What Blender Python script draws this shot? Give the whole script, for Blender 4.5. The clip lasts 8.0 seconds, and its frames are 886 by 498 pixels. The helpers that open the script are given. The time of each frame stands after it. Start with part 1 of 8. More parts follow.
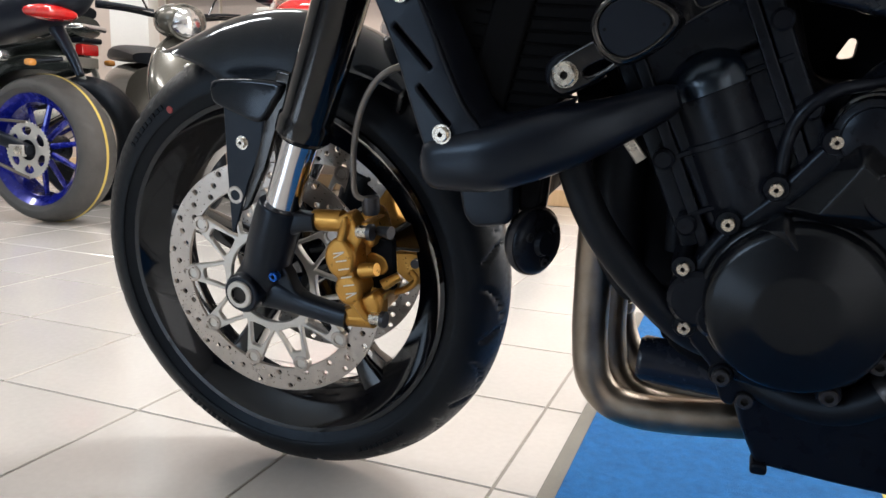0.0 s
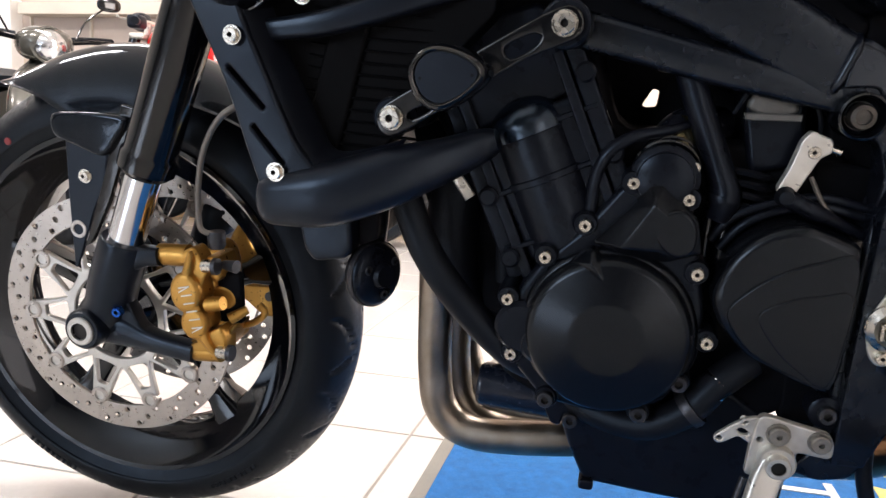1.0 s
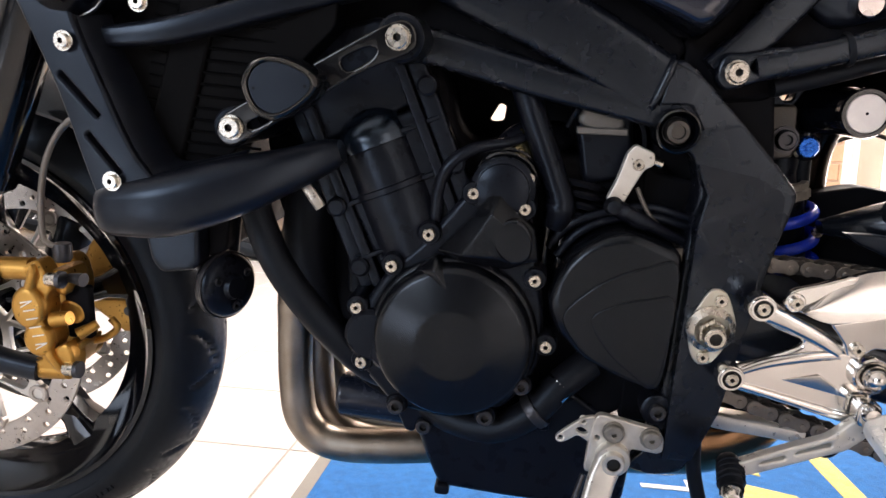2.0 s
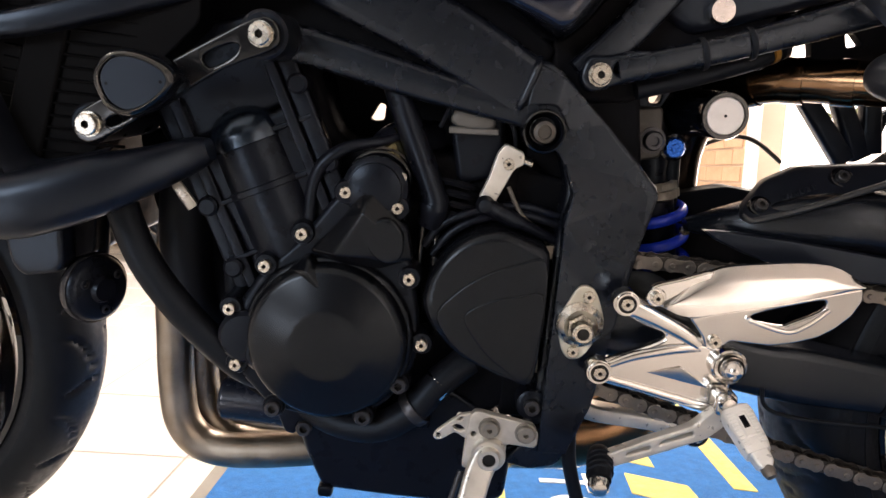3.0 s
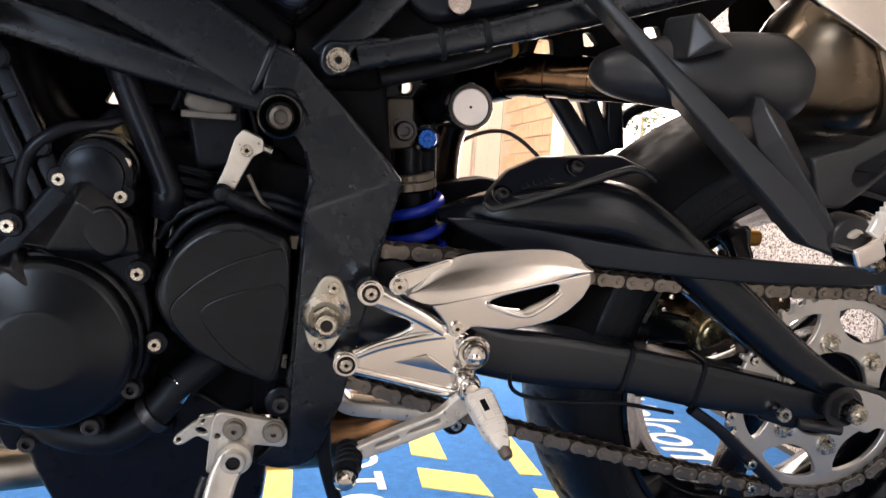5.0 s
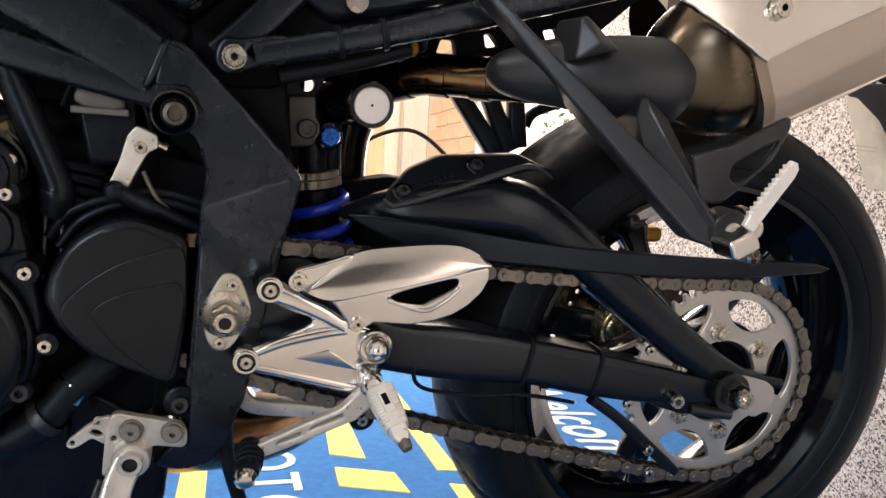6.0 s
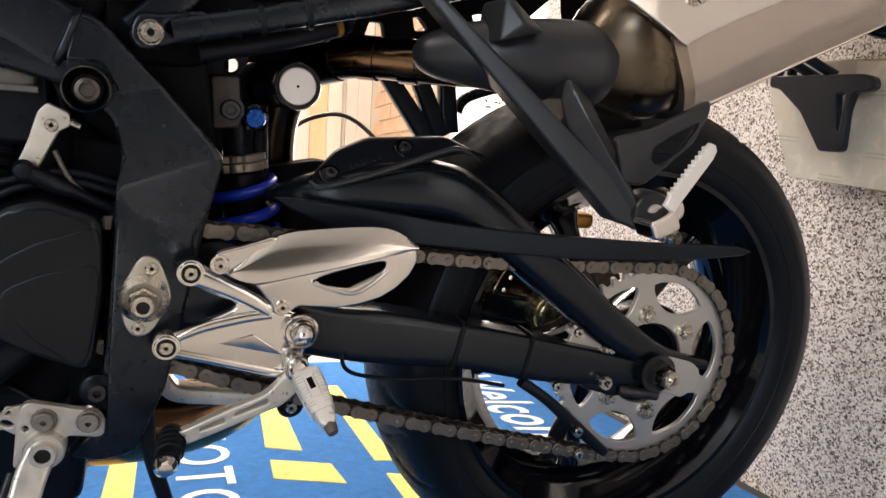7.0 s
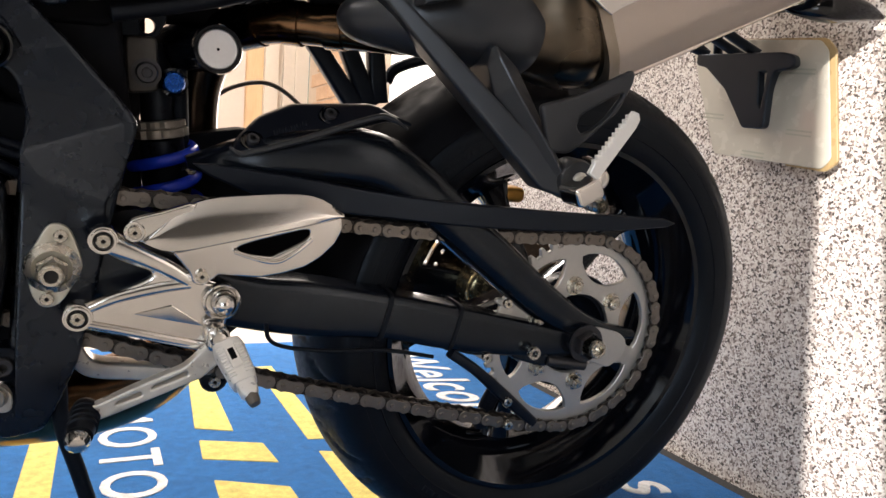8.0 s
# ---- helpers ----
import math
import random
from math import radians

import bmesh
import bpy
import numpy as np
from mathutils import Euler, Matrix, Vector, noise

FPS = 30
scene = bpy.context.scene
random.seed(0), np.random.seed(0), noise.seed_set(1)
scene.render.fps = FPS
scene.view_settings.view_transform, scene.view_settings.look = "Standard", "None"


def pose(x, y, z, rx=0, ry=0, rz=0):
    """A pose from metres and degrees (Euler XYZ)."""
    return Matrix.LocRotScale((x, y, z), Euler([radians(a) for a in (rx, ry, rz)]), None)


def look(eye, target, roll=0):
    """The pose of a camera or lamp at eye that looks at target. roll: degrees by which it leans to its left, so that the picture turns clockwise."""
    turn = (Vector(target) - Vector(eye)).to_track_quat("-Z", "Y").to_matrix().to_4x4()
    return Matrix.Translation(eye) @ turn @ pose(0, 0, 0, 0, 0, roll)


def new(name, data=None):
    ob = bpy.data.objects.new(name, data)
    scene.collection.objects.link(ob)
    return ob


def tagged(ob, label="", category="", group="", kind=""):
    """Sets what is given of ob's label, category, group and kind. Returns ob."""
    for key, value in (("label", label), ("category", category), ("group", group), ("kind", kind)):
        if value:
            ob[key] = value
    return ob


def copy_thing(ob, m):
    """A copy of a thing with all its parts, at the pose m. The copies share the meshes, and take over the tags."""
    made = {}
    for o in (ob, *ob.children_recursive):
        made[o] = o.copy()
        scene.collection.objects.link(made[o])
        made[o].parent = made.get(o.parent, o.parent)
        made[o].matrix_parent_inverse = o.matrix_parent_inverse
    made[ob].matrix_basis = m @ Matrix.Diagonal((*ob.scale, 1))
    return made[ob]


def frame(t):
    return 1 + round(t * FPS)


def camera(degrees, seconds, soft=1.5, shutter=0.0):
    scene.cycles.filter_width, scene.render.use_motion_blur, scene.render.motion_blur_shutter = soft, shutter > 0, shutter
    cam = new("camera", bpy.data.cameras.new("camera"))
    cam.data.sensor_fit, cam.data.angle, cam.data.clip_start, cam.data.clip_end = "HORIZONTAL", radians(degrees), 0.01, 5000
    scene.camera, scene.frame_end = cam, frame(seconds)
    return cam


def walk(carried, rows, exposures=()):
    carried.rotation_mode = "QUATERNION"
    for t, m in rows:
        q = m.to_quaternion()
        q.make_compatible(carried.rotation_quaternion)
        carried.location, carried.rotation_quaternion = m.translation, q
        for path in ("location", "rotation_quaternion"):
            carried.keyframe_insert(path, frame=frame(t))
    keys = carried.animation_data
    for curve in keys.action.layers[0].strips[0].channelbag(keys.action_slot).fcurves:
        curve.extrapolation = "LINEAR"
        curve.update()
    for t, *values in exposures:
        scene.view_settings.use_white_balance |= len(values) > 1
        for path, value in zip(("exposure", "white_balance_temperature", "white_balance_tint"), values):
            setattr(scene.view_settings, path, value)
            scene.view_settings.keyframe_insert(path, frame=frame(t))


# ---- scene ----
# The bike stands on its side stand and leans by LEAN degrees; its own axes: x to the rear from the front axle, y to its right, z up.
cam = camera(61.65, 8.0)
LEAN = 7.065
STAND = pose(0, 0, 0.00065, LEAN, 0, 0)
ROWS = [
    (0.0, 0.5436, -0.7921, 0.6120, 21.61, -17.21, 0.92),
    (0.5, 0.5723, -0.7981, 0.6197, 17.22, -16.01, -0.12),
    (1.0, 0.6010, -0.8015, 0.6242, 13.50, -15.00, -0.89),
    (1.5, 0.6318, -0.8025, 0.6238, 9.89, -14.19, -1.59),
    (3.0, 0.7127, -0.7993, 0.6231, 1.39, -13.31, -2.93),
    (3.5, 0.7332, -0.7965, 0.6211, -1.58, -13.03, -3.38),
    (4.0, 0.7543, -0.7924, 0.6160, -5.11, -12.64, -3.85),
    (4.5, 0.7792, -0.7862, 0.6118, -8.13, -12.39, -4.35),
    (6.0, 0.8261, -0.8085, 0.6111, -16.18, -11.52, -5.29),
    (6.5, 0.8355, -0.8121, 0.6062, -18.32, -11.40, -5.50),
    (7.0, 0.8450, -0.8137, 0.5991, -20.27, -11.39, -5.83),
    (7.5, 0.8538, -0.8116, 0.5898, -22.72, -11.54, -6.27),
    (8.0, 0.8614, -0.8160, 0.5842, -24.71, -12.08, -6.63),
]
walk(cam, [(t, STAND @ pose(x, y, z, 90 + pitch, roll, yaw)) for t, x, y, z, yaw, pitch, roll in ROWS],
     exposures=[(0.0, 0.68, 6250, 12), (0.5, 0.88, 6250, 13), (1.0, 1.15, 6400, 17), (1.5, 1.32, 6450, 19), (3.0, 1.40, 7100, 20), (4.5, 1.46, 7050, 20), (6.0, 1.32, 7000, 17), (7.0, 1.16, 7000, 16), (8.0, 0.95, 6850, 16)])

# ---- light ----
world = bpy.data.worlds.new("sky")
scene.world = world
world.use_nodes = True
wn, wl = world.node_tree.nodes, world.node_tree.links
sky = wn.new("ShaderNodeTexSky")
sky.sky_type, sky.sun_disc = "NISHITA", False
sky.sun_elevation, sky.sun_rotation = radians(9), radians(234)
wl.new(sky.outputs[0], wn["Background"].inputs[0])
wn["Background"].inputs[1].default_value = 0.05


def lamp(name, m, sx, sy, power, colour):
    data = bpy.data.lights.new(name, "AREA")
    data.shape, data.size, data.size_y, data.energy, data.color = "RECTANGLE", sx, sy, power, colour
    ob = new(name, data)
    ob.matrix_world = m
    return ob


sun = bpy.data.lights.new("sun", "SUN")
sun.energy, sun.angle, sun.color = 3.6, radians(0.12), (1.0, 0.97, 0.92)
sun_ob = new("sun", sun)
SUN_WAY = Vector((0.80, 0.58, -0.15)).normalized()
sun_ob.matrix_world = look((0, 0, 6), Vector((0, 0, 6)) + SUN_WAY)
# ceiling tubes of the showroom, daylight at its window, and an added front fill
LAMPS = ((-4.2, 1.9, 19.0), (-2.0, 1.9, 19.0), (0.80, 1.6, 36.0), (-4.2, 0.2, 19.0), (-2.0, 0.2, 17.0))
for lx, ly, watts in LAMPS:
    lamp("ceiling_lamp_light", pose(lx, ly, 2.90), 0.90, 0.16, watts, (1.0, 0.955, 0.885))
lamp("shop_window_light", pose(1.80, 1.62, 1.15, 0, 90, 0), 1.9, 1.15, 30, (1.0, 0.92, 0.82))
# blue fill lamp added at an opening in the unseen front wall
lamp("front_fill_light", pose(-3.0, -5.85, 1.6, 90, 0, 0), 2.6, 1.6, 70, (0.70, 0.85, 1.0))

# ---- materials ----


def pbr(name, col, rough=0.5, metal=0.0, var=0.18, scale=35.0, rvar=0.12, bump=0.0, bscale=400.0, coat=0.0, spec=0.5, stint=None, tint=None, tscale=6.0, stretch=None, seed=0.0):
    """A principled surface whose colour and gloss vary at two scales, with a fine relief."""
    m = bpy.data.materials.new(name)
    m.use_nodes = True
    n, l = m.node_tree.nodes, m.node_tree.links
    b = n["Principled BSDF"]
    b.inputs["Metallic"].default_value = metal
    b.inputs["Specular IOR Level"].default_value = spec
    if stint:
        b.inputs["Specular Tint"].default_value = (*stint, 1)
    if coat:
        b.inputs["Coat Weight"].default_value, b.inputs["Coat Roughness"].default_value = coat, 0.06
    tc = n.new("ShaderNodeTexCoord")
    src = tc.outputs["Object"]
    mp = n.new("ShaderNodeMapping")
    mp.inputs["Location"].default_value = (seed, seed * 0.7, 0)
    if stretch:
        mp.inputs["Scale"].default_value = stretch
    l.new(src, mp.inputs[0])
    src = mp.outputs[0]

    def noise_node(s, detail=4.0):
        t = n.new("ShaderNodeTexNoise")
        t.inputs["Scale"].default_value, t.inputs["Detail"].default_value = s, detail
        l.new(src, t.inputs["Vector"])
        return t.outputs["Fac"]

    big, fine = noise_node(tscale), noise_node(scale, 6.0)
    mix = n.new("ShaderNodeMix")
    mix.data_type = "RGBA"
    dark = tuple(c * (1 - var) for c in col)
    light = tint if tint else tuple(min(1, c * (1 + var)) for c in col)
    mix.inputs[6].default_value, mix.inputs[7].default_value = (*dark, 1), (*light, 1)
    av = n.new("ShaderNodeMath")
    av.operation = "MULTIPLY_ADD"
    l.new(big, av.inputs[0])
    av.inputs[1].default_value = 1.4
    sub = n.new("ShaderNodeMath")
    sub.operation = "MULTIPLY_ADD"
    l.new(fine, sub.inputs[0])
    sub.inputs[1].default_value, sub.inputs[2].default_value = 0.9, -0.65
    l.new(sub.outputs[0], av.inputs[2])
    l.new(av.outputs[0], mix.inputs[0])
    l.new(mix.outputs[2], b.inputs["Base Color"])
    r = n.new("ShaderNodeMapRange")
    r.inputs["To Min"].default_value, r.inputs["To Max"].default_value = max(0.02, rough - rvar), min(1, rough + rvar)
    r.inputs["From Min"].default_value, r.inputs["From Max"].default_value = 0.3, 0.7
    l.new(fine, r.inputs[0])
    l.new(r.outputs[0], b.inputs["Roughness"])
    if bump:
        bp = n.new("ShaderNodeBump")
        bp.inputs["Strength"].default_value, bp.inputs["Distance"].default_value = 1.0, bump
        l.new(noise_node(bscale, 3.0), bp.inputs["Height"])
        l.new(bp.outputs[0], b.inputs["Normal"])
    return m


def glow(name, col, strength):
    m = bpy.data.materials.new(name)
    m.use_nodes = True
    b = m.node_tree.nodes["Principled BSDF"]
    b.inputs["Base Color"].default_value = (*col, 1)
    b.inputs["Emission Color"].default_value, b.inputs["Emission Strength"].default_value = (*col, 1), strength
    return m


def flakes(name, dense):
    """Plaster of small white, grey, brown and black chips."""
    m = bpy.data.materials.new(name)
    m.use_nodes = True
    n, l = m.node_tree.nodes, m.node_tree.links
    b = n["Principled BSDF"]
    b.inputs["Roughness"].default_value = 0.55
    tc = n.new("ShaderNodeTexCoord")
    wob = n.new("ShaderNodeTexNoise")
    wob.inputs["Scale"].default_value = 160.0
    l.new(tc.outputs["Object"], wob.inputs["Vector"])
    add = n.new("ShaderNodeMix")
    add.data_type, add.blend_type = "RGBA", "ADD"
    add.inputs[0].default_value = 0.006
    l.new(tc.outputs["Object"], add.inputs[6])
    l.new(wob.outputs["Color"], add.inputs[7])
    v = n.new("ShaderNodeTexVoronoi")
    v.inputs["Scale"].default_value = dense
    l.new(add.outputs[2], v.inputs["Vector"])
    sep = n.new("ShaderNodeSeparateColor")
    l.new(v.outputs["Color"], sep.inputs[0])
    ramp = n.new("ShaderNodeValToRGB")
    ramp.color_ramp.interpolation = "CONSTANT"
    e = ramp.color_ramp.elements
    e[0].position, e[0].color = 0.0, (0.07, 0.060, 0.055, 1)
    e[1].position, e[1].color = 0.12, (0.26, 0.215, 0.19, 1)
    for p, c in ((0.30, (0.56, 0.50, 0.46, 1)), (0.50, (0.76, 0.71, 0.67, 1)), (0.74, (0.86, 0.83, 0.79, 1))):
        x = e.new(p)
        x.color = c
    l.new(sep.outputs[0], ramp.inputs[0])
    l.new(ramp.outputs[0], b.inputs["Base Color"])
    bp = n.new("ShaderNodeBump")
    bp.inputs["Distance"].default_value = 0.0008
    l.new(sep.outputs[1], bp.inputs["Height"])
    l.new(bp.outputs[0], b.inputs["Normal"])
    return m


def carpet(name, col, seed):
    m = pbr(name, col, 0.95, 0, 0.30, 420.0, 0.05, 0.0016, 900.0, tscale=70.0, spec=0.1, seed=seed)
    b = m.node_tree.nodes["Principled BSDF"]
    b.inputs["Sheen Weight"].default_value = 0.12
    return m


COOL = (0.66, 0.82, 1.0)
FRAME = pbr("frame_paint", (0.0066, 0.0080, 0.0124), 0.27, 0.05, 0.06, 60.0, 0.012, tscale=14.0, spec=0.48, stint=(0.76, 0.88, 1.0))
PLASTIC = pbr("black_plastic", (0.0064, 0.0076, 0.0120), 0.30, 0, 0.08, 60.0, 0.015, tscale=12.0, spec=0.34, stint=COOL)
GLOSS = pbr("gloss_black", (0.0025, 0.003, 0.0045), 0.13, 0, 0.2, 60.0, 0.05, coat=0.2)
SWING = pbr("swing_arm_paint", (0.0050, 0.0062, 0.0094), 0.24, 0.05, 0.06, 60.0, 0.012, tscale=14.0, spec=0.50, stint=(0.80, 0.90, 1.0))
HANGER = pbr("hanger_paint", (0.017, 0.018, 0.021), 0.36, 0.05, 0.06, 60.0, 0.015, tscale=14.0, spec=0.55, stint=(0.86, 0.93, 1.0))
ENGINE = pbr("engine_black", (0.0062, 0.0068, 0.0102), 0.29, 0.0, 0.15, 60.0, 0.03, tscale=18.0, spec=0.22, stint=COOL)
COVER = pbr("cover_black", (0.0048, 0.0053, 0.0072), 0.24, 0.0, 0.06, 50.0, 0.01, tscale=9.0, spec=0.32, stint=(0.80, 0.90, 1.0))
# near-black without sheen: deep shade as colour on gap fillers, also matt black parts
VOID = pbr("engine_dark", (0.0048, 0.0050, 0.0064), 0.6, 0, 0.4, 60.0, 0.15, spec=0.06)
FENDER = pbr("graphite_paint", (0.0045, 0.0054, 0.0086), 0.10, 0.05, 0.1, 300.0, 0.02, tscale=5.0, spec=0.34, coat=0.15, stint=COOL)
TYRE = pbr("tyre_rubber", (0.0060, 0.0064, 0.0080), 0.45, 0, 0.3, 140.0, 0.10, 0.00008, 700.0, tscale=10.0, spec=0.22, stint=COOL)
TYRE_GREY = pbr("new_tyre_rubber", (0.055, 0.054, 0.052), 0.6, 0, 0.3, 60.0, 0.1, 0.0004, 300.0, tscale=12.0)
RIM = pbr("rim_black", (0.0018, 0.0022, 0.0040), 0.07, 0.0, 0.25, 40.0, 0.02, coat=0.32, spec=0.40, stint=(0.84, 0.92, 1.0))
RIM_BLUE = pbr("rim_blue", (0.004, 0.012, 0.30), 0.25, 0.3, 0.25, 40.0, 0.08, coat=0.6)
CHROME = pbr("chrome", (0.72, 0.73, 0.75), 0.10, 1.0, 0.06, 80.0, 0.04, stretch=(1, 1, 0.1))
BRASS = pbr("tarnished_brass", (0.20, 0.165, 0.09), 0.24, 0.9, 0.3, 90.0, 0.1, tint=(0.36, 0.31, 0.19))
STEEL = pbr("disc_steel", (0.47, 0.435, 0.40), 0.36, 0.9, 0.16, 220.0, 0.12, tscale=25.0)
SILVER = pbr("silver_carrier", (0.60, 0.585, 0.55), 0.40, 0.75, 0.10, 200.0, 0.1, 0.0001, 900.0)
ALU = pbr("polished_aluminium", (0.76, 0.735, 0.70), 0.14, 1.0, 0.03, 60.0, 0.015, tscale=10.0)
RAW = pbr("worn_aluminium", (0.70, 0.66, 0.59), 0.38, 0.55, 0.22, 90.0, 0.14, 0.00008, 700.0, tint=(0.82, 0.79, 0.72), tscale=22.0)
ZINC = pbr("zinc_plate", (0.60, 0.57, 0.46), 0.42, 0.75, 0.08, 150.0, 0.06, 0.0001, 700.0, tint=(0.66, 0.63, 0.55))
# near-black for sockets, bores and bushes; the shade of the holes is in the colour
SOCKET = pbr("dark_recess", (0.02, 0.019, 0.018), 0.45, 0.5, 0.3, 300.0, 0.1)
BOLT = pbr("bolt_steel", (0.62, 0.58, 0.51), 0.27, 1.0, 0.08, 200.0, 0.06)
DARKBOLT = pbr("dark_bolt", (0.05, 0.05, 0.055), 0.38, 0.7, 0.3, 300.0, 0.1)
GOLD = pbr("gold_anodised", (0.47, 0.245, 0.050), 0.34, 0.7, 0.12, 200.0, 0.08, 0.00010, 800.0, tscale=30.0)
BLUE_METAL = pbr("blue_anodised", (0.012, 0.09, 0.40), 0.25, 0.8, 0.15, 200.0, 0.08)
SPRING = pbr("blue_spring", (0.010, 0.055, 0.72), 0.22, 0.1, 0.2, 90.0, 0.06, coat=0.5)
HEADER = pbr("header_steel", (0.17, 0.122, 0.078), 0.40, 1.0, 0.30, 34.0, 0.12, 0.00004, 300.0, tint=(0.50, 0.44, 0.37), tscale=9.0)
DARKPIPE = pbr("dark_pipe", (0.055, 0.042, 0.034), 0.22, 1.0, 0.3, 40.0, 0.06, tint=(0.10, 0.07, 0.05))
COPPER = pbr("heat_tinted_steel", (0.10, 0.052, 0.026), 0.20, 1.0, 0.3, 30.0, 0.08, 0.00004, 260.0, tint=(0.34, 0.20, 0.11), tscale=18.0)
CONE = pbr("silencer_cone_steel", (0.085, 0.070, 0.052), 0.27, 1.0, 0.2, 12.0, 0.04, tint=(0.17, 0.135, 0.10), tscale=8.0)
STAIN = pbr("brushed_stainless", (0.54, 0.475, 0.43), 0.17, 1.0, 0.08, 30.0, 0.03, tscale=5.0, stretch=(0.3, 1.0, 1.0))
CHAIN = pbr("chain_steel", (0.21, 0.185, 0.16), 0.44, 0.85, 0.3, 400.0, 0.14, 0.0001, 900.0)
CHAIN_IN = pbr("chain_inner_steel", (0.06, 0.052, 0.046), 0.5, 0.8, 0.3, 400.0, 0.14)
RUBBER = pbr("hose_rubber", (0.0065, 0.0068, 0.0088), 0.46, 0, 0.3, 500.0, 0.08, spec=0.22, stint=COOL)
BRAID = pbr("hose_braid", (0.17, 0.15, 0.13), 0.42, 0.5, 0.3, 900.0, 0.1)
CORE = pbr("radiator_fins", (0.0025, 0.0025, 0.003), 0.6, 0.0, 0.3, 500.0, 0.1, spec=0.06)
FILM = pbr("plate_film", (0.58, 0.56, 0.48), 0.24, 0, 0.08, 40.0, 0.08, coat=0.4, tscale=8.0)
AMBER = pbr("plate_edge", (0.46, 0.33, 0.16), 0.3, 0, 0.15, 60.0, 0.1)
MARK = pbr("film_mark", (0.40, 0.41, 0.33), 0.4, 0, 0.1, 60.0, 0.1)
WHITE = pbr("white_letter", (0.80, 0.78, 0.74), 0.5, 0, 0.08, 300.0, 0.1)
RED = pbr("red_lens", (0.55, 0.012, 0.012), 0.12, 0, 0.25, 60.0, 0.05, coat=0.8)
GREYGREEN = pbr("grey_green_paint", (0.125, 0.123, 0.108), 0.24, 0.45, 0.12, 600.0, 0.05, coat=0.7, tscale=4.0)
LENS = pbr("lamp_lens", (0.72, 0.74, 0.76), 0.10, 0.9, 0.3, 60.0, 0.05, 0.002, 60.0)
TILE = pbr("floor_tile", (0.62, 0.602, 0.575), 0.13, 0, 0.07, 90.0, 0.05, 0.00003, 200.0, tscale=3.0, spec=0.6, coat=0.3)
GROUT = pbr("grout", (0.30, 0.28, 0.25), 0.85, 0, 0.25, 160.0, 0.1, 0.0004, 400.0)
MAT_BLUE = carpet("mat_blue", (0.014, 0.140, 0.40), 0.0)
MAT_YELLOW = carpet("mat_yellow", (0.76, 0.63, 0.20), 3.1)
MAT_WHITE = carpet("mat_white", (0.76, 0.78, 0.78), 5.7)
MAT_EDGE = pbr("mat_edge_rubber", (0.22, 0.21, 0.185), 0.75, 0, 0.2, 200.0, 0.1, 0.0004, 500.0)
MAT_EDGE_DARK = pbr("mat_edge_dark", (0.03, 0.03, 0.032), 0.7, 0, 0.3, 200.0, 0.1)
FLAKE = flakes("chip_plaster", 330.0)
PLASTER = pbr("beige_wall", (0.66, 0.59, 0.50), 0.8, 0, 0.06, 60.0, 0.08, 0.0006, 260.0, tscale=2.0)
WALLWHITE = pbr("white_wall", (0.80, 0.78, 0.74), 0.7, 0, 0.04, 60.0, 0.08, 0.0005, 260.0, tscale=2.0)
DUSK = pbr("grey_wall", (0.10, 0.098, 0.095), 0.7, 0, 0.06, 60.0, 0.08, 0.0005, 260.0, tscale=2.0)
PINKISH = pbr("panel_wall", (0.60, 0.50, 0.43), 0.7, 0, 0.06, 60.0, 0.08, 0.0005, 200.0, tscale=2.0)
WOOD = pbr("pale_wood", (0.66, 0.44, 0.24), 0.5, 0, 0.12, 40.0, 0.1, 0.0003, 120.0, tint=(0.72, 0.52, 0.31), stretch=(6, 6, 0.6), tscale=4.0)
BRICK = pbr("brick", (0.58, 0.36, 0.22), 0.85, 0, 0.2, 90.0, 0.1, 0.0010, 300.0, tint=(0.66, 0.45, 0.30), tscale=14.0)
MORTAR = pbr("mortar", (0.55, 0.44, 0.34), 0.9, 0, 0.15, 120.0, 0.05, 0.001, 300.0)
CEIL = pbr("ceiling_white", (0.78, 0.76, 0.72), 0.9, 0, 0.04, 40.0, 0.05, 0.0006, 200.0)
TUBE_GLOW = glow("lamp_diffuser", (1.0, 0.97, 0.93), 3.0)
OUTSIDE = glow("bright_outdoors", (1.0, 0.97, 0.91), 1.6)
LEAF = pbr("leaves", (0.07, 0.11, 0.03), 0.6, 0, 0.4, 60.0, 0.1)

# ---- shapes ----


def part(name, bm, material, parent=None, label="", m=None, angle=38.0):
    """Links a bmesh as one mesh object, under a thing or a part."""
    me = bm if isinstance(bm, bpy.types.Mesh) else bpy.data.meshes.new(name)
    if me is not bm:
        bmesh.ops.recalc_face_normals(bm, faces=bm.faces)
        bm.to_mesh(me)
        bm.free()
        me.shade_smooth()
        me.set_sharp_from_angle(angle=radians(angle))
        me.materials.append(material)
    ob = new(name, me)
    if me is not bm and 8 < len(me.vertices) < 9000:
        wn_mod = ob.modifiers.new("even_shading", "WEIGHTED_NORMAL")
        wn_mod.keep_sharp, wn_mod.weight = True, 60
    ob.parent = parent
    if m is not None:
        ob.matrix_basis = m
    if label:
        ob["label"] = label
    return ob


def thing(name, label, category, m=None, group="", kind=""):
    ob = new(name)
    ob.empty_display_size = 0.05
    if m is not None:
        ob.matrix_world = m
    return tagged(ob, label, category, group, kind)


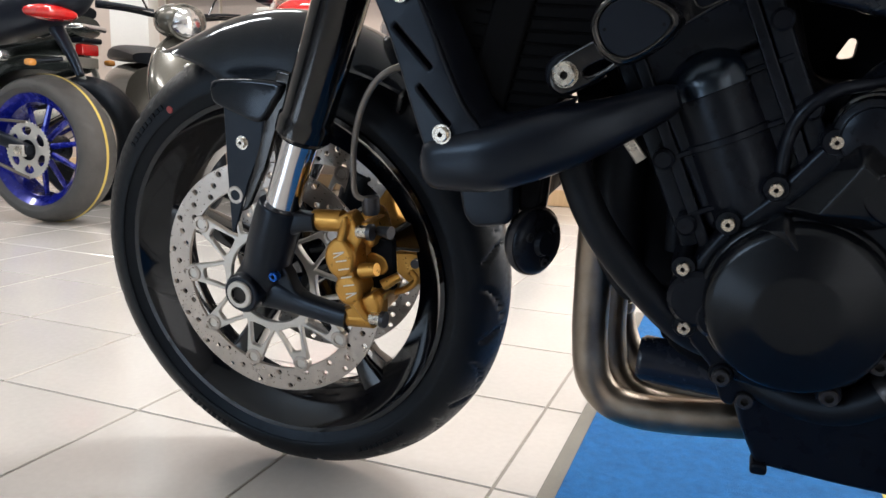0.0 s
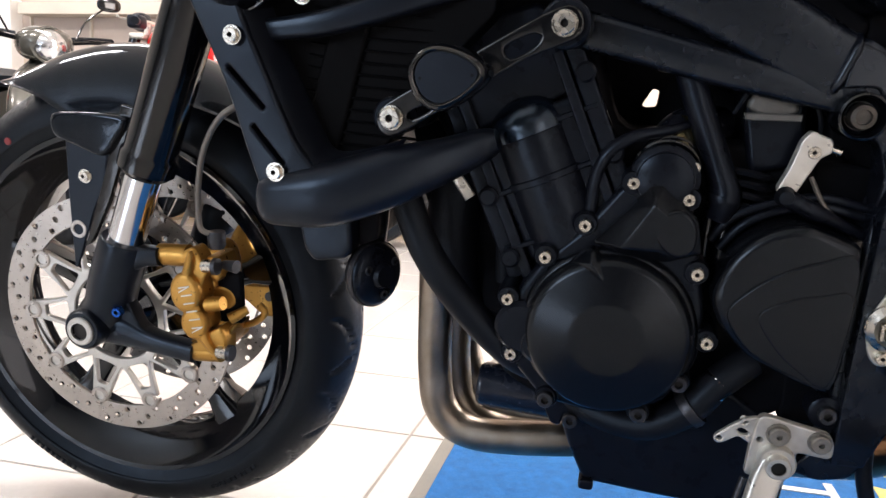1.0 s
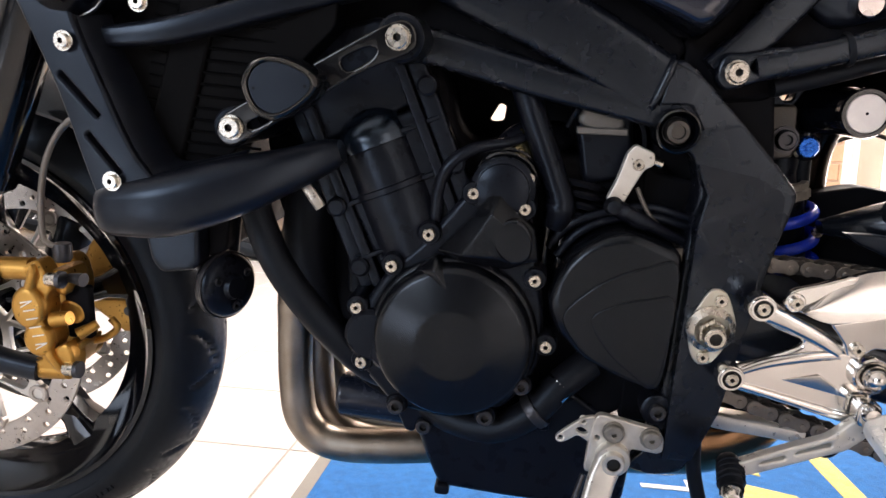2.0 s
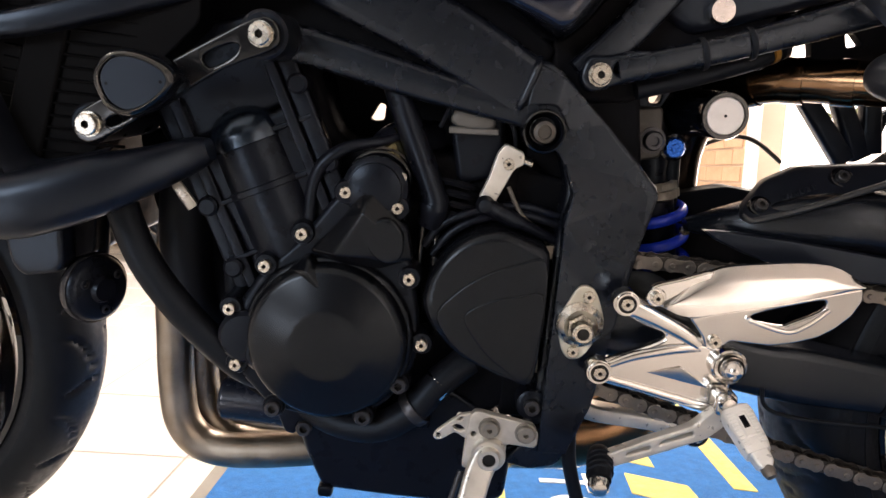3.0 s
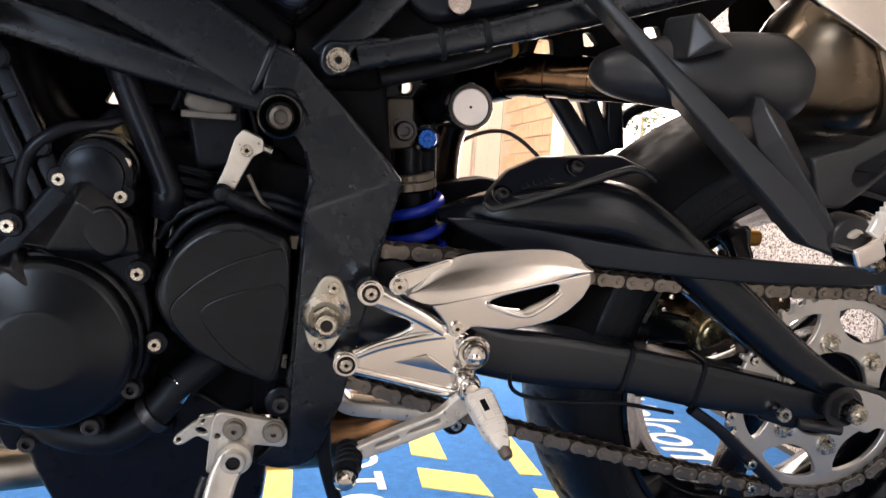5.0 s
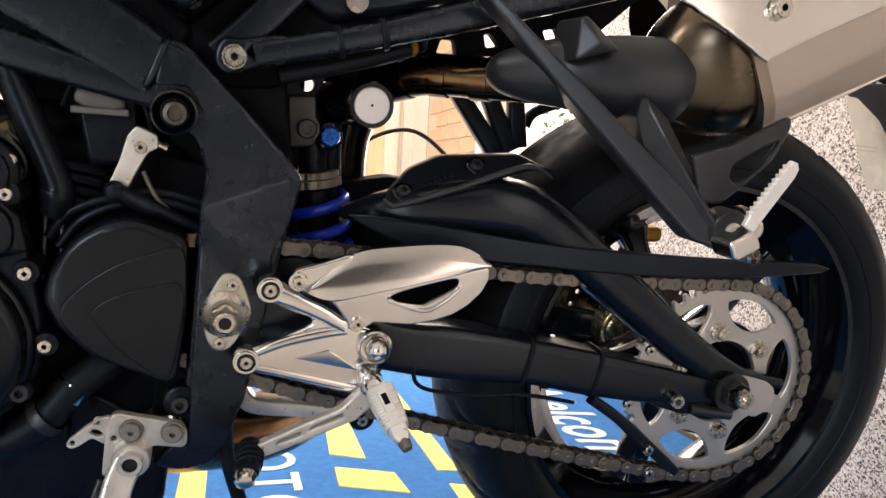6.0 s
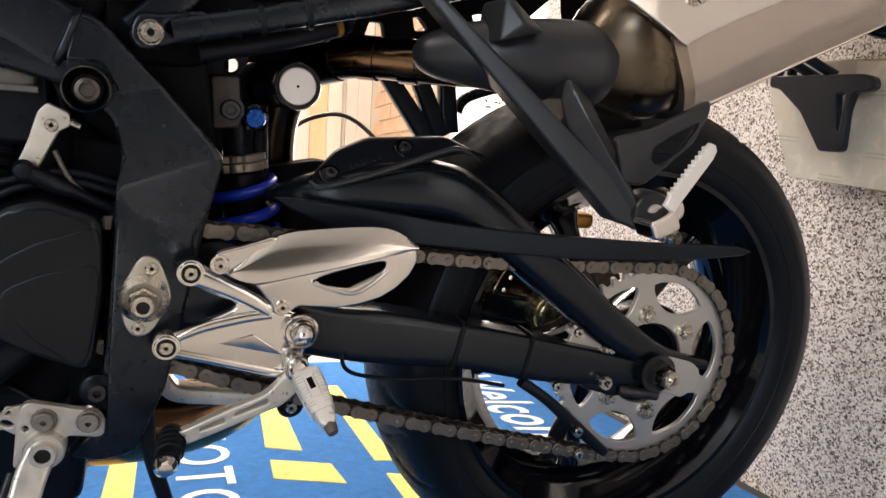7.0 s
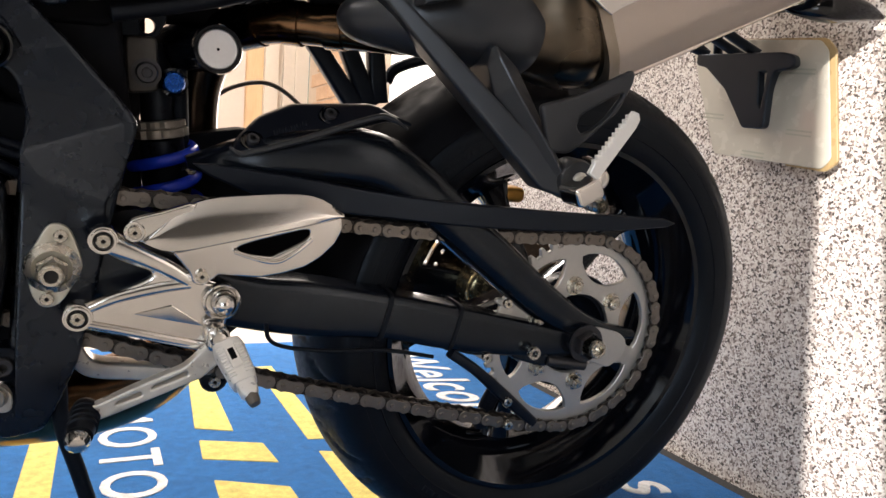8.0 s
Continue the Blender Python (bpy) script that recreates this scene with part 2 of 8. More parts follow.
def rounded(points, steps=4, closed=True):
    """A smooth line (Catmull-Rom) through points of any dimension."""
    p = [Vector(q) for q in points]
    k, out = len(p), []
    for i in range(k if closed else k - 1):
        a, b, c, d = (p[(i - 1) % k], p[i], p[(i + 1) % k], p[(i + 2) % k]) if closed else (p[max(i - 1, 0)], p[i], p[i + 1], p[min(i + 2, k - 1)])
        for s in range(steps):
            t = s / steps
            out.append(0.5 * ((2 * b) + (c - a) * t + (2 * a - 5 * b + 4 * c - d) * t * t + (3 * b - a - 3 * c + d) * t ** 3))
    if not closed:
        out.append(p[-1])
    return out


def chamfered(points, r):
    """The corners of a flat outline cut and rounded by r."""
    p = [Vector(q) for q in points]
    out = []
    for i, b in enumerate(p):
        a, c = p[i - 1], p[(i + 1) % len(p)]
        ra, rc = min(r, (a - b).length * 0.45), min(r, (c - b).length * 0.45)
        s, e = b + (a - b).normalized() * ra, b + (c - b).normalized() * rc
        for t in (0, 0.33, 0.67, 1):
            out.append((1 - t) ** 2 * s + 2 * t * (1 - t) * b + t * t * e)
    return out


def inset(loop, d):
    """A closed flat outline moved inwards by d."""
    area = sum(loop[i - 1][0] * loop[i][1] - loop[i][0] * loop[i - 1][1] for i in range(len(loop)))
    sign = 1 if area > 0 else -1
    out = []
    for i, b in enumerate(loop):
        e1, e2 = (b - loop[i - 1]), (loop[(i + 1) % len(loop)] - b)
        e1 = e1.normalized() if e1.length > 1e-9 else e2.normalized()
        e2 = e2.normalized() if e2.length > 1e-9 else e1
        n = Vector((-e1.y - e2.y, e1.x + e2.x)) * sign
        n = n.normalized() if n.length > 1e-6 else Vector((-e1.y, e1.x)) * sign
        out.append(b + n * d / max(0.6, n.dot(Vector((-e1.y, e1.x)) * sign)))
    return out


def circle(x, z, r, n=16, start=0.0):
    return [Vector((x + r * math.cos(start + 2 * math.pi * i / n), z + r * math.sin(start + 2 * math.pi * i / n))) for i in range(n)]


def plate(outline, y0, y1, holes=(), bev=0.002, bm=None, warp=None):
    """A plate in the x-z plane from y0 (towards the viewer) to y1, with bevelled edges and holes through it."""
    bm = bm or bmesh.new()
    loops = [([Vector(p) for p in outline], 1)] + [([Vector(p) for p in h], -1) for h in holes]
    lo, hi = min(y0, y1), max(y0, y1)
    bev = min(bev, (hi - lo) * 0.45)
    caps = [[], []]
    for loop, s in loops:
        rings = []
        steps = ((1.0, 0.0), (0.5, 0.134), (0.134, 0.5), (0.0, 1.0)) if bev >= 0.0015 else ((1.0, 0.0), (0.0, 1.0))
        edge = [(inset(loop, bev * s * k) if k else loop, lo + bev * e) for k, e in steps]
        for pts, y in edge + [(q, lo + hi - w) for q, w in edge[::-1]]:
            rings.append([bm.verts.new((p.x, y + (warp(p.x, p.y) if warp else 0), p.y)) for p in pts])
        k = len(loop)
        for a, b in zip(rings, rings[1:]):
            for i in range(k):
                bm.faces.new((a[i - 1], a[i], b[i], b[i - 1]))
        for cap, ring in zip(caps, (rings[0], rings[-1])):
            cap.extend(bm.edges.get((ring[i - 1], ring[i])) for i in range(k))
    for cap in caps:
        bmesh.ops.triangle_fill(bm, edges=cap, use_beauty=True, use_dissolve=False)
    return bm


def lathe(prof, n=48, centre=(0, 0, 0), bm=None, closed=False, axis="y", arc=2 * math.pi, rfun=None):
    """A profile of (radius, along) turned about an axis through centre."""
    bm = bm or bmesh.new()
    full = arc > 6.28
    rings = []
    for i in range(n if full else n + 1):
        a = arc * i / n
        ring = []
        for j, (r, y) in enumerate(prof):
            rr = r + (rfun(a, y, j) if rfun else 0)
            u, w = rr * math.sin(a), rr * math.cos(a)
            c = {"y": (u, y, w), "x": (y, u, w), "z": (u, w, y)}[axis]
            ring.append(bm.verts.new((c[0] + centre[0], c[1] + centre[1], c[2] + centre[2])))
        rings.append(ring)
    k = len(prof)
    pairs = list(zip(rings, rings[1:])) + ([(rings[-1], rings[0])] if full else [])
    for a, b in pairs:
        for j in range(k if closed else k - 1):
            q = (a[j], a[(j + 1) % k], b[(j + 1) % k], b[j])
            bm.faces.new(q)
    if not closed:
        bmesh.ops.remove_doubles(bm, verts=[r[e] for r in rings for e in (0, -1)], dist=1e-6)
    return bm


def tube(points, r, seg=12, steps=5, bm=None, caps=True, smooth=True):
    """A round bar or hose along points; r may be one radius or one for each point."""
    bm = bm or bmesh.new()
    rs = list(r) if isinstance(r, (list, tuple)) else [r] * len(points)
    line = [(*p, q) for p, q in zip(points, rs)]
    line = rounded([Vector(q) for q in line], steps, False) if smooth and len(line) > 2 else [Vector(q) for q in line]
    up = Vector((0.13, 0.9, 0.4)).normalized()
    rings = []
    for i, q in enumerate(line):
        d = (line[min(i + 1, len(line) - 1)].xyz - line[max(i - 1, 0)].xyz).normalized()
        s = (up - d * up.dot(d)).normalized()
        up = s
        w = d.cross(s)
        rings.append([bm.verts.new(q.xyz + (s * math.cos(2 * math.pi * k / seg) + w * math.sin(2 * math.pi * k / seg)) * q[3]) for k in range(seg)])
    for a, b in zip(rings, rings[1:]):
        for k in range(seg):
            bm.faces.new((a[k - 1], a[k], b[k], b[k - 1]))
    if caps:
        bm.faces.new(rings[0][::-1])
        bm.faces.new(rings[-1])
    return bm


def beam(secs, power=5.0, seg=20, steps=5, bm=None, smooth=True):
    """A bar of rounded box section along (x, y, z, half height, half depth) in the bike's side view."""
    bm = bm or bmesh.new()
    line = rounded([Vector(s) for s in secs], steps, False) if smooth and len(secs) > 2 else [Vector(s) for s in secs]
    rings = []
    for i, q in enumerate(line):
        a, b = line[max(i - 1, 0)], line[min(i + 1, len(line) - 1)]
        d = Vector((b[0] - a[0], 0, b[2] - a[2])).normalized()
        nrm = Vector((-d.z, 0, d.x))
        ring = []
        for k in range(seg):
            t = 2 * math.pi * k / seg
            c, s = math.cos(t), math.sin(t)
            u = math.copysign(abs(c) ** (2 / power), c) * q[3]
            w = math.copysign(abs(s) ** (2 / power), s) * q[4]
            ring.append(bm.verts.new(Vector(q[:3]) + nrm * u + Vector((0, w, 0))))
        rings.append(ring)
    for a, b in zip(rings, rings[1:]):
        for k in range(seg):
            bm.faces.new((a[k - 1], a[k], b[k], b[k - 1]))
    bm.faces.new(rings[0][::-1])
    bm.faces.new(rings[-1])
    return bm


def block(lo, hi, bev=0.004, bm=None):
    """A box with rounded edges from corner to corner."""
    x0, y0, z0 = lo
    x1, y1, z1 = hi
    return plate([(x0, z0), (x1, z0), (x1, z1), (x0, z1)], y0, y1, bev=bev, bm=bm) if not bev else plate(chamfered([(x0, z0), (x1, z0), (x1, z1), (x0, z1)], bev * 1.5), y0, y1, bev=bev, bm=bm)


def shell(front, faces, back, bev=0.0015):
    """A faceted casting: front corners (x, y, z), the faces between them, and sides that run back to the depth y = back."""
    bm = bmesh.new()
    vs = [bm.verts.new(p) for p in front]
    for q in faces:
        bm.faces.new([vs[k] for k in q])
    rim = [e for e in bm.edges if len(e.link_faces) == 1]
    far = {}
    for e in rim:
        for v in e.verts:
            if v not in far:
                far[v] = bm.verts.new((v.co.x, back, v.co.z))
    for e in rim:
        a, b = e.verts
        bm.faces.new((a, b, far[b], far[a]))
    bmesh.ops.recalc_face_normals(bm, faces=bm.faces)
    if bev:
        edges = [e for e in bm.edges if len(e.link_faces) == 2 and e.calc_face_angle(0.0) > 0.06]
        bmesh.ops.bevel(bm, geom=edges, offset=bev, segments=2, profile=0.5, affect="EDGES", clamp_overlap=True)
    return bm


def bolt_mesh(name, r, h, socket=0.42, washer=0.0, hexed=False, material=None):
    """A bolt head that faces -y, its seat at y = 0."""
    bm = bmesh.new()
    n = 6 if hexed else 14
    prof = []
    if washer:
        prof += [(washer, 0.0), (washer, -h * 0.25), (r * 1.02, -h * 0.25)]
    else:
        prof += [(r, 0.0)]
    prof += [(r, -h * 0.85), (r * 0.88, -h)]
    lathe(prof, 14 if not hexed else 12, bm=bm)
    bm.verts.ensure_lookup_table()
    k = len(prof)
    tops = [bm.verts[i] for i in range(len(bm.verts)) if abs(bm.verts[i].co.y + h) < 1e-7]
    tops.sort(key=lambda v: math.atan2(v.co.x, v.co.z))
    m = len(tops)
    inner = []
    for v in tops:
        a = math.atan2(v.co.x, v.co.z)
        q = r * socket * 0.90 / math.cos((a % (math.pi / 3)) - math.pi / 6)
        inner.append(bm.verts.new((q * math.sin(a), -h, q * math.cos(a))))
    deep = [bm.verts.new((v.co.x * 0.92, -h * 0.30, v.co.z * 0.92)) for v in inner]
    dark = []
    for i in range(m):
        bm.faces.new((tops[i - 1], tops[i], inner[i], inner[i - 1]))
        dark.append(bm.faces.new((inner[i - 1], inner[i], deep[i], deep[i - 1])))
    dark.append(bm.faces.new(deep))
    # socket walls and floor get the near-black, shade as colour
    for f in dark if socket >= 0.36 else ():
        f.material_index = 1
    bmesh.ops.recalc_face_normals(bm, faces=bm.faces)
    me = bpy.data.meshes.new(name)
    bm.to_mesh(me)
    bm.free()
    me.shade_smooth()
    me.set_sharp_from_angle(angle=radians(35))
    me.materials.append(material or BOLT)
    me.materials.append(SOCKET)
    return me


def slab(outline, z0, z1, holes=(), bev=0.001, bm=None):
    """A flat plate in the floor's plane, from z0 to z1."""
    own = plate(outline, z0, z1, holes, bev)
    for v in own.verts:
        v.co = (v.co.x, v.co.z, v.co.y)
    return own


def words(name, text, size, m, thick, material, parent, shear=0.0, bold=0.0, space=1.0):
    """Raised letters out of Blender's own font, as one mesh."""
    cu = bpy.data.curves.new(name, "FONT")
    cu.body, cu.size, cu.extrude, cu.shear, cu.offset, cu.resolution_u, cu.space_character = text, size, thick, shear, bold, 4, space
    tmp = bpy.data.objects.new(name, cu)
    me = bpy.data.meshes.new_from_object(tmp)
    bpy.data.objects.remove(tmp)
    me.materials.clear()
    me.materials.append(material)
    ob = new(name, me)
    ob.parent = parent
    ob.matrix_basis = m
    return ob

# ---- the room ----
floor_ = part("floor", slab([(-9, -6.2), (2.4, -6.2), (2.4, 3.5), (-9, 3.5)], -0.12, -0.0022, bev=0.0), GROUT)
tagged(floor_, "glossy cream ceramic tile floor with grey joints", "floor", kind="structure")

mat_ = thing("entrance_mat", "blue carpet mat with yellow stripes and white words", "mat")
part("carpet", slab([(0.36, -0.60), (1.80, -0.60), (1.80, 1.07), (0.36, 1.07)], 0.0, 0.007, bev=0.003), MAT_BLUE, mat_)
part("edging", slab([(0.336, -0.625), (1.825, -0.625), (1.825, 1.085), (0.336, 1.085)], 0.0003, 0.0035), MAT_EDGE, mat_, "worn grey rubber edging")
part("dark_edging", slab([(1.80, -0.62), (1.824, -0.62), (1.824, 1.08), (1.80, 1.08)], 0.002, 0.006), MAT_EDGE_DARK, mat_, "dark rubber edging")
for q in (
    [(1.065, 0.86), (1.105, 0.86), (1.098, 0.445), (1.035, 0.475)],
    [(1.035, 0.415), (1.135, 0.375), (1.142, 0.285), (1.030, 0.330)],
    [(1.035, 0.245), (1.137, 0.190), (1.142, 0.080), (1.032, 0.130)],
    [(1.215, 0.86), (1.255, 0.86), (1.252, 0.365), (1.212, 0.372)],
    [(1.215, 0.315), (1.252, 0.300), (1.250, -0.05), (1.213, -0.03)],
    [(0.785, 0.62), (0.825, 0.62), (0.815, 0.02), (0.765, 0.02)],
):
    part("stripe", slab(chamfered([(x, y - 0.028) for x, y in q], 0.004), 0.004, 0.0085, bev=0.002), MAT_YELLOW, mat_, "yellow stripe")
words("lettering", "MOTO", 0.125, pose(0.882, 0.594, 0.0078, 0, 0, -90) @ Matrix.Diagonal((1.02, 1.03, 1, 1)), 0.0008, MAT_WHITE, mat_, bold=0.001, space=1.14)["label"] = "white woven word"
words("lettering", "Welcome", 0.150, pose(1.545, 0.895, 0.0078, 0, 0, -90) @ Matrix.Diagonal((1, 1.2, 1, 1)), 0.0008, MAT_WHITE, mat_, 0.25, 0.002, 1.04)["label"] = "white woven word"
words("lettering", "s", 0.150, pose(1.63, 0.035, 0.0078, 0, 0, -90), 0.0008, MAT_WHITE, mat_, 0.25, 0.002)["label"] = "white woven letter"


def wall(name, outline, y0, y1, material, label, holes=(), m=None):
    ob = part(name, plate(outline, y0, y1, holes, bev=0.0), material, None, label, m)
    return tagged(ob, label, "wall", kind="structure")


# the wall behind the bike, with a shelf ledge and a door
wall("wall_back", [(-9, 0), (1.60, 0), (1.60, 3), (-9, 3)], 3.22, 3.42, PINKISH, "pale pinkish panelled showroom wall")
wall("wall_left", [(-6.2, 0), (3.5, 0), (3.5, 3), (-6.2, 3)], 0, 0.2, WALLWHITE, "white showroom side wall", m=pose(-8.8, 0, 0, 0, 0, 90))
# unseen wall, kept dark to dim reflections; its slanted slit shapes the sun band
wall("wall_front", [(-9, 0), (2.1, 0), (2.1, 3), (-9, 3)], -6.2, -6.0, DUSK, "unseen dark grey front wall with two added light openings", m=Matrix.Identity(4),
     holes=[[(-4.4, 0.7), (-1.6, 0.7), (-1.6, 2.5), (-4.4, 2.5)], [(-6.492, 1.50), (-6.054, 1.50), (-6.243, 2.65), (-6.600, 2.65)]])
wall("wall_chips", [(-6.2, 0), (1.00, 0), (1.00, 3), (-6.2, 3)], -0.25, 0, FLAKE, "wall of grey and white chip plaster behind the rear wheel", m=pose(1.835, 0, 0, 0, 0, 90))
wall("wall_over_window", [(1.00, 2.2), (3.4, 2.2), (3.4, 3), (1.00, 3)], -0.15, 0, WALLWHITE, "white wall over the shop window", m=pose(1.935, 0, 0, 0, 0, 90))
pier = wall("wall_brick", [(2.25, 0), (3.18, 0), (3.18, 2.2), (2.25, 2.2)], -0.12, -0.001, MORTAR, "orange-brown brick pier with pale joints", m=pose(1.935, 0, 0, 0, 0, 90))
ceiling = part("ceiling", slab([(-9, -6.2), (2.4, -6.2), (2.4, 3.5), (-9, 3.5)], 3.0, 3.2, bev=0.0), CEIL)
tagged(ceiling, "plain white showroom ceiling", "ceiling", kind="structure")
for k, x in enumerate((-5.2, -3.05, -2.62, -1.35)):
    tagged(part("trim", block((x, 3.195, 0.10), (x + 0.012, 3.22, 1.20), 0.002), PLASTER), "narrow vertical panel joint strip", "trim", kind="structure")
tagged(part("trim", block((-3.05, 3.10, 1.19), (1.0, 3.22, 1.26), 0.004), PLASTER), "beige horizontal wall ledge", "trim", kind="structure")
tagged(part("trim", block((-3.45, 3.12, 0.0), (-3.12, 3.22, 3.0), 0.004), WALLWHITE), "white vertical wall panel", "trim", kind="structure")
tagged(part("baseboard", block((-9, 3.19, 0.0), (1.60, 3.22, 0.09), 0.003), WOOD), "pale wood baseboard", "baseboard", kind="structure")
door = thing("door_1", "plain pale wooden door in a cream frame", "door", kind="structure")
part("door_leaf", block((0.80, 3.24, 0.0), (1.70, 3.28, 2.1), 0.003), WOOD, door)
for x0, x1, y in ((1.70, 1.775, 3.20), (1.775, 1.80, 3.225), (1.80, 1.862, 3.205), (1.862, 1.935, 3.19)):
    part("door_frame", block((x0, y, 0.0), (x1, y + 0.08, 2.15), 0.003), PLASTER, door, "cream door frame strip")
# shop window between the chip wall and the brick pier
win = thing("window_1", "bright shop window in a white frame", "window", kind="structure")
for y in (1.00, 2.22):
    part("window_frame", block((1.90, y, 0.0), (1.95, y + 0.03, 2.2), 0.003), WALLWHITE, win)
part("window_frame", block((1.90, 1.03, 0.0), (1.95, 2.22, 0.06), 0.003), WALLWHITE, win)
glassm = bpy.data.materials.new("window_glass")
glassm.use_nodes = True
gb = glassm.node_tree.nodes["Principled BSDF"]
gb.inputs["Transmission Weight"].default_value, gb.inputs["Roughness"].default_value, gb.inputs["IOR"].default_value = 1.0, 0.0, 1.1
pane = part("pane", block((1.922, 1.03, 0.06), (1.926, 2.22, 2.2), 0), glassm, win)
pane.visible_shadow = False
backdrop = part("backdrop", block((3.2, -1.5, -0.1), (3.25, 6.0, 3.2), 0), OUTSIDE)
tagged(backdrop, "overexposed bright street outside the window", "backdrop", kind="structure")
ground = part("ground", slab([(2.4, -30), (40, -30), (40, 30), (2.4, 30)], -0.3, -0.02, bev=0.0), pbr("pavement_grey", (0.3, 0.29, 0.27), 0.9, 0, 0.2, 20.0, 0.1))
tagged(ground, "grey pavement outside", "ground", kind="structure")
shrub = bmesh.new()
rnd = random.Random(5)
for k in range(160):
    c = Vector((2.35 + rnd.uniform(-0.1, 0.1), 2.30 + rnd.gauss(0, 0.05), 0.86 + rnd.gauss(0, 0.07)))
    d = Vector((rnd.uniform(-1, 1), rnd.uniform(-1, 1), rnd.uniform(-1, 1))).normalized()
    e = d.orthogonal().normalized() * 0.008
    shrub.faces.new([shrub.verts.new(c), shrub.verts.new(c + d * 0.016 + e), shrub.verts.new(c + d * 0.034), shrub.verts.new(c + d * 0.016 - e)])
lv = part("shrub", shrub, LEAF)
tagged(lv, "small green shrub outside the shop window", "shrub")
part("stem", tube([(2.35, 2.30, -0.02), (2.34, 2.31, 0.4), (2.35, 2.30, 0.86)], 0.008, 8), WOOD, lv)

# ceiling lamps
lp = thing("ceiling_lamp", "flat white fluorescent ceiling lamp", "ceiling lamp", pose(LAMPS[0][0], LAMPS[0][1], 2.92), "ceiling lamps of the showroom")
part("frame", slab([(-0.49, -0.11), (0.49, -0.11), (0.49, 0.11), (-0.49, 0.11)], 0.0, 0.08, bev=0.004), CEIL, lp)
part("diffuser", slab([(-0.46, -0.09), (0.46, -0.09), (0.46, 0.09), (-0.46, 0.09)], -0.006, 0.0, bev=0.001), TUBE_GLOW, lp)
for lx, ly, _ in LAMPS[1:]:
    copy_thing(lp, pose(lx, ly, 2.92))

# ---- the motorcycle ----
bike = thing("motorcycle", "black naked motorcycle with gold calipers, leaning on its side stand", "motorcycle", STAND)
B_S = bolt_mesh("bolt_small", 0.0055, 0.005, 0.37)
B_M = bolt_mesh("bolt_medium", 0.0060, 0.0065, 0.37)
B_L = bolt_mesh("bolt_large", 0.0092, 0.008, 0.38, 0.0106)
B_W = bolt_mesh("bolt_washer", 0.0065, 0.005, 0.37, 0.0085)
B_D = bolt_mesh("bolt_dark", 0.008, 0.007, 0.5, material=DARKBOLT)
B_HEX = bolt_mesh("bolt_hex", 0.0105, 0.009, 0.3, 0.013, True, pbr("stained_bolt", (0.27, 0.25, 0.22), 0.5, 0.7, 0.35, 260.0, 0.1, 0.0002, 700.0))


def bolt(me, x, y, z, parent=None, name="bolt", m=None, label=""):
    ob = part(name, me, None, parent or bike, label, (m or Matrix.Identity(4)) if m else pose(x, y, z))
    return ob


def tyre_profile(R, rim, w):
    return [(rim, -w * 0.36), (rim + 0.006, -w * 0.42), (rim + 0.02, -w * 0.475), (R - 0.052, -w * 0.5), (R - 0.036, -w * 0.485), (R - 0.020, -w * 0.40), (R - 0.010, -w * 0.285), (R - 0.003, -w * 0.15), (R, 0.0)]


def tyre(R, rim, w, n=240, grooves=30, material=TYRE):
    half = tyre_profile(R, rim, w)
    half = [tuple(q) for q in rounded([Vector(p) for p in half], 3, False)]
    prof = half + [(r, -y) for r, y in half[-2::-1]]
    prof += [(rim - 0.004, w * 0.30), (rim - 0.004, -w * 0.30)]

    def groove(a, y, j):
        u = abs(y) / (w * 0.5)
        if u < 0.10 or u > 0.90 or prof[j][0] < R - 0.047:
            return 0.0
        fade = max(0.0, min(1.0, (0.86 - u) / 0.10, (u - 0.10) / 0.06))
        s = (a / (2 * math.pi) * grooves * 0.5 + (0.5 if y > 0 else 0.0) + 0.85 * u + 0.30 * math.sin(u * 3.0)) % 1.0
        q = (a / (2 * math.pi) * grooves * 0.5 + 0.45 + (0.5 if y > 0 else 0.0) - 0.35 * u) % 1.0
        cut = max(0.0, 1.0 - abs(s - 0.05) / 0.05)
        if 0.30 < u < 0.78:
            cut = max(cut, (1.0 - abs(q - 0.05) / 0.05) * min(1.0, (u - 0.30) / 0.06, (0.78 - u) / 0.06))
        return -0.0036 * fade * min(1.0, 1.6 * cut)

    return lathe(prof, n, closed=True, rfun=groove)


def mark_mesh(half):
    bm = block((-half, -0.0003, -0.0030), (half, 0.002, 0.0030), 0.0002)
    me = bpy.data.meshes.new("sidewall_mark")
    bmesh.ops.recalc_face_normals(bm, faces=bm.faces)
    bm.to_mesh(me)
    bm.free()
    me.materials.append(TYRE)
    return me


SIDE_MARK = (mark_mesh(0.0022), mark_mesh(0.0034))


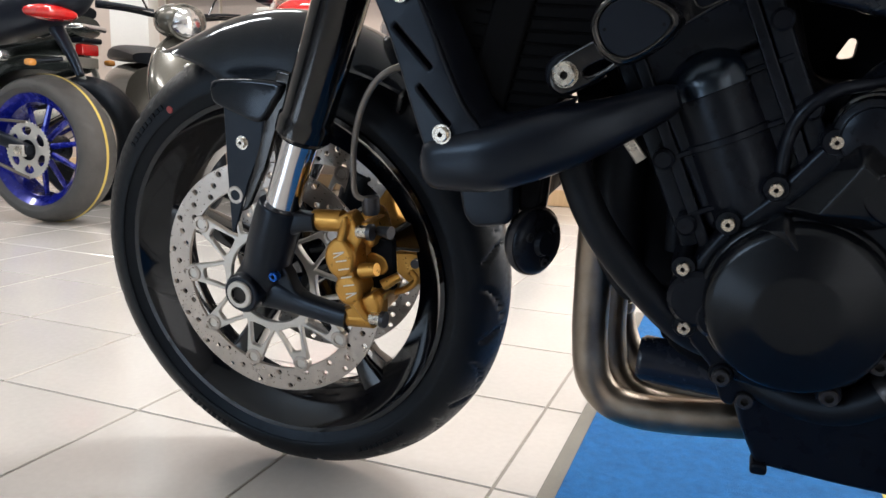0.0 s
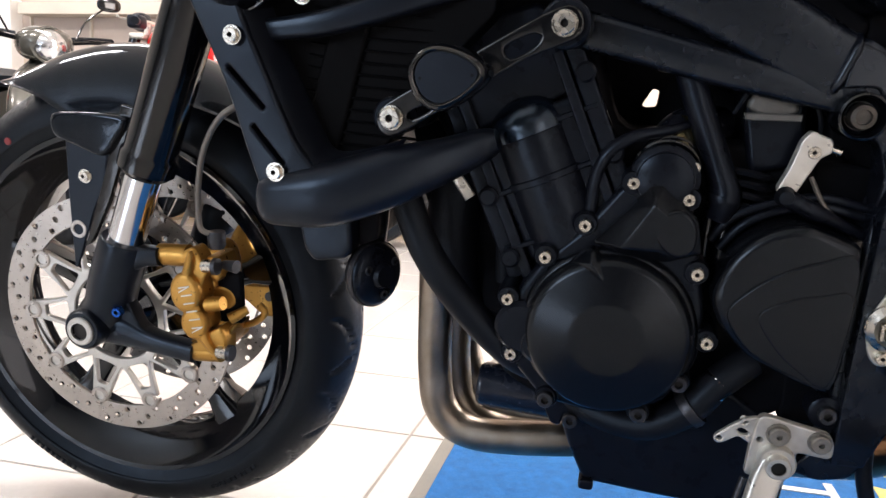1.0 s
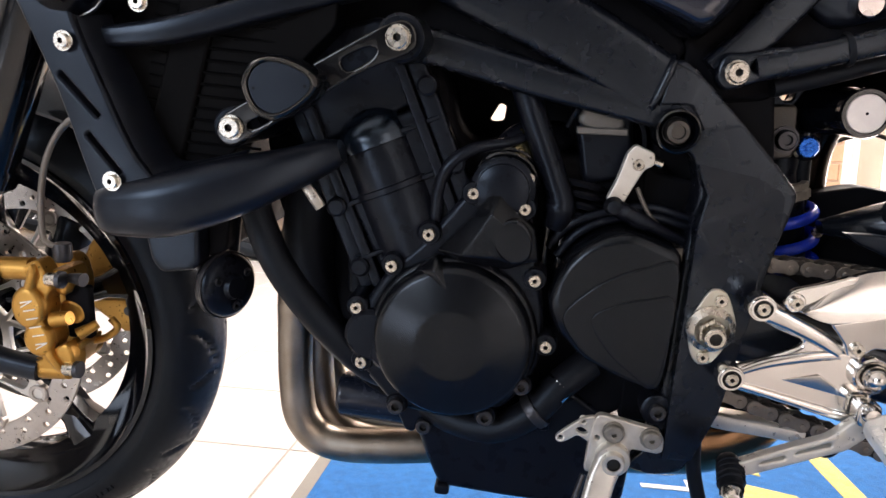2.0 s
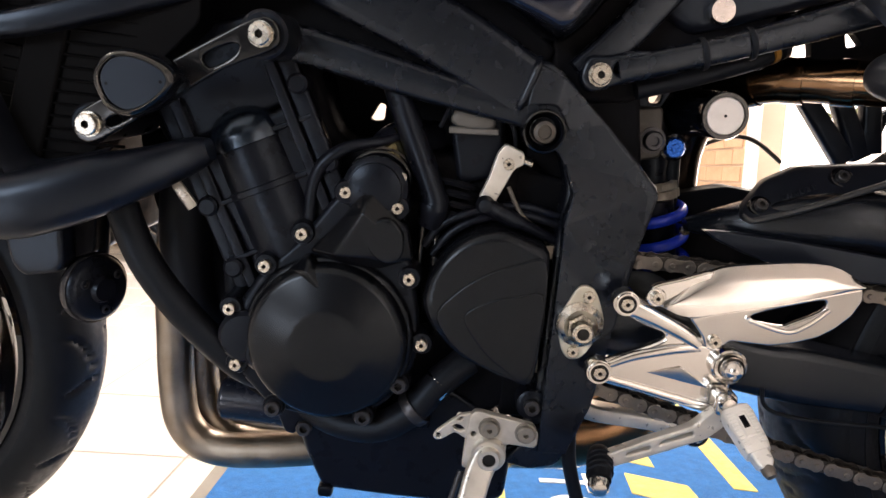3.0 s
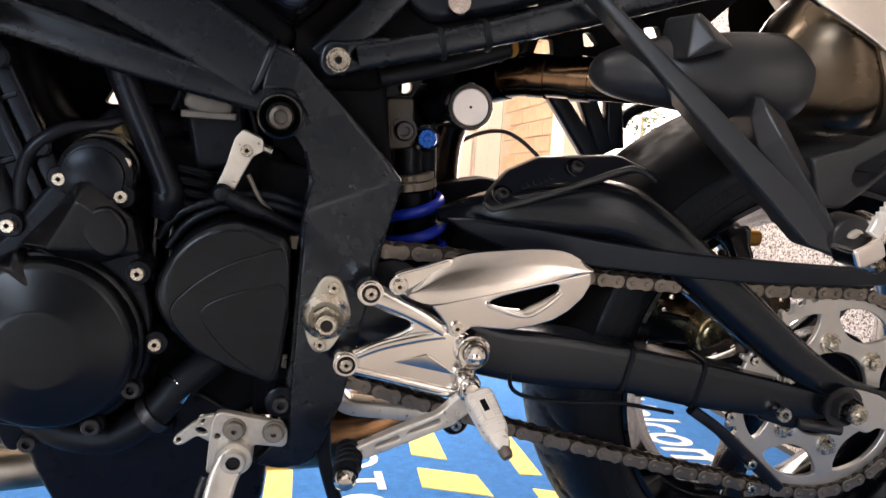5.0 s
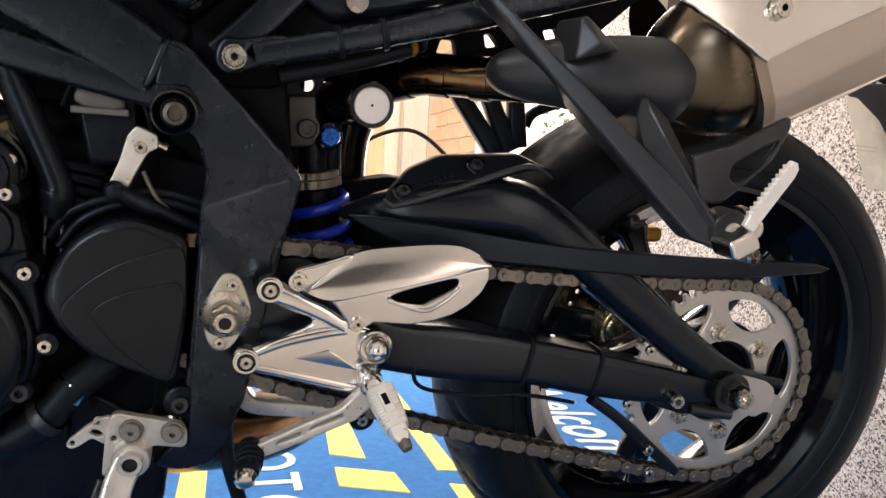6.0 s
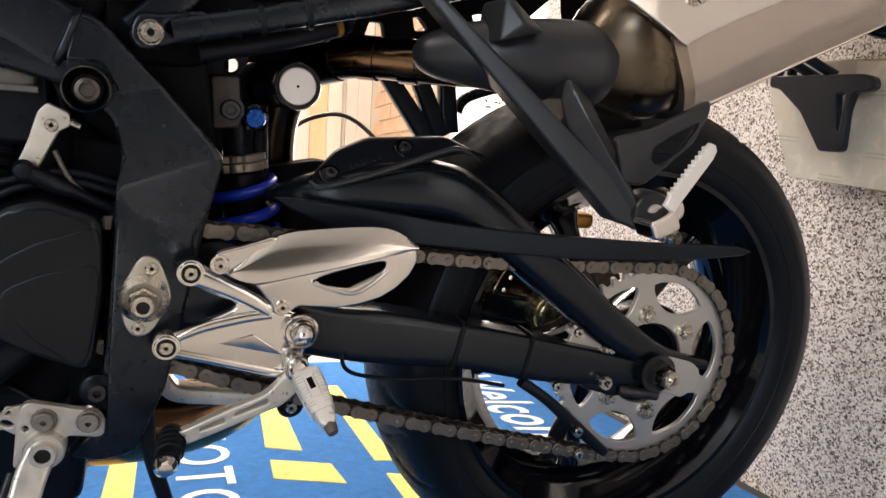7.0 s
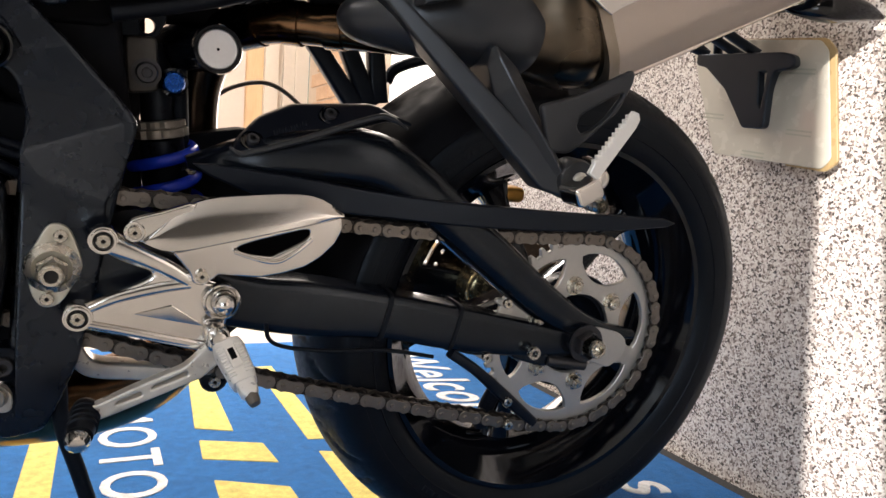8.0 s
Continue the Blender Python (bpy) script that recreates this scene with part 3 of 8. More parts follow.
def wheel(parent_name, R, w, rim_r, m, spokes, phase, label, hub):
    wh = new(parent_name)
    wh.parent = bike
    wh["label"] = label
    wh.matrix_basis = m
    part("tyre", tyre(R, rim_r + 0.006, w, 720, 34), TYRE, wh, "black radial tyre with cut tread")
    for q, d in ((0.016, 0.0010), (0.026, 0.0014), (R - rim_r - 0.056, 0.0012)):
        rr = rim_r + 0.006 + q
        yy = w * 0.5 * (0.90 if q < 0.02 else 0.965 if q < 0.03 else 0.99)
        for s in (-1, 1):
            part("sidewall_ring", lathe([(rr - 0.0012, s * yy), (rr, s * (yy + d)), (rr + 0.0012, s * yy), (rr, s * (yy - 0.003))], 120, closed=True), TYRE, wh)
    # moulded sidewall marks, too faint to read
    for k in range(9):
        for a0, dr in ((2.45, 0.0), (3.55, 0.0), (5.4, 0.0)):
            a = a0 + 0.035 * k
            rr = rim_r + 0.006 + 0.036
            mk = Matrix.Rotation(a, 4, "Y") @ Matrix.Translation((0, -w * 0.4995, rr))
            part("sidewall_mark", SIDE_MARK[k % 2], None, wh, "", mk)
    hw = w * 0.40
    prof = [(rim_r + 0.012, -hw - 0.006), (rim_r + 0.014, -hw - 0.002), (rim_r + 0.003, -hw + 0.008), (rim_r - 0.004, -hw * 0.72), (rim_r - 0.022, -hw * 0.45), (rim_r - 0.024, 0.0),
            (rim_r - 0.022, hw * 0.45), (rim_r - 0.004, hw * 0.72), (rim_r + 0.003, hw - 0.008), (rim_r + 0.014, hw + 0.002), (rim_r + 0.012, hw + 0.006),
            (rim_r + 0.006, hw + 0.005), (rim_r - 0.002, hw - 0.006), (rim_r - 0.016, hw * 0.66), (rim_r - 0.034, hw * 0.36), (rim_r - 0.036, 0.0),
            (rim_r - 0.034, -hw * 0.36), (rim_r - 0.016, -hw * 0.66), (rim_r - 0.002, -hw + 0.006), (rim_r + 0.006, -hw - 0.005)]
    part("rim", lathe(prof, 96, closed=True), RIM, wh, "gloss black cast rim")
    part("hub", lathe(hub, 32), RIM, wh)
    for k in range(spokes):
        a = phase + 2 * math.pi * k / spokes
        d, s = Vector((math.sin(a), 0, math.cos(a))), Vector((math.cos(a), 0, -math.sin(a)))
        bm = bmesh.new()
        rings = []
        for r, hx, hy in ((0.036, 0.026, 0.036), (0.07, 0.018, 0.026), (0.12, 0.0145, 0.021), (rim_r - 0.055, 0.0155, 0.021), (rim_r - 0.024, 0.026, 0.027)):
            ring = []
            for i in range(14):
                t = 2 * math.pi * i / 14
                c, q = math.cos(t), math.sin(t)
                ring.append(bm.verts.new(d * r + s * math.copysign(abs(c) ** 0.5, c) * hx + Vector((0, math.copysign(abs(q) ** 0.5, q) * hy, 0))))
            rings.append(ring)
        for p, q in zip(rings, rings[1:]):
            for i in range(14):
                bm.faces.new((p[i - 1], p[i], q[i], q[i - 1]))
        bm.faces.new(rings[0])
        bm.faces.new(rings[-1][::-1])
        part("spoke", bm, RIM, wh)
    return wh


STEER = radians(2.1)
FORK_AXIS = Vector((0.411, 0, 0.912))
turn_steer = Matrix.Rotation(STEER, 4, FORK_AXIS)
FWC = Vector((0.005, 0.026, 0.299))
front = wheel("front_wheel", 0.2945, 0.120, 0.2159, Matrix.Translation(FWC) @ turn_steer, 5, radians(144), "front wheel with a gloss black five-spoke cast rim",
              [(0.0, -0.062), (0.026, -0.062), (0.03, -0.058), (0.046, -0.045), (0.046, 0.045), (0.03, 0.058), (0.0, 0.062)])
rear = wheel("rear_wheel", 0.315, 0.180, 0.2159, pose(1.395, 0, 0.315), 5, radians(-27), "rear wheel with a gloss black cast rim and wide tyre",
             [(0.0, -0.062), (0.03, -0.058), (0.046, -0.045), (0.044, 0.0), (0.034, 0.022), (0.022, 0.034), (0.0, 0.036)])


def bpart(name, bm, material, label="", parent=None, m=None, angle=38.0):
    return part(name, bm, material, parent or bike, label, m, angle)


def ring_bolt(x, y, z, r, parent=None):
    """A silver boss with a dark ring and a bolt in it."""
    b = bpart("boss", lathe([(r * 1.16, 0.010), (r * 1.16, -0.003), (r * 1.10, -0.0045), (r, -0.0045), (r, -0.006), (r * 0.96, -0.0072), (r * 0.80, -0.0072), (r * 0.76, -0.004), (0.0, -0.004)], 36, (x, y, z)), ALU, parent=parent)
    bpart("bush", lathe([(r * 0.755, -0.0036), (r * 0.74, -0.0052), (r * 0.62, -0.0052), (r * 0.58, -0.0046), (0.0, -0.0046)], 30, (x, y, z)), SOCKET, parent=b)
    bolt(B_S, 0, 0, 0, b, m=pose(x, y - 0.0040, z) @ Matrix.Scale(1.05, 4))
# -- front brake, fork, mudguard --
def brake_disc(parent, side, y, R=0.154, width=0.032, bobbins=10, thick=0.005):
    holes = []
    for k in range(60):
        a = 2 * math.pi * k / 60
        r = R - width + (0.007, 0.016, 0.025)[k % 3]
        holes.append(circle(r * math.sin(a), r * math.cos(a), 0.0037, 8))
    holes.append(circle(0, 0, R - width, 72))
    ring = part("brake_disc", plate(circle(0, 0, R, 96), y - thick / 2, y + thick / 2, holes, 0.0006), STEEL, parent, "drilled floating steel brake disc")
    inner = R - width - 0.010
    edge, cuts = [], []
    for k in range(bobbins):
        a = 2 * math.pi * (k + 0.5) / bobbins
        h = math.pi / bobbins
        for da, r in ((-h, 0.069), (-h * 0.66, 0.082), (-h * 0.42, inner - 0.010), (-0.105, inner), (-0.07, inner + 0.009), (0.0, inner + 0.013), (0.07, inner + 0.009), (0.105, inner), (h * 0.42, inner - 0.010), (h * 0.66, 0.082)):
            edge.append(Vector((r * math.sin(a + da), r * math.cos(a + da))))
        cuts.append(chamfered([Vector((r * math.sin(a + da), r * math.cos(a + da))) for da, r in ((-0.232, 0.069), (0.0, 0.066), (0.232, 0.069), (0.070, inner - 0.012), (-0.070, inner - 0.012))], 0.004))
    bm = plate(edge, y - 0.004, y + 0.004, cuts + [circle(0, 0, 0.057, 40)], 0.001)
    carrier = part("carrier", bm, SILVER, ring, "silver spider carrier")
    for k in range(bobbins):
        a = 2 * math.pi * (k + 0.5) / bobbins
        part("bobbin", lathe([(0.0115, 0.003), (0.0115, -0.0050), (0.0100, -0.0062), (0.0068, -0.0062), (0.0060, -0.001), (0.0, -0.001)], 18, ((inner + 0.004) * math.sin(a), y, (inner + 0.004) * math.cos(a))), STEEL, ring)
    return ring


brake_disc(front, -1, -0.072)
brake_disc(front, 1, 0.072)
part("tyre_dot", lathe([(0.0, -0.0012), (0.0040, -0.001), (0.0048, 0.0)], 14, (-0.1325, -0.0602, 0.2105)), pbr("faded_red", (0.26, 0.03, 0.03), 0.6, 0, 0.3, 300.0, 0.1), front, "small red paint dot on the sidewall")

FD = Vector((0.378, 0, 0.926))


def fork_leg(y, side):
    def on(z):
        return 0.0605 + (z - 0.40) * FD.x / FD.z
    leg = new("fork_leg")
    leg.parent = bike
    leg["label"] = "upside-down fork leg with chrome inner tube and black outer tube"
    part("outer_tube", tube([(on(0.490), y, 0.490), (on(0.494), y, 0.494), (on(0.510), y, 0.510), (on(0.514), y, 0.514), (on(0.95), y, 0.95)], [0.0275, 0.0310, 0.0310, 0.0285, 0.0285], 36, smooth=False), GLOSS, leg, "gloss black outer tube")
    part("dust_seal", tube([(on(0.487), y, 0.487), (on(0.495), y, 0.495)], [0.0235, 0.0255], 28, smooth=False), RUBBER, leg)
    part("inner_tube", tube([(on(0.38), y, 0.38), (on(0.50), y, 0.50)], 0.0205, 32, smooth=False), CHROME, leg, "chrome inner fork tube")
    cast = part("fork_foot", tube([(on(0.412), y, 0.412), (on(0.405), y, 0.405), (on(0.36), y, 0.36), (0.034, y, 0.332), (0.014, y, 0.306), (0.006, y, 0.296)], [0.026, 0.0285, 0.0285, 0.0275, 0.0265, 0.020], 24), PLASTIC, leg, "black cast fork foot")
    part("lower_lug", beam([(0.012, y, 0.300, 0.014, 0.018), (0.05, y, 0.302, 0.019, 0.015), (0.09, y, 0.292, 0.013, 0.013), (0.145, y - side * 0.004, 0.285, 0.0115, 0.012)], 3.0), PLASTIC, cast)
    part("lug_web", plate(rounded([(0.04, 0.345), (0.066, 0.338), (0.078, 0.312), (0.10, 0.296), (0.075, 0.288), (0.04, 0.30)], 3), y - 0.010, y + 0.010, bev=0.003), PLASTIC, cast)
    part("upper_lug", beam([(0.062, y, 0.388, 0.020, 0.018), (0.085, y, 0.394, 0.013, 0.014), (0.112, y - side * 0.004, 0.397, 0.0105, 0.012)], 3.0), PLASTIC, cast)
    ya = y - side * 0.012
    part("axle_boss", lathe([(0.024, side * 0.02), (0.024, -side * 0.018), (0.021, -side * 0.022), (0.0, -side * 0.022)], 28, (0.020, ya, 0.309)), PLASTIC, cast)
    part("axle_end", lathe([(0.0165, -side * 0.018), (0.0165, -side * 0.0245), (0.0150, -side * 0.026), (0.0105, -side * 0.026), (0.010, -side * 0.0225)], 28, (0.020, ya, 0.309)), SILVER, cast, "steel axle end with hexagon socket")
    # dark disc that paints the shade inside the axle socket
    part("axle_socket", lathe([(0.0108, -side * 0.0246), (0.0104, -side * 0.0225), (0.0, -side * 0.0225)], 6, (0.020, ya, 0.309)), SOCKET, cast)
    return leg


fork_leg(-0.092, 1)
fork_leg(0.120, -1)
part("bolt", bolt_mesh("bolt_blue", 0.006, 0.008, 0.45, material=BLUE_METAL), None, bike, "blue anodised bolt", pose(0.060, -0.108, 0.331))


def caliper(y, side):
    """A gold four-piston caliper; side 1: the one on the bike's left."""
    def Y(v):
        return y + side * v
    cal = new("brake_caliper")
    cal.parent = bike
    cal["label"] = "gold anodised four-piston brake caliper"

    def add(n, bm, mt=GOLD, lab=""):
        return part(n, bm, mt, cal, lab)
    add("outer_half", plate(rounded([(0.1163, 0.3925), (0.1275, 0.3994), (0.1419, 0.4057), (0.1527, 0.4111), (0.1593, 0.4071), (0.1653, 0.3961), (0.1736, 0.3884), (0.1672, 0.3769), (0.1630, 0.3667), (0.1641, 0.3537), (0.1591, 0.3433), (0.1682, 0.3342), (0.1708, 0.3224), (0.1667, 0.3139), (0.1805, 0.3207), (0.1880, 0.3094), (0.1876, 0.2924), (0.1816, 0.2870), (0.1495, 0.2833), (0.1412, 0.2872), (0.1420, 0.2962), (0.1509, 0.3006), (0.1429, 0.3079), (0.1380, 0.3176), (0.1377, 0.3311), (0.1307, 0.3405), (0.1258, 0.3567), (0.1289, 0.3682), (0.1368, 0.3788), (0.1421, 0.3909)], 2), Y(-0.020), Y(0.006), bev=0.0035))
    for cx, cz, hx, hz in ((0.1450, 0.3600, 0.0185, 0.0235), (0.1535, 0.3246, 0.0165, 0.0190)):
        add("piston_lobe", plate([Vector((cx + hx * math.cos(2 * math.pi * k / 28), cz + hz * math.sin(2 * math.pi * k / 28))) for k in range(28)], Y(-0.028), Y(-0.012), bev=0.005))
    add("spine", plate(rounded([(0.1400, 0.378), (0.1520, 0.408), (0.1570, 0.398), (0.1520, 0.372), (0.1660, 0.330), (0.1690, 0.306), (0.1800, 0.292), (0.1720, 0.289), (0.1580, 0.306), (0.1440, 0.330), (0.1330, 0.350)], 3), Y(-0.0265), Y(-0.012), bev=0.004))
    add("side_web", plate(rounded([(0.160, 0.352), (0.170, 0.362), (0.186, 0.356), (0.190, 0.342), (0.180, 0.334), (0.168, 0.338)], 3), Y(0.004), Y(0.020), bev=0.003))
    add("hook_tube", tube([(0.166, Y(0.024), 0.304), (0.196, Y(0.026), 0.311), (0.214, Y(0.026), 0.325), (0.207, Y(0.026), 0.336)], 0.0042, 12))
    add("inner_half", plate(rounded([(0.128, 0.378), (0.150, 0.404), (0.166, 0.398), (0.172, 0.372), (0.168, 0.346), (0.170, 0.314), (0.178, 0.292), (0.164, 0.280), (0.144, 0.288), (0.132, 0.320), (0.124, 0.350)], 3), Y(0.032), Y(0.060), bev=0.006), lab="inner caliper half")
    add("bridge", plate(rounded([(0.158, 0.395), (0.176, 0.398), (0.180, 0.378), (0.174, 0.370), (0.164, 0.377)], 3), Y(-0.008), Y(0.036), bev=0.004))
    add("bridge", plate(rounded([(0.160, 0.296), (0.170, 0.308), (0.190, 0.318), (0.186, 0.304), (0.174, 0.284)], 3), Y(-0.008), Y(0.036), bev=0.004))
    for x, z in ((0.117, 0.3965), (0.150, 0.2855)):
        add("mount_ear", tube([(x - 0.010, Y(-0.008), z + (0.001 if z > 0.35 else 0)), (x + 0.026, Y(-0.008), z + 0.002)], [0.0125, 0.0125], 18, smooth=False))
    for x, z in ((0.168, 0.392), (0.179, 0.292)):
        add("end_bolt", tube([(x, Y(-0.020), z), (x + 0.013, Y(-0.022), z + 0.001)], 0.0075, 10, smooth=False), BOLT, "steel mounting bolt")
        add("end_washer", tube([(x + 0.013, Y(-0.022), z + 0.001), (x + 0.018, Y(-0.022), z + 0.001)], 0.0095, 12, smooth=False), DARKBOLT)
    add("pad", block((0.168, Y(0.005) if side > 0 else Y(0.016), 0.318), (0.196, Y(0.016) if side > 0 else Y(0.005), 0.378), 0.002), VOID)
    add("pad_pin", tube([(0.166, Y(-0.014), 0.345), (0.186, Y(-0.016), 0.349)], [0.009, 0.0075], 14, smooth=False))
    add("pad_pin", tube([(0.186, Y(-0.004), 0.326), (0.203, Y(0.006), 0.336)], [0.007, 0.005], 12, smooth=False))
    add("banjo_bolt", lathe([(0.0, 0.016), (0.009, 0.016), (0.010, 0.014), (0.010, 0.0), (0.0075, -0.004)], 14, (0.176, Y(-0.004), 0.412), axis="z"), DARKBOLT)
    add("bleed_nipple", tube([(0.186, Y(-0.010), 0.392), (0.204, Y(-0.014), 0.392)], [0.005, 0.0075], 12, smooth=False), DARKBOLT, "black nipple cap")
    # maker's mark drawn as slanted strokes
    if side > 0:
        for k in range(6):
            zz = 0.3655 - 0.0092 * k
            xx = 0.1392 + 0.0026 * k
            add("mark", plate([(xx, zz), (xx + 0.0135, zz + 0.003), (xx + 0.0135, zz + 0.0046), (xx, zz + 0.0016)], Y(-0.0288), Y(-0.0270), bev=0.0003), WHITE, "white stroke")
            if k in (0, 5):
                add("mark", plate([(xx, zz - 0.0052), (xx + 0.0135, zz + 0.003), (xx + 0.0135, zz + 0.0046), (xx, zz - 0.0034)], Y(-0.0287), Y(-0.0270), bev=0.0003), WHITE, "white stroke")
    return cal


caliper(-0.083, 1)
far = new("brake_caliper")
far.parent = bike
far["label"] = "gold brake caliper on the far disc"
part("upper_half", plate(rounded([(0.0976, 0.3667), (0.1188, 0.4008), (0.1244, 0.3989), (0.1300, 0.3816), (0.1348, 0.3648), (0.1613, 0.3552), (0.1608, 0.3435), (0.1026, 0.3402)], 2), 0.068, 0.116, bev=0.004), GOLD, far)
part("lower_half", plate(rounded([(0.1007, 0.3104), (0.1512, 0.3165), (0.1673, 0.3084), (0.1717, 0.2767), (0.1489, 0.2703), (0.1247, 0.2883)], 2), 0.068, 0.116, bev=0.004), GOLD, far)
part("bridge", block((0.108, 0.082, 0.300), (0.160, 0.110, 0.350), 0.004), GOLD, far)
part("fixing_bolt", tube([(0.1604, 0.060, 0.3022), (0.1604, 0.070, 0.3022)], 0.0065, 12, smooth=False), DARKBOLT, far)
part("slide_pin", tube([(0.128, 0.030, 0.337), (0.192, 0.034, 0.342)], [0.0095, 0.0090], 18, smooth=False), DARKBOLT, far, "black slide pin")
bpart("brake_hose", tube([(0.176, -0.092, 0.425), (0.163, -0.094, 0.430), (0.160, -0.094, 0.445), (0.163, -0.094, 0.485), (0.172, -0.092, 0.522), (0.190, -0.088, 0.552), (0.214, -0.080, 0.566), (0.25, -0.06, 0.57)], [0.0032, 0.0032, 0.0034, 0.0034, 0.0034, 0.0036, 0.0038, 0.0038], 12), BRAID, "grey braided brake hose")


# lower hem of the mudguard: angle from upright, radius
HEM = ((-27, -21.6, -16, -12, -10.3, -8, -3, 4, 9, 14, 22, 38), (0.316, 0.296, 0.276, 0.260, 0.252, 0.247, 0.244, 0.246, 0.252, 0.264, 0.285, 0.300))


def mudguard():
    bm = bmesh.new()
    na, nv = 56, 34
    rows = []
    for layer in (0, 1):
        grid = []
        for i in range(na + 1):
            u = i / na
            deg = -27 + 65 * u
            a = radians(deg)
            tipw = min(1.0, (u / 0.24)) ** 0.6
            w = 0.052 + 0.018 * tipw
            R = 0.318 + 0.011 * math.sin(min(1, u * 0.9) * math.pi) - layer * 0.003
            low = R - float(np.interp(deg, HEM[0], HEM[1]))
            row = []
            for j in range(nv + 1):
                v = -1 + 2 * j / nv
                crown = min(0.078, 0.92 * low)
                th = min(1.0, abs(v) / 0.62) * radians(68)
                flank = max(0.0, (abs(v) - 0.62) / 0.38)
                y = math.copysign((w - layer * 0.003) * (0.93 * math.sin(th) / math.sin(radians(68)) + 0.07 * flank), v)
                drop = crown * (1 - math.cos(th)) / (1 - math.cos(radians(68))) + (low - crown) * flank
                r = R - drop
                row.append(bm.verts.new((r * math.sin(a), y, r * math.cos(a))))
            grid.append(row)
        rows.append(grid)
    for g in rows:
        for i in range(na):
            for j in range(nv):
                bm.faces.new((g[i][j], g[i + 1][j], g[i + 1][j + 1], g[i][j + 1]))
    a, b = rows
    for i in range(na):
        for j in (0, nv):
            bm.faces.new((a[i][j], a[i + 1][j], b[i + 1][j], b[i][j]))
    for j in range(nv):
        for i in (0, na):
            bm.faces.new((a[i][j], a[i][j + 1], b[i][j + 1], b[i][j]))
    return bm


guard = bpart("front_mudguard", mudguard(), FENDER, "glossy metallic graphite front mudguard", m=Matrix.Translation(FWC) @ turn_steer)
for s in (-1, 1):
    yy = FWC.y + s * 0.0775
    lo, hi = (yy - 0.0025, yy + 0.0025)
    part("side_lobe", plate(rounded([(-0.0400, 0.5460), (-0.0405, 0.5230), (-0.0250, 0.5150), (-0.0086, 0.5091), (0.0223, 0.5001), (0.0420, 0.5200), (0.0575, 0.5431), (0.0300, 0.5490), (-0.0100, 0.5500)], 4), lo - 0.011, hi - 0.002, bev=0.0045), FENDER, bike, "gloss black side lobe of the mudguard")
    part("side_stay", plate(chamfered([(-0.0330, 0.5200), (0.0240, 0.5080), (0.0140, 0.4636), (-0.0061, 0.4280), (-0.0352, 0.3590), (-0.0396, 0.3590), (-0.0372, 0.4402)], 0.003), lo, hi, bev=0.0012), PLASTIC, bike, "black mudguard side stay")
    part("stay_flange", plate(chamfered([(0.0656, 0.5562), (0.0546, 0.5179), (0.0405, 0.4914), (0.0200, 0.4434), (-0.0100, 0.3923), (-0.0200, 0.3880), (0.0040, 0.4450), (0.0220, 0.4900), (0.0380, 0.5300), (0.0480, 0.5600)], 0.003), lo - 0.003, hi, bev=0.002), GLOSS, bike)
bolt(B_W, -0.0105, FWC.y - 0.0802, 0.474)
bpart("wheel_sensor_bracket", plate(chamfered([(0.012, 0.385), (0.026, 0.388), (0.030, 0.405), (0.016, 0.408)], 0.004), -0.080, -0.074, bev=0.001), RAW)

# -- radiator, shroud, horn, slider --
bpart("radiator", plate([(0.300, 0.50), (0.335, 0.49), (0.425, 0.80), (0.39, 0.81)], -0.155, 0.155, bev=0.004), CORE, "black radiator")
bpart("radiator_end", plate(chamfered([(0.300, 0.50), (0.395, 0.540), (0.425, 0.590), (0.49, 0.655), (0.50, 0.81), (0.225, 0.81), (0.262, 0.66)], 0.006), -0.150, -0.11, bev=0.002), CORE, "black radiator end tank")
for k in range(22):
    z = 0.545 + 0.0105 * k
    x = 0.300 + (z - 0.49) * 0.16
    bpart("fin", tube([(x, -0.151, z), (x + 0.045, -0.152, z - 0.006), (x + 0.11, -0.149, z - 0.010)], 0.0014, 5, 2), CORE)
def ribbon(a, b, thick, cols=7, bow=0.0):
    """A moulded strip of some thickness between two lines of points."""
    a, b = rounded([Vector(p) for p in a], 4, False), rounded([Vector(p) for p in b], 4, False)
    bm = bmesh.new()
    g = []
    for d in (0.0, thick):
        g.append([[bm.verts.new(p.lerp(q, c / cols) + Vector((0, d - bow * math.sin(math.pi * c / cols), 0))) for c in range(cols + 1)] for p, q in zip(a, b)])
    n = len(a) - 1
    for rows in g:
        for i in range(n):
            for c in range(cols):
                bm.faces.new((rows[i][c], rows[i + 1][c], rows[i + 1][c + 1], rows[i][c + 1]))
    p, q = g
    for i in range(n):
        for c in (0, cols):
            bm.faces.new((p[i][c], p[i + 1][c], q[i + 1][c], q[i][c]))
    for c in range(cols):
        for i in (0, n):
            bm.faces.new((p[i][c], p[i][c + 1], q[i][c + 1], q[i][c]))
    return bm


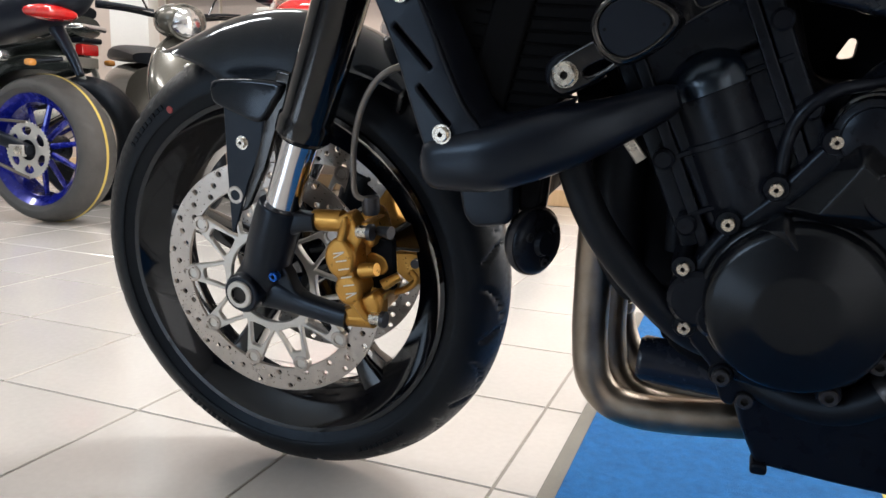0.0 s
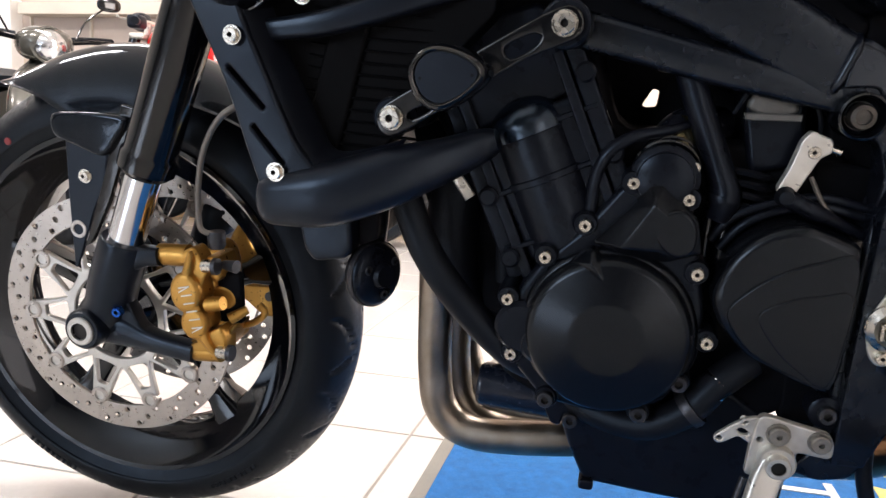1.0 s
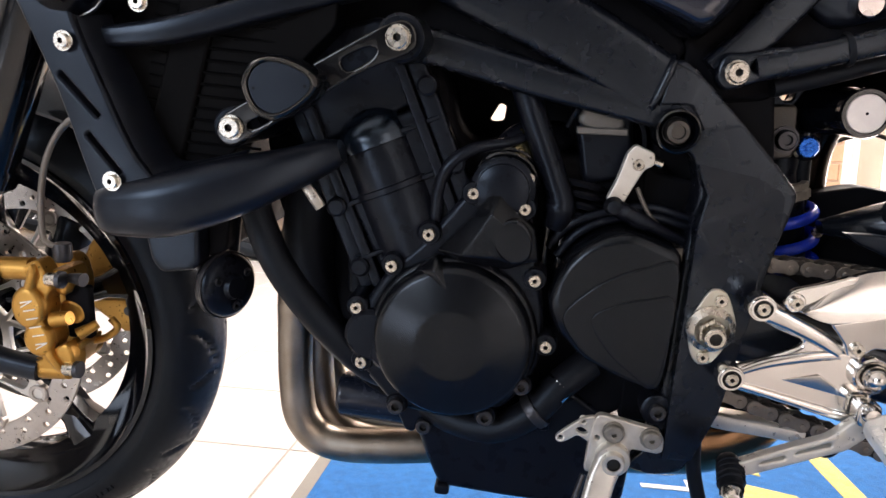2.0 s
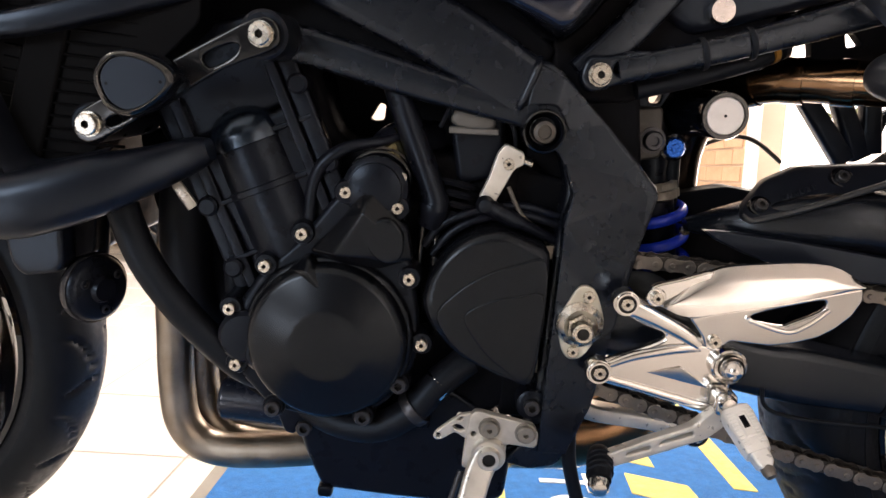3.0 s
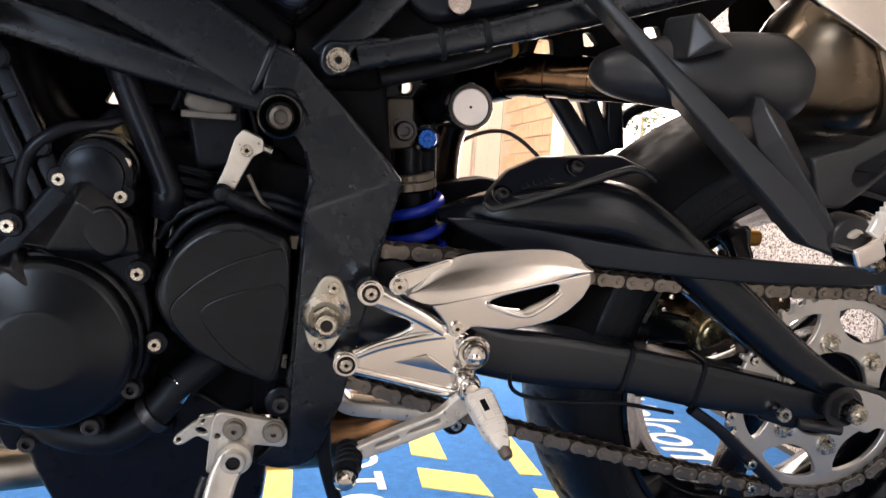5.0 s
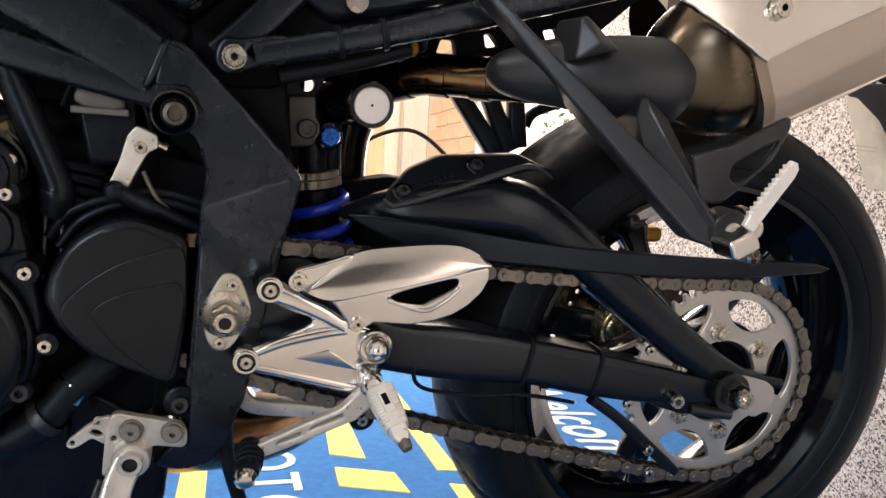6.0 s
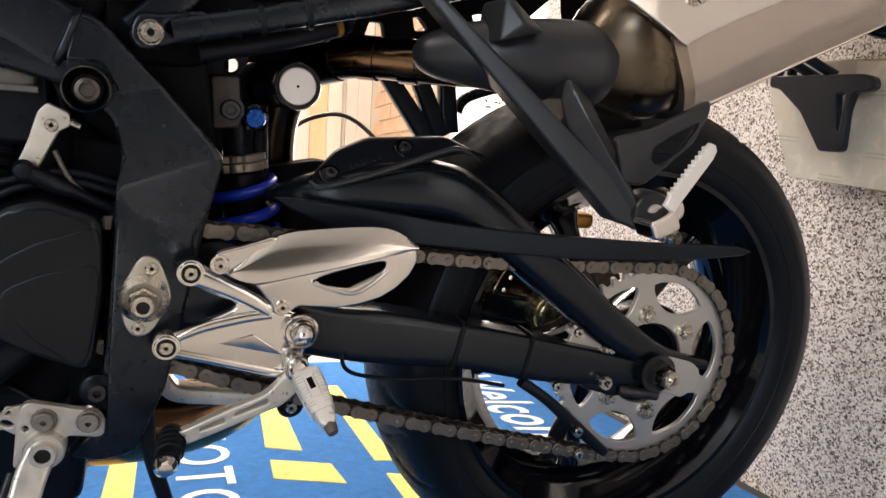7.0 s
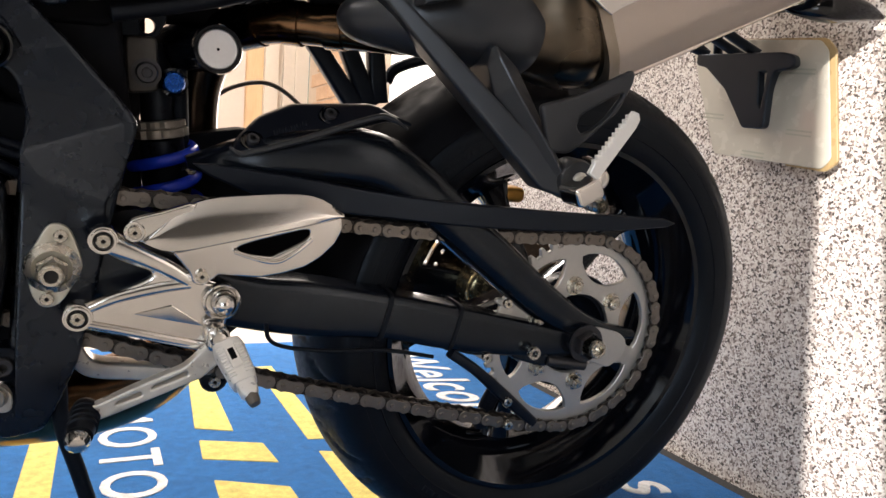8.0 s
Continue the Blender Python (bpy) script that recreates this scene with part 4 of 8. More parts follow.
shroud = bpart("radiator_shroud", plate(rounded([(0.205, 0.730), (0.232, 0.665), (0.262, 0.595), (0.285, 0.520), (0.296, 0.502), (0.330, 0.500), (0.349, 0.512), (0.340, 0.526), (0.325, 0.547), (0.303, 0.598), (0.282, 0.649), (0.268, 0.70), (0.258, 0.75)], 3), -0.206, -0.190,
                [chamfered([(0.2645, 0.6065), (0.2970, 0.5715), (0.2995, 0.5745), (0.2675, 0.6095)], 0.001), chamfered([(0.2855, 0.5565), (0.3130, 0.5235), (0.3155, 0.5265), (0.2885, 0.5595)], 0.001)], bev=0.003,
                warp=lambda x, z: -0.010 * math.cos(max(-1.2, min(1.2, (x - 0.30 + (z - 0.55) * 0.40) / 0.05))) + 0.012), PLASTIC, "matt black plastic radiator shroud with two slots")
part("slot_backing", plate(rounded([(0.245, 0.66), (0.262, 0.605), (0.290, 0.520), (0.330, 0.506), (0.322, 0.546), (0.298, 0.598), (0.275, 0.66)], 3), -0.188, -0.183, bev=0.001), VOID, shroud)
part("inner_panel", ribbon([(0.250, -0.196, 0.74), (0.262, -0.198, 0.70), (0.280, -0.199, 0.649), (0.301, -0.200, 0.598), (0.323, -0.200, 0.546), (0.338, -0.202, 0.524), (0.360, -0.204, 0.509), (0.41, -0.196, 0.520)],
                           [(0.280, -0.165, 0.74), (0.284, -0.165, 0.70), (0.296, -0.165, 0.640), (0.319, -0.165, 0.590), (0.336, -0.165, 0.551), (0.350, -0.165, 0.534), (0.379, -0.165, 0.537), (0.414, -0.160, 0.547)], 0.005, 8, 0.004), PLASTIC, shroud)
part("lower_arm", beam([(0.284, -0.180, 0.490, 0.012, 0.018), (0.292, -0.188, 0.4905, 0.0215, 0.020), (0.312, -0.190, 0.4930, 0.0255, 0.022), (0.352, -0.190, 0.4985, 0.0285, 0.024), (0.405, -0.180, 0.515, 0.0265, 0.024), (0.450, -0.165, 0.530, 0.0200, 0.022), (0.482, -0.150, 0.543, 0.0150, 0.018), (0.495, -0.145, 0.5475, 0.010, 0.012)], 2.7, 28), PLASTIC, shroud)
bolt(B_W, 0.3095, -0.208, 0.519, shroud)
bolt(B_W, 0.2745, -0.207, 0.634, shroud)
bpart("lower_tank", plate(chamfered([(0.290, 0.500), (0.352, 0.500), (0.352, 0.432), (0.346, 0.423), (0.312, 0.418), (0.302, 0.430)], 0.006), -0.138, 0.110, bev=0.005), PLASTIC, "black coolant tank")
bpart("tank_side", plate(chamfered([(0.352, 0.500), (0.378, 0.500), (0.372, 0.44), (0.352, 0.432)], 0.004), -0.118, 0.10, bev=0.003), VOID)
horn = bpart("horn", lathe([(0.0, -0.014), (0.009, -0.014), (0.011, -0.010), (0.022, -0.009), (0.0265, -0.005), (0.0280, 0.0), (0.0270, 0.006), (0.024, 0.010), (0.0, 0.012)], 32), ENGINE, "black disc horn", m=pose(0.3655, -0.108, 0.402, 0, 0, 62) @ Matrix.Scale(1.22, 4))
part("rim_band", lathe([(0.0283, -0.003), (0.0288, 0.0), (0.0283, 0.003), (0.027, 0.003), (0.027, -0.003)], 32, closed=True), DARKBOLT, horn)
for a in (0.6, 2.7, 4.8):
    part("screw", B_D, None, horn, "", pose(0.017 * math.cos(a), -0.008, 0.017 * math.sin(a), 0, 0, 0) @ Matrix.Scale(0.45, 4))
bpart("horn_bracket", plate(rounded([(0.345, 0.47), (0.352, 0.43), (0.356, 0.405), (0.366, 0.402), (0.372, 0.425), (0.378, 0.47), (0.370, 0.47), (0.364, 0.435), (0.360, 0.430), (0.356, 0.47)], 2), -0.096, -0.090, bev=0.001), ENGINE)
bpart("slider_bracket", plate(rounded([(0.396, 0.566), (0.405, 0.580), (0.45, 0.605), (0.50, 0.634), (0.546, 0.658), (0.562, 0.657), (0.567, 0.645), (0.560, 0.634), (0.52, 0.617), (0.46, 0.580), (0.415, 0.554), (0.401, 0.555)], 3), -0.190, -0.182,
      [rounded([(0.505, 0.6275), (0.525, 0.6375), (0.534, 0.636), (0.528, 0.627), (0.510, 0.618)], 3), rounded([(0.424, 0.572), (0.440, 0.580), (0.446, 0.577), (0.428, 0.567)], 3)], bev=0.002), GLOSS, "black crash slider bracket")
def puck(outline, steps):
    """A rounded knob: one outline, shrunk by a factor at each depth."""
    pts = rounded(outline, 5)
    c = sum(pts, Vector((0, 0))) / len(pts)
    bm = bmesh.new()
    rings = [[bm.verts.new((c.x + (p.x - c.x) * k, y, c.y + (p.y - c.y) * k)) for p in pts] for k, y in steps]
    for a, b in zip(rings, rings[1:]):
        for i in range(len(pts)):
            bm.faces.new((a[i - 1], a[i], b[i], b[i - 1]))
    bm.faces.new(rings[0][::-1])
    bm.faces.new(rings[-1])
    return bm


KNOB = [(0.434, 0.606), (0.441, 0.622), (0.456, 0.6295), (0.476, 0.627), (0.495, 0.618), (0.501, 0.608), (0.494, 0.596), (0.477, 0.583), (0.459, 0.577), (0.442, 0.586)]
slider = bpart("crash_slider", puck(KNOB, ((0.80, -0.180), (0.88, -0.195), (0.97, -0.205), (1.0, -0.214), (1.0, -0.219), (0.99, -0.225), (0.965, -0.230), (0.92, -0.2345), (0.87, -0.2368), (0.81, -0.2375), (0.77, -0.2368), (0.745, -0.2345))), GLOSS, "black plastic crash slider")
part("end_face", puck(KNOB, ((0.75, -0.230), (0.75, -0.2345), (0.735, -0.2354), (0.3, -0.2354))), PLASTIC, slider)
for x, z in ((0.447, 0.603), (0.488, 0.606)):
    # flat dark disc, paints a dimple's shade on the end face
    part("dimple", lathe([(0.0013, -0.2355), (0.0, -0.2355)], 8, (x, 0, z)), VOID, slider)
bolt(B_L, 0.410, -0.190, 0.568)
bolt(B_L, 0.552, -0.190, 0.646)

# -- frame --
bpart("frame_spar", beam([(0.40, -0.115, 0.775, 0.030, 0.022), (0.52, -0.115, 0.735, 0.030, 0.022), (0.62, -0.113, 0.692, 0.030, 0.022), (0.70, -0.112, 0.655, 0.030, 0.021), (0.775, -0.112, 0.612, 0.028, 0.020)], 5), FRAME, "satin black upper frame spar")
bpart("frame_spar", beam([(0.535, -0.112, 0.650, 0.017, 0.018), (0.60, -0.113, 0.634, 0.0165, 0.018), (0.68, -0.114, 0.613, 0.0155, 0.018), (0.775, -0.113, 0.590, 0.012, 0.017)], 4), FRAME, "satin black lower frame spar")
bpart("slider_mount", lathe([(0.020, 0.06), (0.020, -0.004), (0.0175, -0.006), (0.0, -0.006)], 24, (0.552, -0.178, 0.646)), ENGINE)
bpart("slider_mount", lathe([(0.017, 0.10), (0.017, -0.004), (0.015, -0.006), (0.0, -0.006)], 24, (0.408, -0.178, 0.568)), ENGINE)
pivot_plate = bpart("pivot_plate", plate(chamfered([(0.772, 0.634), (0.788, 0.640), (0.804, 0.628), (0.842, 0.590), (0.878, 0.552), (0.899, 0.527), (0.886, 0.474), (0.873, 0.408), (0.855, 0.314), (0.836, 0.266), (0.828, 0.250), (0.800, 0.244), (0.770, 0.252), (0.795, 0.278), (0.801, 0.322), (0.803, 0.390), (0.807, 0.465), (0.814, 0.528), (0.806, 0.556), (0.790, 0.566), (0.768, 0.576)], 0.007), -0.130, -0.090, bev=0.0045), FRAME, "satin black cast frame pivot plate")
part("faceted_face", shell([(0.8060, -0.1225, 0.5610), (0.8795, -0.1225, 0.5490), (0.8965, -0.1273, 0.5290), (0.8110, -0.1520, 0.4990), (0.8172, -0.1463, 0.5240), (0.8855, -0.1302, 0.4765), (0.8235, -0.1486, 0.4795), (0.8745, -0.1349, 0.4580), (0.8120, -0.1444, 0.4650),
                             (0.8720, -0.1321, 0.4080), (0.8545, -0.1340, 0.3160), (0.8345, -0.1368, 0.2670), (0.8060, -0.1416, 0.2690), (0.8070, -0.1435, 0.3300)],
                            [(0, 4, 3, 2, 1), (3, 6, 5, 2), (6, 7, 5), (3, 8, 6), (8, 9, 7, 6), (8, 13, 10, 9), (13, 12, 11, 10)], -0.100, 0.0022), FRAME, pivot_plate, angle=20)
part("upper_facet", shell([(0.7790, -0.1335, 0.6360), (0.8050, -0.1320, 0.6250), (0.8460, -0.1300, 0.5850), (0.8790, -0.1250, 0.5500), (0.8100, -0.1262, 0.5625), (0.8100, -0.1310, 0.5800), (0.7980, -0.1340, 0.6000), (0.7720, -0.1345, 0.6000)],
                          [(0, 7, 6, 1), (1, 6, 5, 2), (2, 5, 4, 3)], -0.100, 0.0022), FRAME, pivot_plate, angle=20)
part("weld_collar", tube([(0.7640, -0.122, 0.594), (0.7668, -0.1312, 0.6010), (0.7725, -0.1326, 0.6160), (0.7785, -0.1318, 0.6315), (0.7810, -0.122, 0.6400)], [0.0038, 0.0042, 0.0038, 0.0042, 0.0038], 12), FRAME, pivot_plate)
part("pivot_cup", lathe([(0.0, -0.006), (0.0120, -0.006), (0.0145, -0.008), (0.0158, -0.018), (0.0172, -0.0205), (0.0188, -0.0195), (0.0195, -0.016), (0.0200, 0.01)], 40, (0.788, -0.124, 0.578)), GLOSS, pivot_plate)
part("pivot_bolt", lathe([(0.0108, -0.004), (0.0108, -0.0135), (0.0095, -0.0160), (0.0062, -0.0168), (0.0058, -0.0135), (0.0, -0.0135)], 24, (0.7885, -0.124, 0.5775)), pbr("dull_bolt", (0.085, 0.078, 0.070), 0.42, 0.85, 0.35, 260.0, 0.12, 0.0001, 700.0), pivot_plate, "dull steel pivot bolt in its cup")
zp = bpart("axle_plate", plate(rounded([(0.836, 0.441), (0.846, 0.437), (0.853, 0.422), (0.857, 0.404), (0.850, 0.388), (0.840, 0.372), (0.828, 0.369), (0.820, 0.378), (0.815, 0.398), (0.815, 0.410), (0.822, 0.424), (0.829, 0.437)], 3), -0.1435, -0.136, bev=0.0015), ZINC, "zinc-plated swing arm spindle plate")
part("spindle_boss", lathe([(0.0215, 0.004), (0.0215, -0.003), (0.018, -0.006), (0.0155, -0.008)], 32, (0.8345, -0.143, 0.404)), BOLT, zp)
part("spindle_nut", lathe([(0.0135, 0.0), (0.0135, -0.006), (0.0115, -0.008)], 6, (0.8345, -0.150, 0.403)), BOLT, zp)
part("spindle_end", lathe([(0.0095, 0.0), (0.0095, -0.016), (0.008, -0.0175), (0.0056, -0.0175), (0.0054, -0.012)], 20, (0.8345, -0.150, 0.402)), BOLT, zp)
# dark disc that paints the shade inside the spindle bore
part("spindle_bore", lathe([(0.0056, -0.0160), (0.0054, -0.0150), (0.0, -0.0150)], 20, (0.8345, -0.150, 0.402)), SOCKET, zp)
bolt(B_S, 0.8405, -0.143, 0.431, zp)
bolt(B_S, 0.8305, -0.143, 0.377, zp)
bpart("plate_rivet", lathe([(0.009, 0.0), (0.009, -0.0016), (0.0075, -0.0024), (0.0, -0.0024)], 20, (0.823, -0.136, 0.330)), FRAME)
bolt(B_D, 0.798, -0.135, 0.3155, None)
bpart("lower_bush", lathe([(0.015, 0.02), (0.015, -0.002), (0.012, -0.004), (0.0, -0.004)], 20, (0.798, -0.131, 0.3155)), ENGINE)

# subframe
rail = bpart("seat_rail", beam([(0.852, -0.112, 0.633, 0.0125, 0.012), (0.90, -0.111, 0.645, 0.0118, 0.012), (0.965, -0.110, 0.6625, 0.0120, 0.012), (1.08, -0.108, 0.699, 0.0145, 0.013), (1.30, -0.10, 0.770, 0.015, 0.013)], 3), FRAME, "satin black rear subframe rail")
part("rail_end", plate(rounded([(0.818, 0.626), (0.824, 0.644), (0.842, 0.646), (0.875, 0.652), (0.884, 0.643), (0.872, 0.630), (0.842, 0.617), (0.826, 0.614)], 3), -0.122, -0.104, [rounded([(0.8475, 0.6325), (0.850, 0.6390), (0.866, 0.6445), (0.8765, 0.6435), (0.868, 0.6355), (0.855, 0.6300)], 3)], 0.004), FRAME, rail)
bolt(B_L, 0.835, -0.122, 0.629, rail)
bpart("subframe_strut", beam([(0.822, -0.098, 0.628, 0.016, 0.012), (0.858, -0.096, 0.665, 0.016, 0.012), (0.90, -0.094, 0.715, 0.017, 0.012), (0.94, -0.094, 0.76, 0.017, 0.012)], 5), FRAME, "satin black subframe strut")
for x, z, d in ((0.926, 0.6515, 0.0025), (0.9665, 0.6625, 0.0025)):
    bpart("cable_tie", lathe([(0.0142, -d), (0.0150, 0.0), (0.0142, d), (0.0125, d), (0.0125, -d)], 24, (0, 0, 0), closed=True, axis="x"), RUBBER, m=pose(x, -0.1105, z, 0, -14, 0))
bpart("wiring_loom", tube([(0.875, -0.09, 0.617), (0.93, -0.085, 0.632), (0.985, -0.08, 0.650), (1.010, -0.07, 0.664), (1.020, -0.05, 0.700)], 0.009, 10), RUBBER, "black taped wiring loom")
for k, (x, z) in enumerate(((0.985, 0.650), (0.997, 0.656), (1.006, 0.661))):
    bpart("loom_tape", tube([(x, -0.078, z), (x + 0.005, -0.076, z + 0.002)], 0.0105, 12, smooth=False), GOLD if k == 1 else RUBBER)

# -- engine --
GREYCAST = pbr("dull_grey_casting", (0.13, 0.125, 0.115), 0.55, 0.3, 0.3, 120.0, 0.1, 0.0001, 500.0)
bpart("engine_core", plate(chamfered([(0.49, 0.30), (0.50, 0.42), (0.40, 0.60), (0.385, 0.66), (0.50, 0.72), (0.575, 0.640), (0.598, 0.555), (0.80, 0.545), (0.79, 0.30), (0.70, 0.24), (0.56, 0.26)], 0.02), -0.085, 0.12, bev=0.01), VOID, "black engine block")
# added dark sheet, stands for the shade behind the intake
bpart("intake_filler", plate(chamfered([(0.560, 0.535), (0.800, 0.530), (0.800, 0.620), (0.66, 0.650), (0.560, 0.670)], 0.004), -0.008, 0.006, [chamfered([(0.6190, 0.5725), (0.6290, 0.5900), (0.6360, 0.5880), (0.6340, 0.5720), (0.6240, 0.5705)], 0.003)], 0.002), VOID, "dark filler sheet for the shade behind the intake")
bpart("cylinder_block", plate(chamfered([(0.528, 0.428), (0.606, 0.487), (0.560, 0.590), (0.470, 0.548)], 0.008), -0.118, -0.08, bev=0.006), ENGINE, "black cylinder block")
bpart("cylinder_head", plate(chamfered([(0.462, 0.545), (0.560, 0.592), (0.525, 0.668), (0.415, 0.640)], 0.010), -0.112, -0.08, bev=0.006), ENGINE, "black cylinder head")
AX = Vector((-0.385, 0, 0.923)).normalized()


def along(x, z, t, off=0.0):
    return (x + AX.x * t + AX.z * off, z + AX.z * t - AX.x * off)


bm = bmesh.new()
prof = [(0.0405, -0.075), (0.0405, -0.004), (0.0425, -0.003), (0.0425, 0.002), (0.0398, 0.003), (0.0392, 0.040), (0.0402, 0.041)]
lathe(prof, 36, axis="z", bm=bm)
m_dome = Matrix.Translation((0.5350, -0.094, 0.5125)) @ AX.to_track_quat("Z", "Y").to_matrix().to_4x4()
bpart("cylinder_bulge", bm, ENGINE, "black rounded cylinder cover", m=m_dome)
bpart("bulge_dome", lathe([(0.0402, 0.041), (0.0402, 0.048), (0.0385, 0.056), (0.034, 0.064), (0.027, 0.071), (0.018, 0.0758), (0.009, 0.0780), (0.0, 0.0785)], 48, axis="z"), pbr("dome_gloss", (0.004, 0.007, 0.014), 0.25, 0, 0.1, 60.0, 0.02, spec=1.0, stint=(0.62, 0.80, 1.0)), "glossy blue-black dome", m=m_dome)
for off, y, r in ((0.049, -0.122, 0.0050), (0.063, -0.112, 0.009), (-0.047, -0.116, 0.0055), (-0.060, -0.10, 0.009)):
    x0, z0 = along(0.5350, 0.513, -0.085, off)
    x1, z1 = along(0.5350, 0.513, 0.10, off)
    bpart("engine_rib", beam([(x0, y, z0, r, r), (x1, y, z1, r, r)], 5, smooth=False), ENGINE)
for t in (-0.055, -0.002, 0.045):
    x0, z0 = along(0.5350, 0.513, t, -0.060)
    x1, z1 = along(0.5350, 0.513, t, 0.066)
    bpart("engine_rib", beam([(x0, -0.110, z0, 0.003, 0.012), (x1, -0.110, z1, 0.003, 0.012)], 4, smooth=False), ENGINE)
for t, off in ((0.0, 0.066), (0.075, 0.066), (0.0, -0.055), (-0.06, 0.052), (-0.062, -0.056)):
    x0, z0 = along(0.5350, 0.513, t, off)
    bpart("rib_lug", lathe([(0.0095, 0.02), (0.0095, -0.004), (0.007, -0.006), (0.0, -0.006)], 14, (x0, -0.122, z0)), ENGINE)
case = bpart("crankcase", plate(chamfered([(0.512, 0.335), (0.509, 0.395), (0.537, 0.436), (0.572, 0.468), (0.606, 0.512), (0.632, 0.536), (0.660, 0.520), (0.672, 0.475), (0.686, 0.400), (0.684, 0.350), (0.655, 0.305), (0.60, 0.288), (0.545, 0.298)], 0.012), -0.136, -0.06, bev=0.006), ENGINE, "black crankcase side")
alt = bpart("alternator_cover", lathe([(0.080, 0.012), (0.0795, -0.002), (0.0772, -0.005), (0.0748, -0.006), (0.0742, -0.013), (0.0728, -0.0175), (0.0700, -0.0208), (0.0660, -0.0226), (0.0360, -0.0296), (0.0335, -0.0302), (0.0310, -0.0303), (0.0, -0.0303)], 96, (0.602, -0.140, 0.3765)), COVER, "round satin black alternator cover")
part("cover_lug", shell([(0.5630, -0.1500, 0.4400), (0.5790, -0.1560, 0.4560), (0.5860, -0.1570, 0.4575), (0.5930, -0.1560, 0.4490), (0.6060, -0.1560, 0.4370), (0.6025, -0.1648, 0.4200), (0.5850, -0.1690, 0.4460)],
                       [(0, 6, 2, 1), (2, 6, 3), (3, 6, 5, 4), (0, 5, 6)], -0.140, 0.0030), COVER, alt, angle=50)
for x, z in ((0.509, 0.400), (0.514, 0.345), (0.542, 0.443), (0.576, 0.475), (0.675, 0.438), (0.689, 0.375), (0.669, 0.333), (0.636, 0.298), (0.615, 0.515), (0.662, 0.503), (0.549, 0.302)):
    part("bolt_lug", lathe([(0.0118, 0.05), (0.0108, -0.003), (0.0098, -0.005), (0.0, -0.005)], 18, (x, -0.136, z)), ENGINE, case)
    bolt(B_S if z > 0.5 else B_D if (x, z) in ((0.669, 0.333), (0.636, 0.298), (0.549, 0.302)) else B_M, x, -0.141, z, case)
part("side_lobe", lathe([(0.026, 0.03), (0.026, -0.004), (0.022, -0.008), (0.0, -0.009)], 30, (0.523, -0.138, 0.372)), ENGINE, case)
part("side_lobe", lathe([(0.020, 0.03), (0.020, -0.006), (0.016, -0.010), (0.0, -0.011)], 30, (0.541, -0.138, 0.358)), ENGINE, case)
tri = bpart("starter_cover", shell([(0.5830, -0.1440, 0.4600), (0.6130, -0.1440, 0.4930), (0.6290, -0.1450, 0.5160), (0.6400, -0.1460, 0.5170), (0.6560, -0.1460, 0.5010), (0.6720, -0.1450, 0.4860), (0.6780, -0.1440, 0.4560), (0.6480, -0.1470, 0.4470), (0.6150, -0.1470, 0.4500),
                                    (0.6335, -0.1660, 0.5020), (0.6080, -0.1560, 0.4590), (0.6400, -0.1590, 0.4600), (0.6500, -0.1600, 0.4880)],
                                   [(0, 10, 9, 1), (1, 9, 2), (2, 9, 3), (3, 9, 12, 4), (4, 12, 5), (5, 12, 11, 6), (6, 11, 7), (7, 11, 10, 8), (8, 10, 0), (9, 10, 11, 12)], -0.130, 0.0024), COVER, "black triangular starter cover", angle=30)
part("wheel_bulge", plate(rounded([(0.6385, 0.490), (0.6560, 0.4965), (0.6690, 0.4830), (0.6680, 0.4620), (0.6530, 0.4555), (0.6375, 0.4700)], 5), -0.1612, -0.150, bev=0.003), COVER, tri)
neck = bpart("pump_neck", lathe([(0.027, 0.05), (0.027, -0.006), (0.0295, -0.008), (0.0295, -0.014), (0.0255, -0.017), (0.0240, -0.017), (0.0235, -0.021), (0.018, -0.023), (0.010, -0.024), (0.0, -0.024)], 40, (0.641, -0.124, 0.519)), ENGINE, "black water pump neck")
for k in range(3):
    part("neck_ring", lathe([(0.0285 - 0.0012 * k, -0.0015), (0.0302 - 0.0012 * k, 0.0), (0.0285 - 0.0012 * k, 0.0015), (0.024, 0.0015), (0.024, -0.0015)], 36, closed=True), GLOSS, neck, "", pose(0.6425 + 0.002 * k, -0.118 + 0.007 * k, 0.523 + 0.004 * k, 14, 0, 0))
part("neck_bolt", B_S, None, neck, "", pose(0.6640, -0.134, 0.5300))
bpart("oil_cap", lathe([(0.0, -0.016), (0.012, -0.016), (0.017, -0.013), (0.019, -0.006), (0.019, 0.02)], 28), pbr("brassy_black", (0.05, 0.043, 0.022), 0.12, 0.9, 0.4, 60.0, 0.06, tint=(0.20, 0.17, 0.09), tscale=40.0), "shiny olive-black filler cap", m=pose(0.652, -0.100, 0.5440, 50, 18, 0))
bpart("pump_hose", tube([(0.640, -0.09, 0.53), (0.645, -0.095, 0.548), (0.66, -0.085, 0.56), (0.69, -0.06, 0.56)], 0.018, 16), ENGINE)
bpart("cable_guide", tube([(0.5790, -0.122, 0.4800), (0.5815, -0.124, 0.5140), (0.5910, -0.124, 0.5370), (0.6130, -0.122, 0.5530), (0.6420, -0.114, 0.5590), (0.668, -0.10, 0.566)], [0.0062, 0.0060, 0.0066, 0.0058, 0.0050, 0.004], 12), ENGINE)
bpart("breather_pipe", tube([(0.654, -0.108, 0.612), (0.664, -0.110, 0.585), (0.692, -0.112, 0.515), (0.694, -0.112, 0.500), (0.690, -0.110, 0.482)], [0.0125, 0.0125, 0.0125, 0.015, 0.011], 16), ENGINE, "black breather pipe")
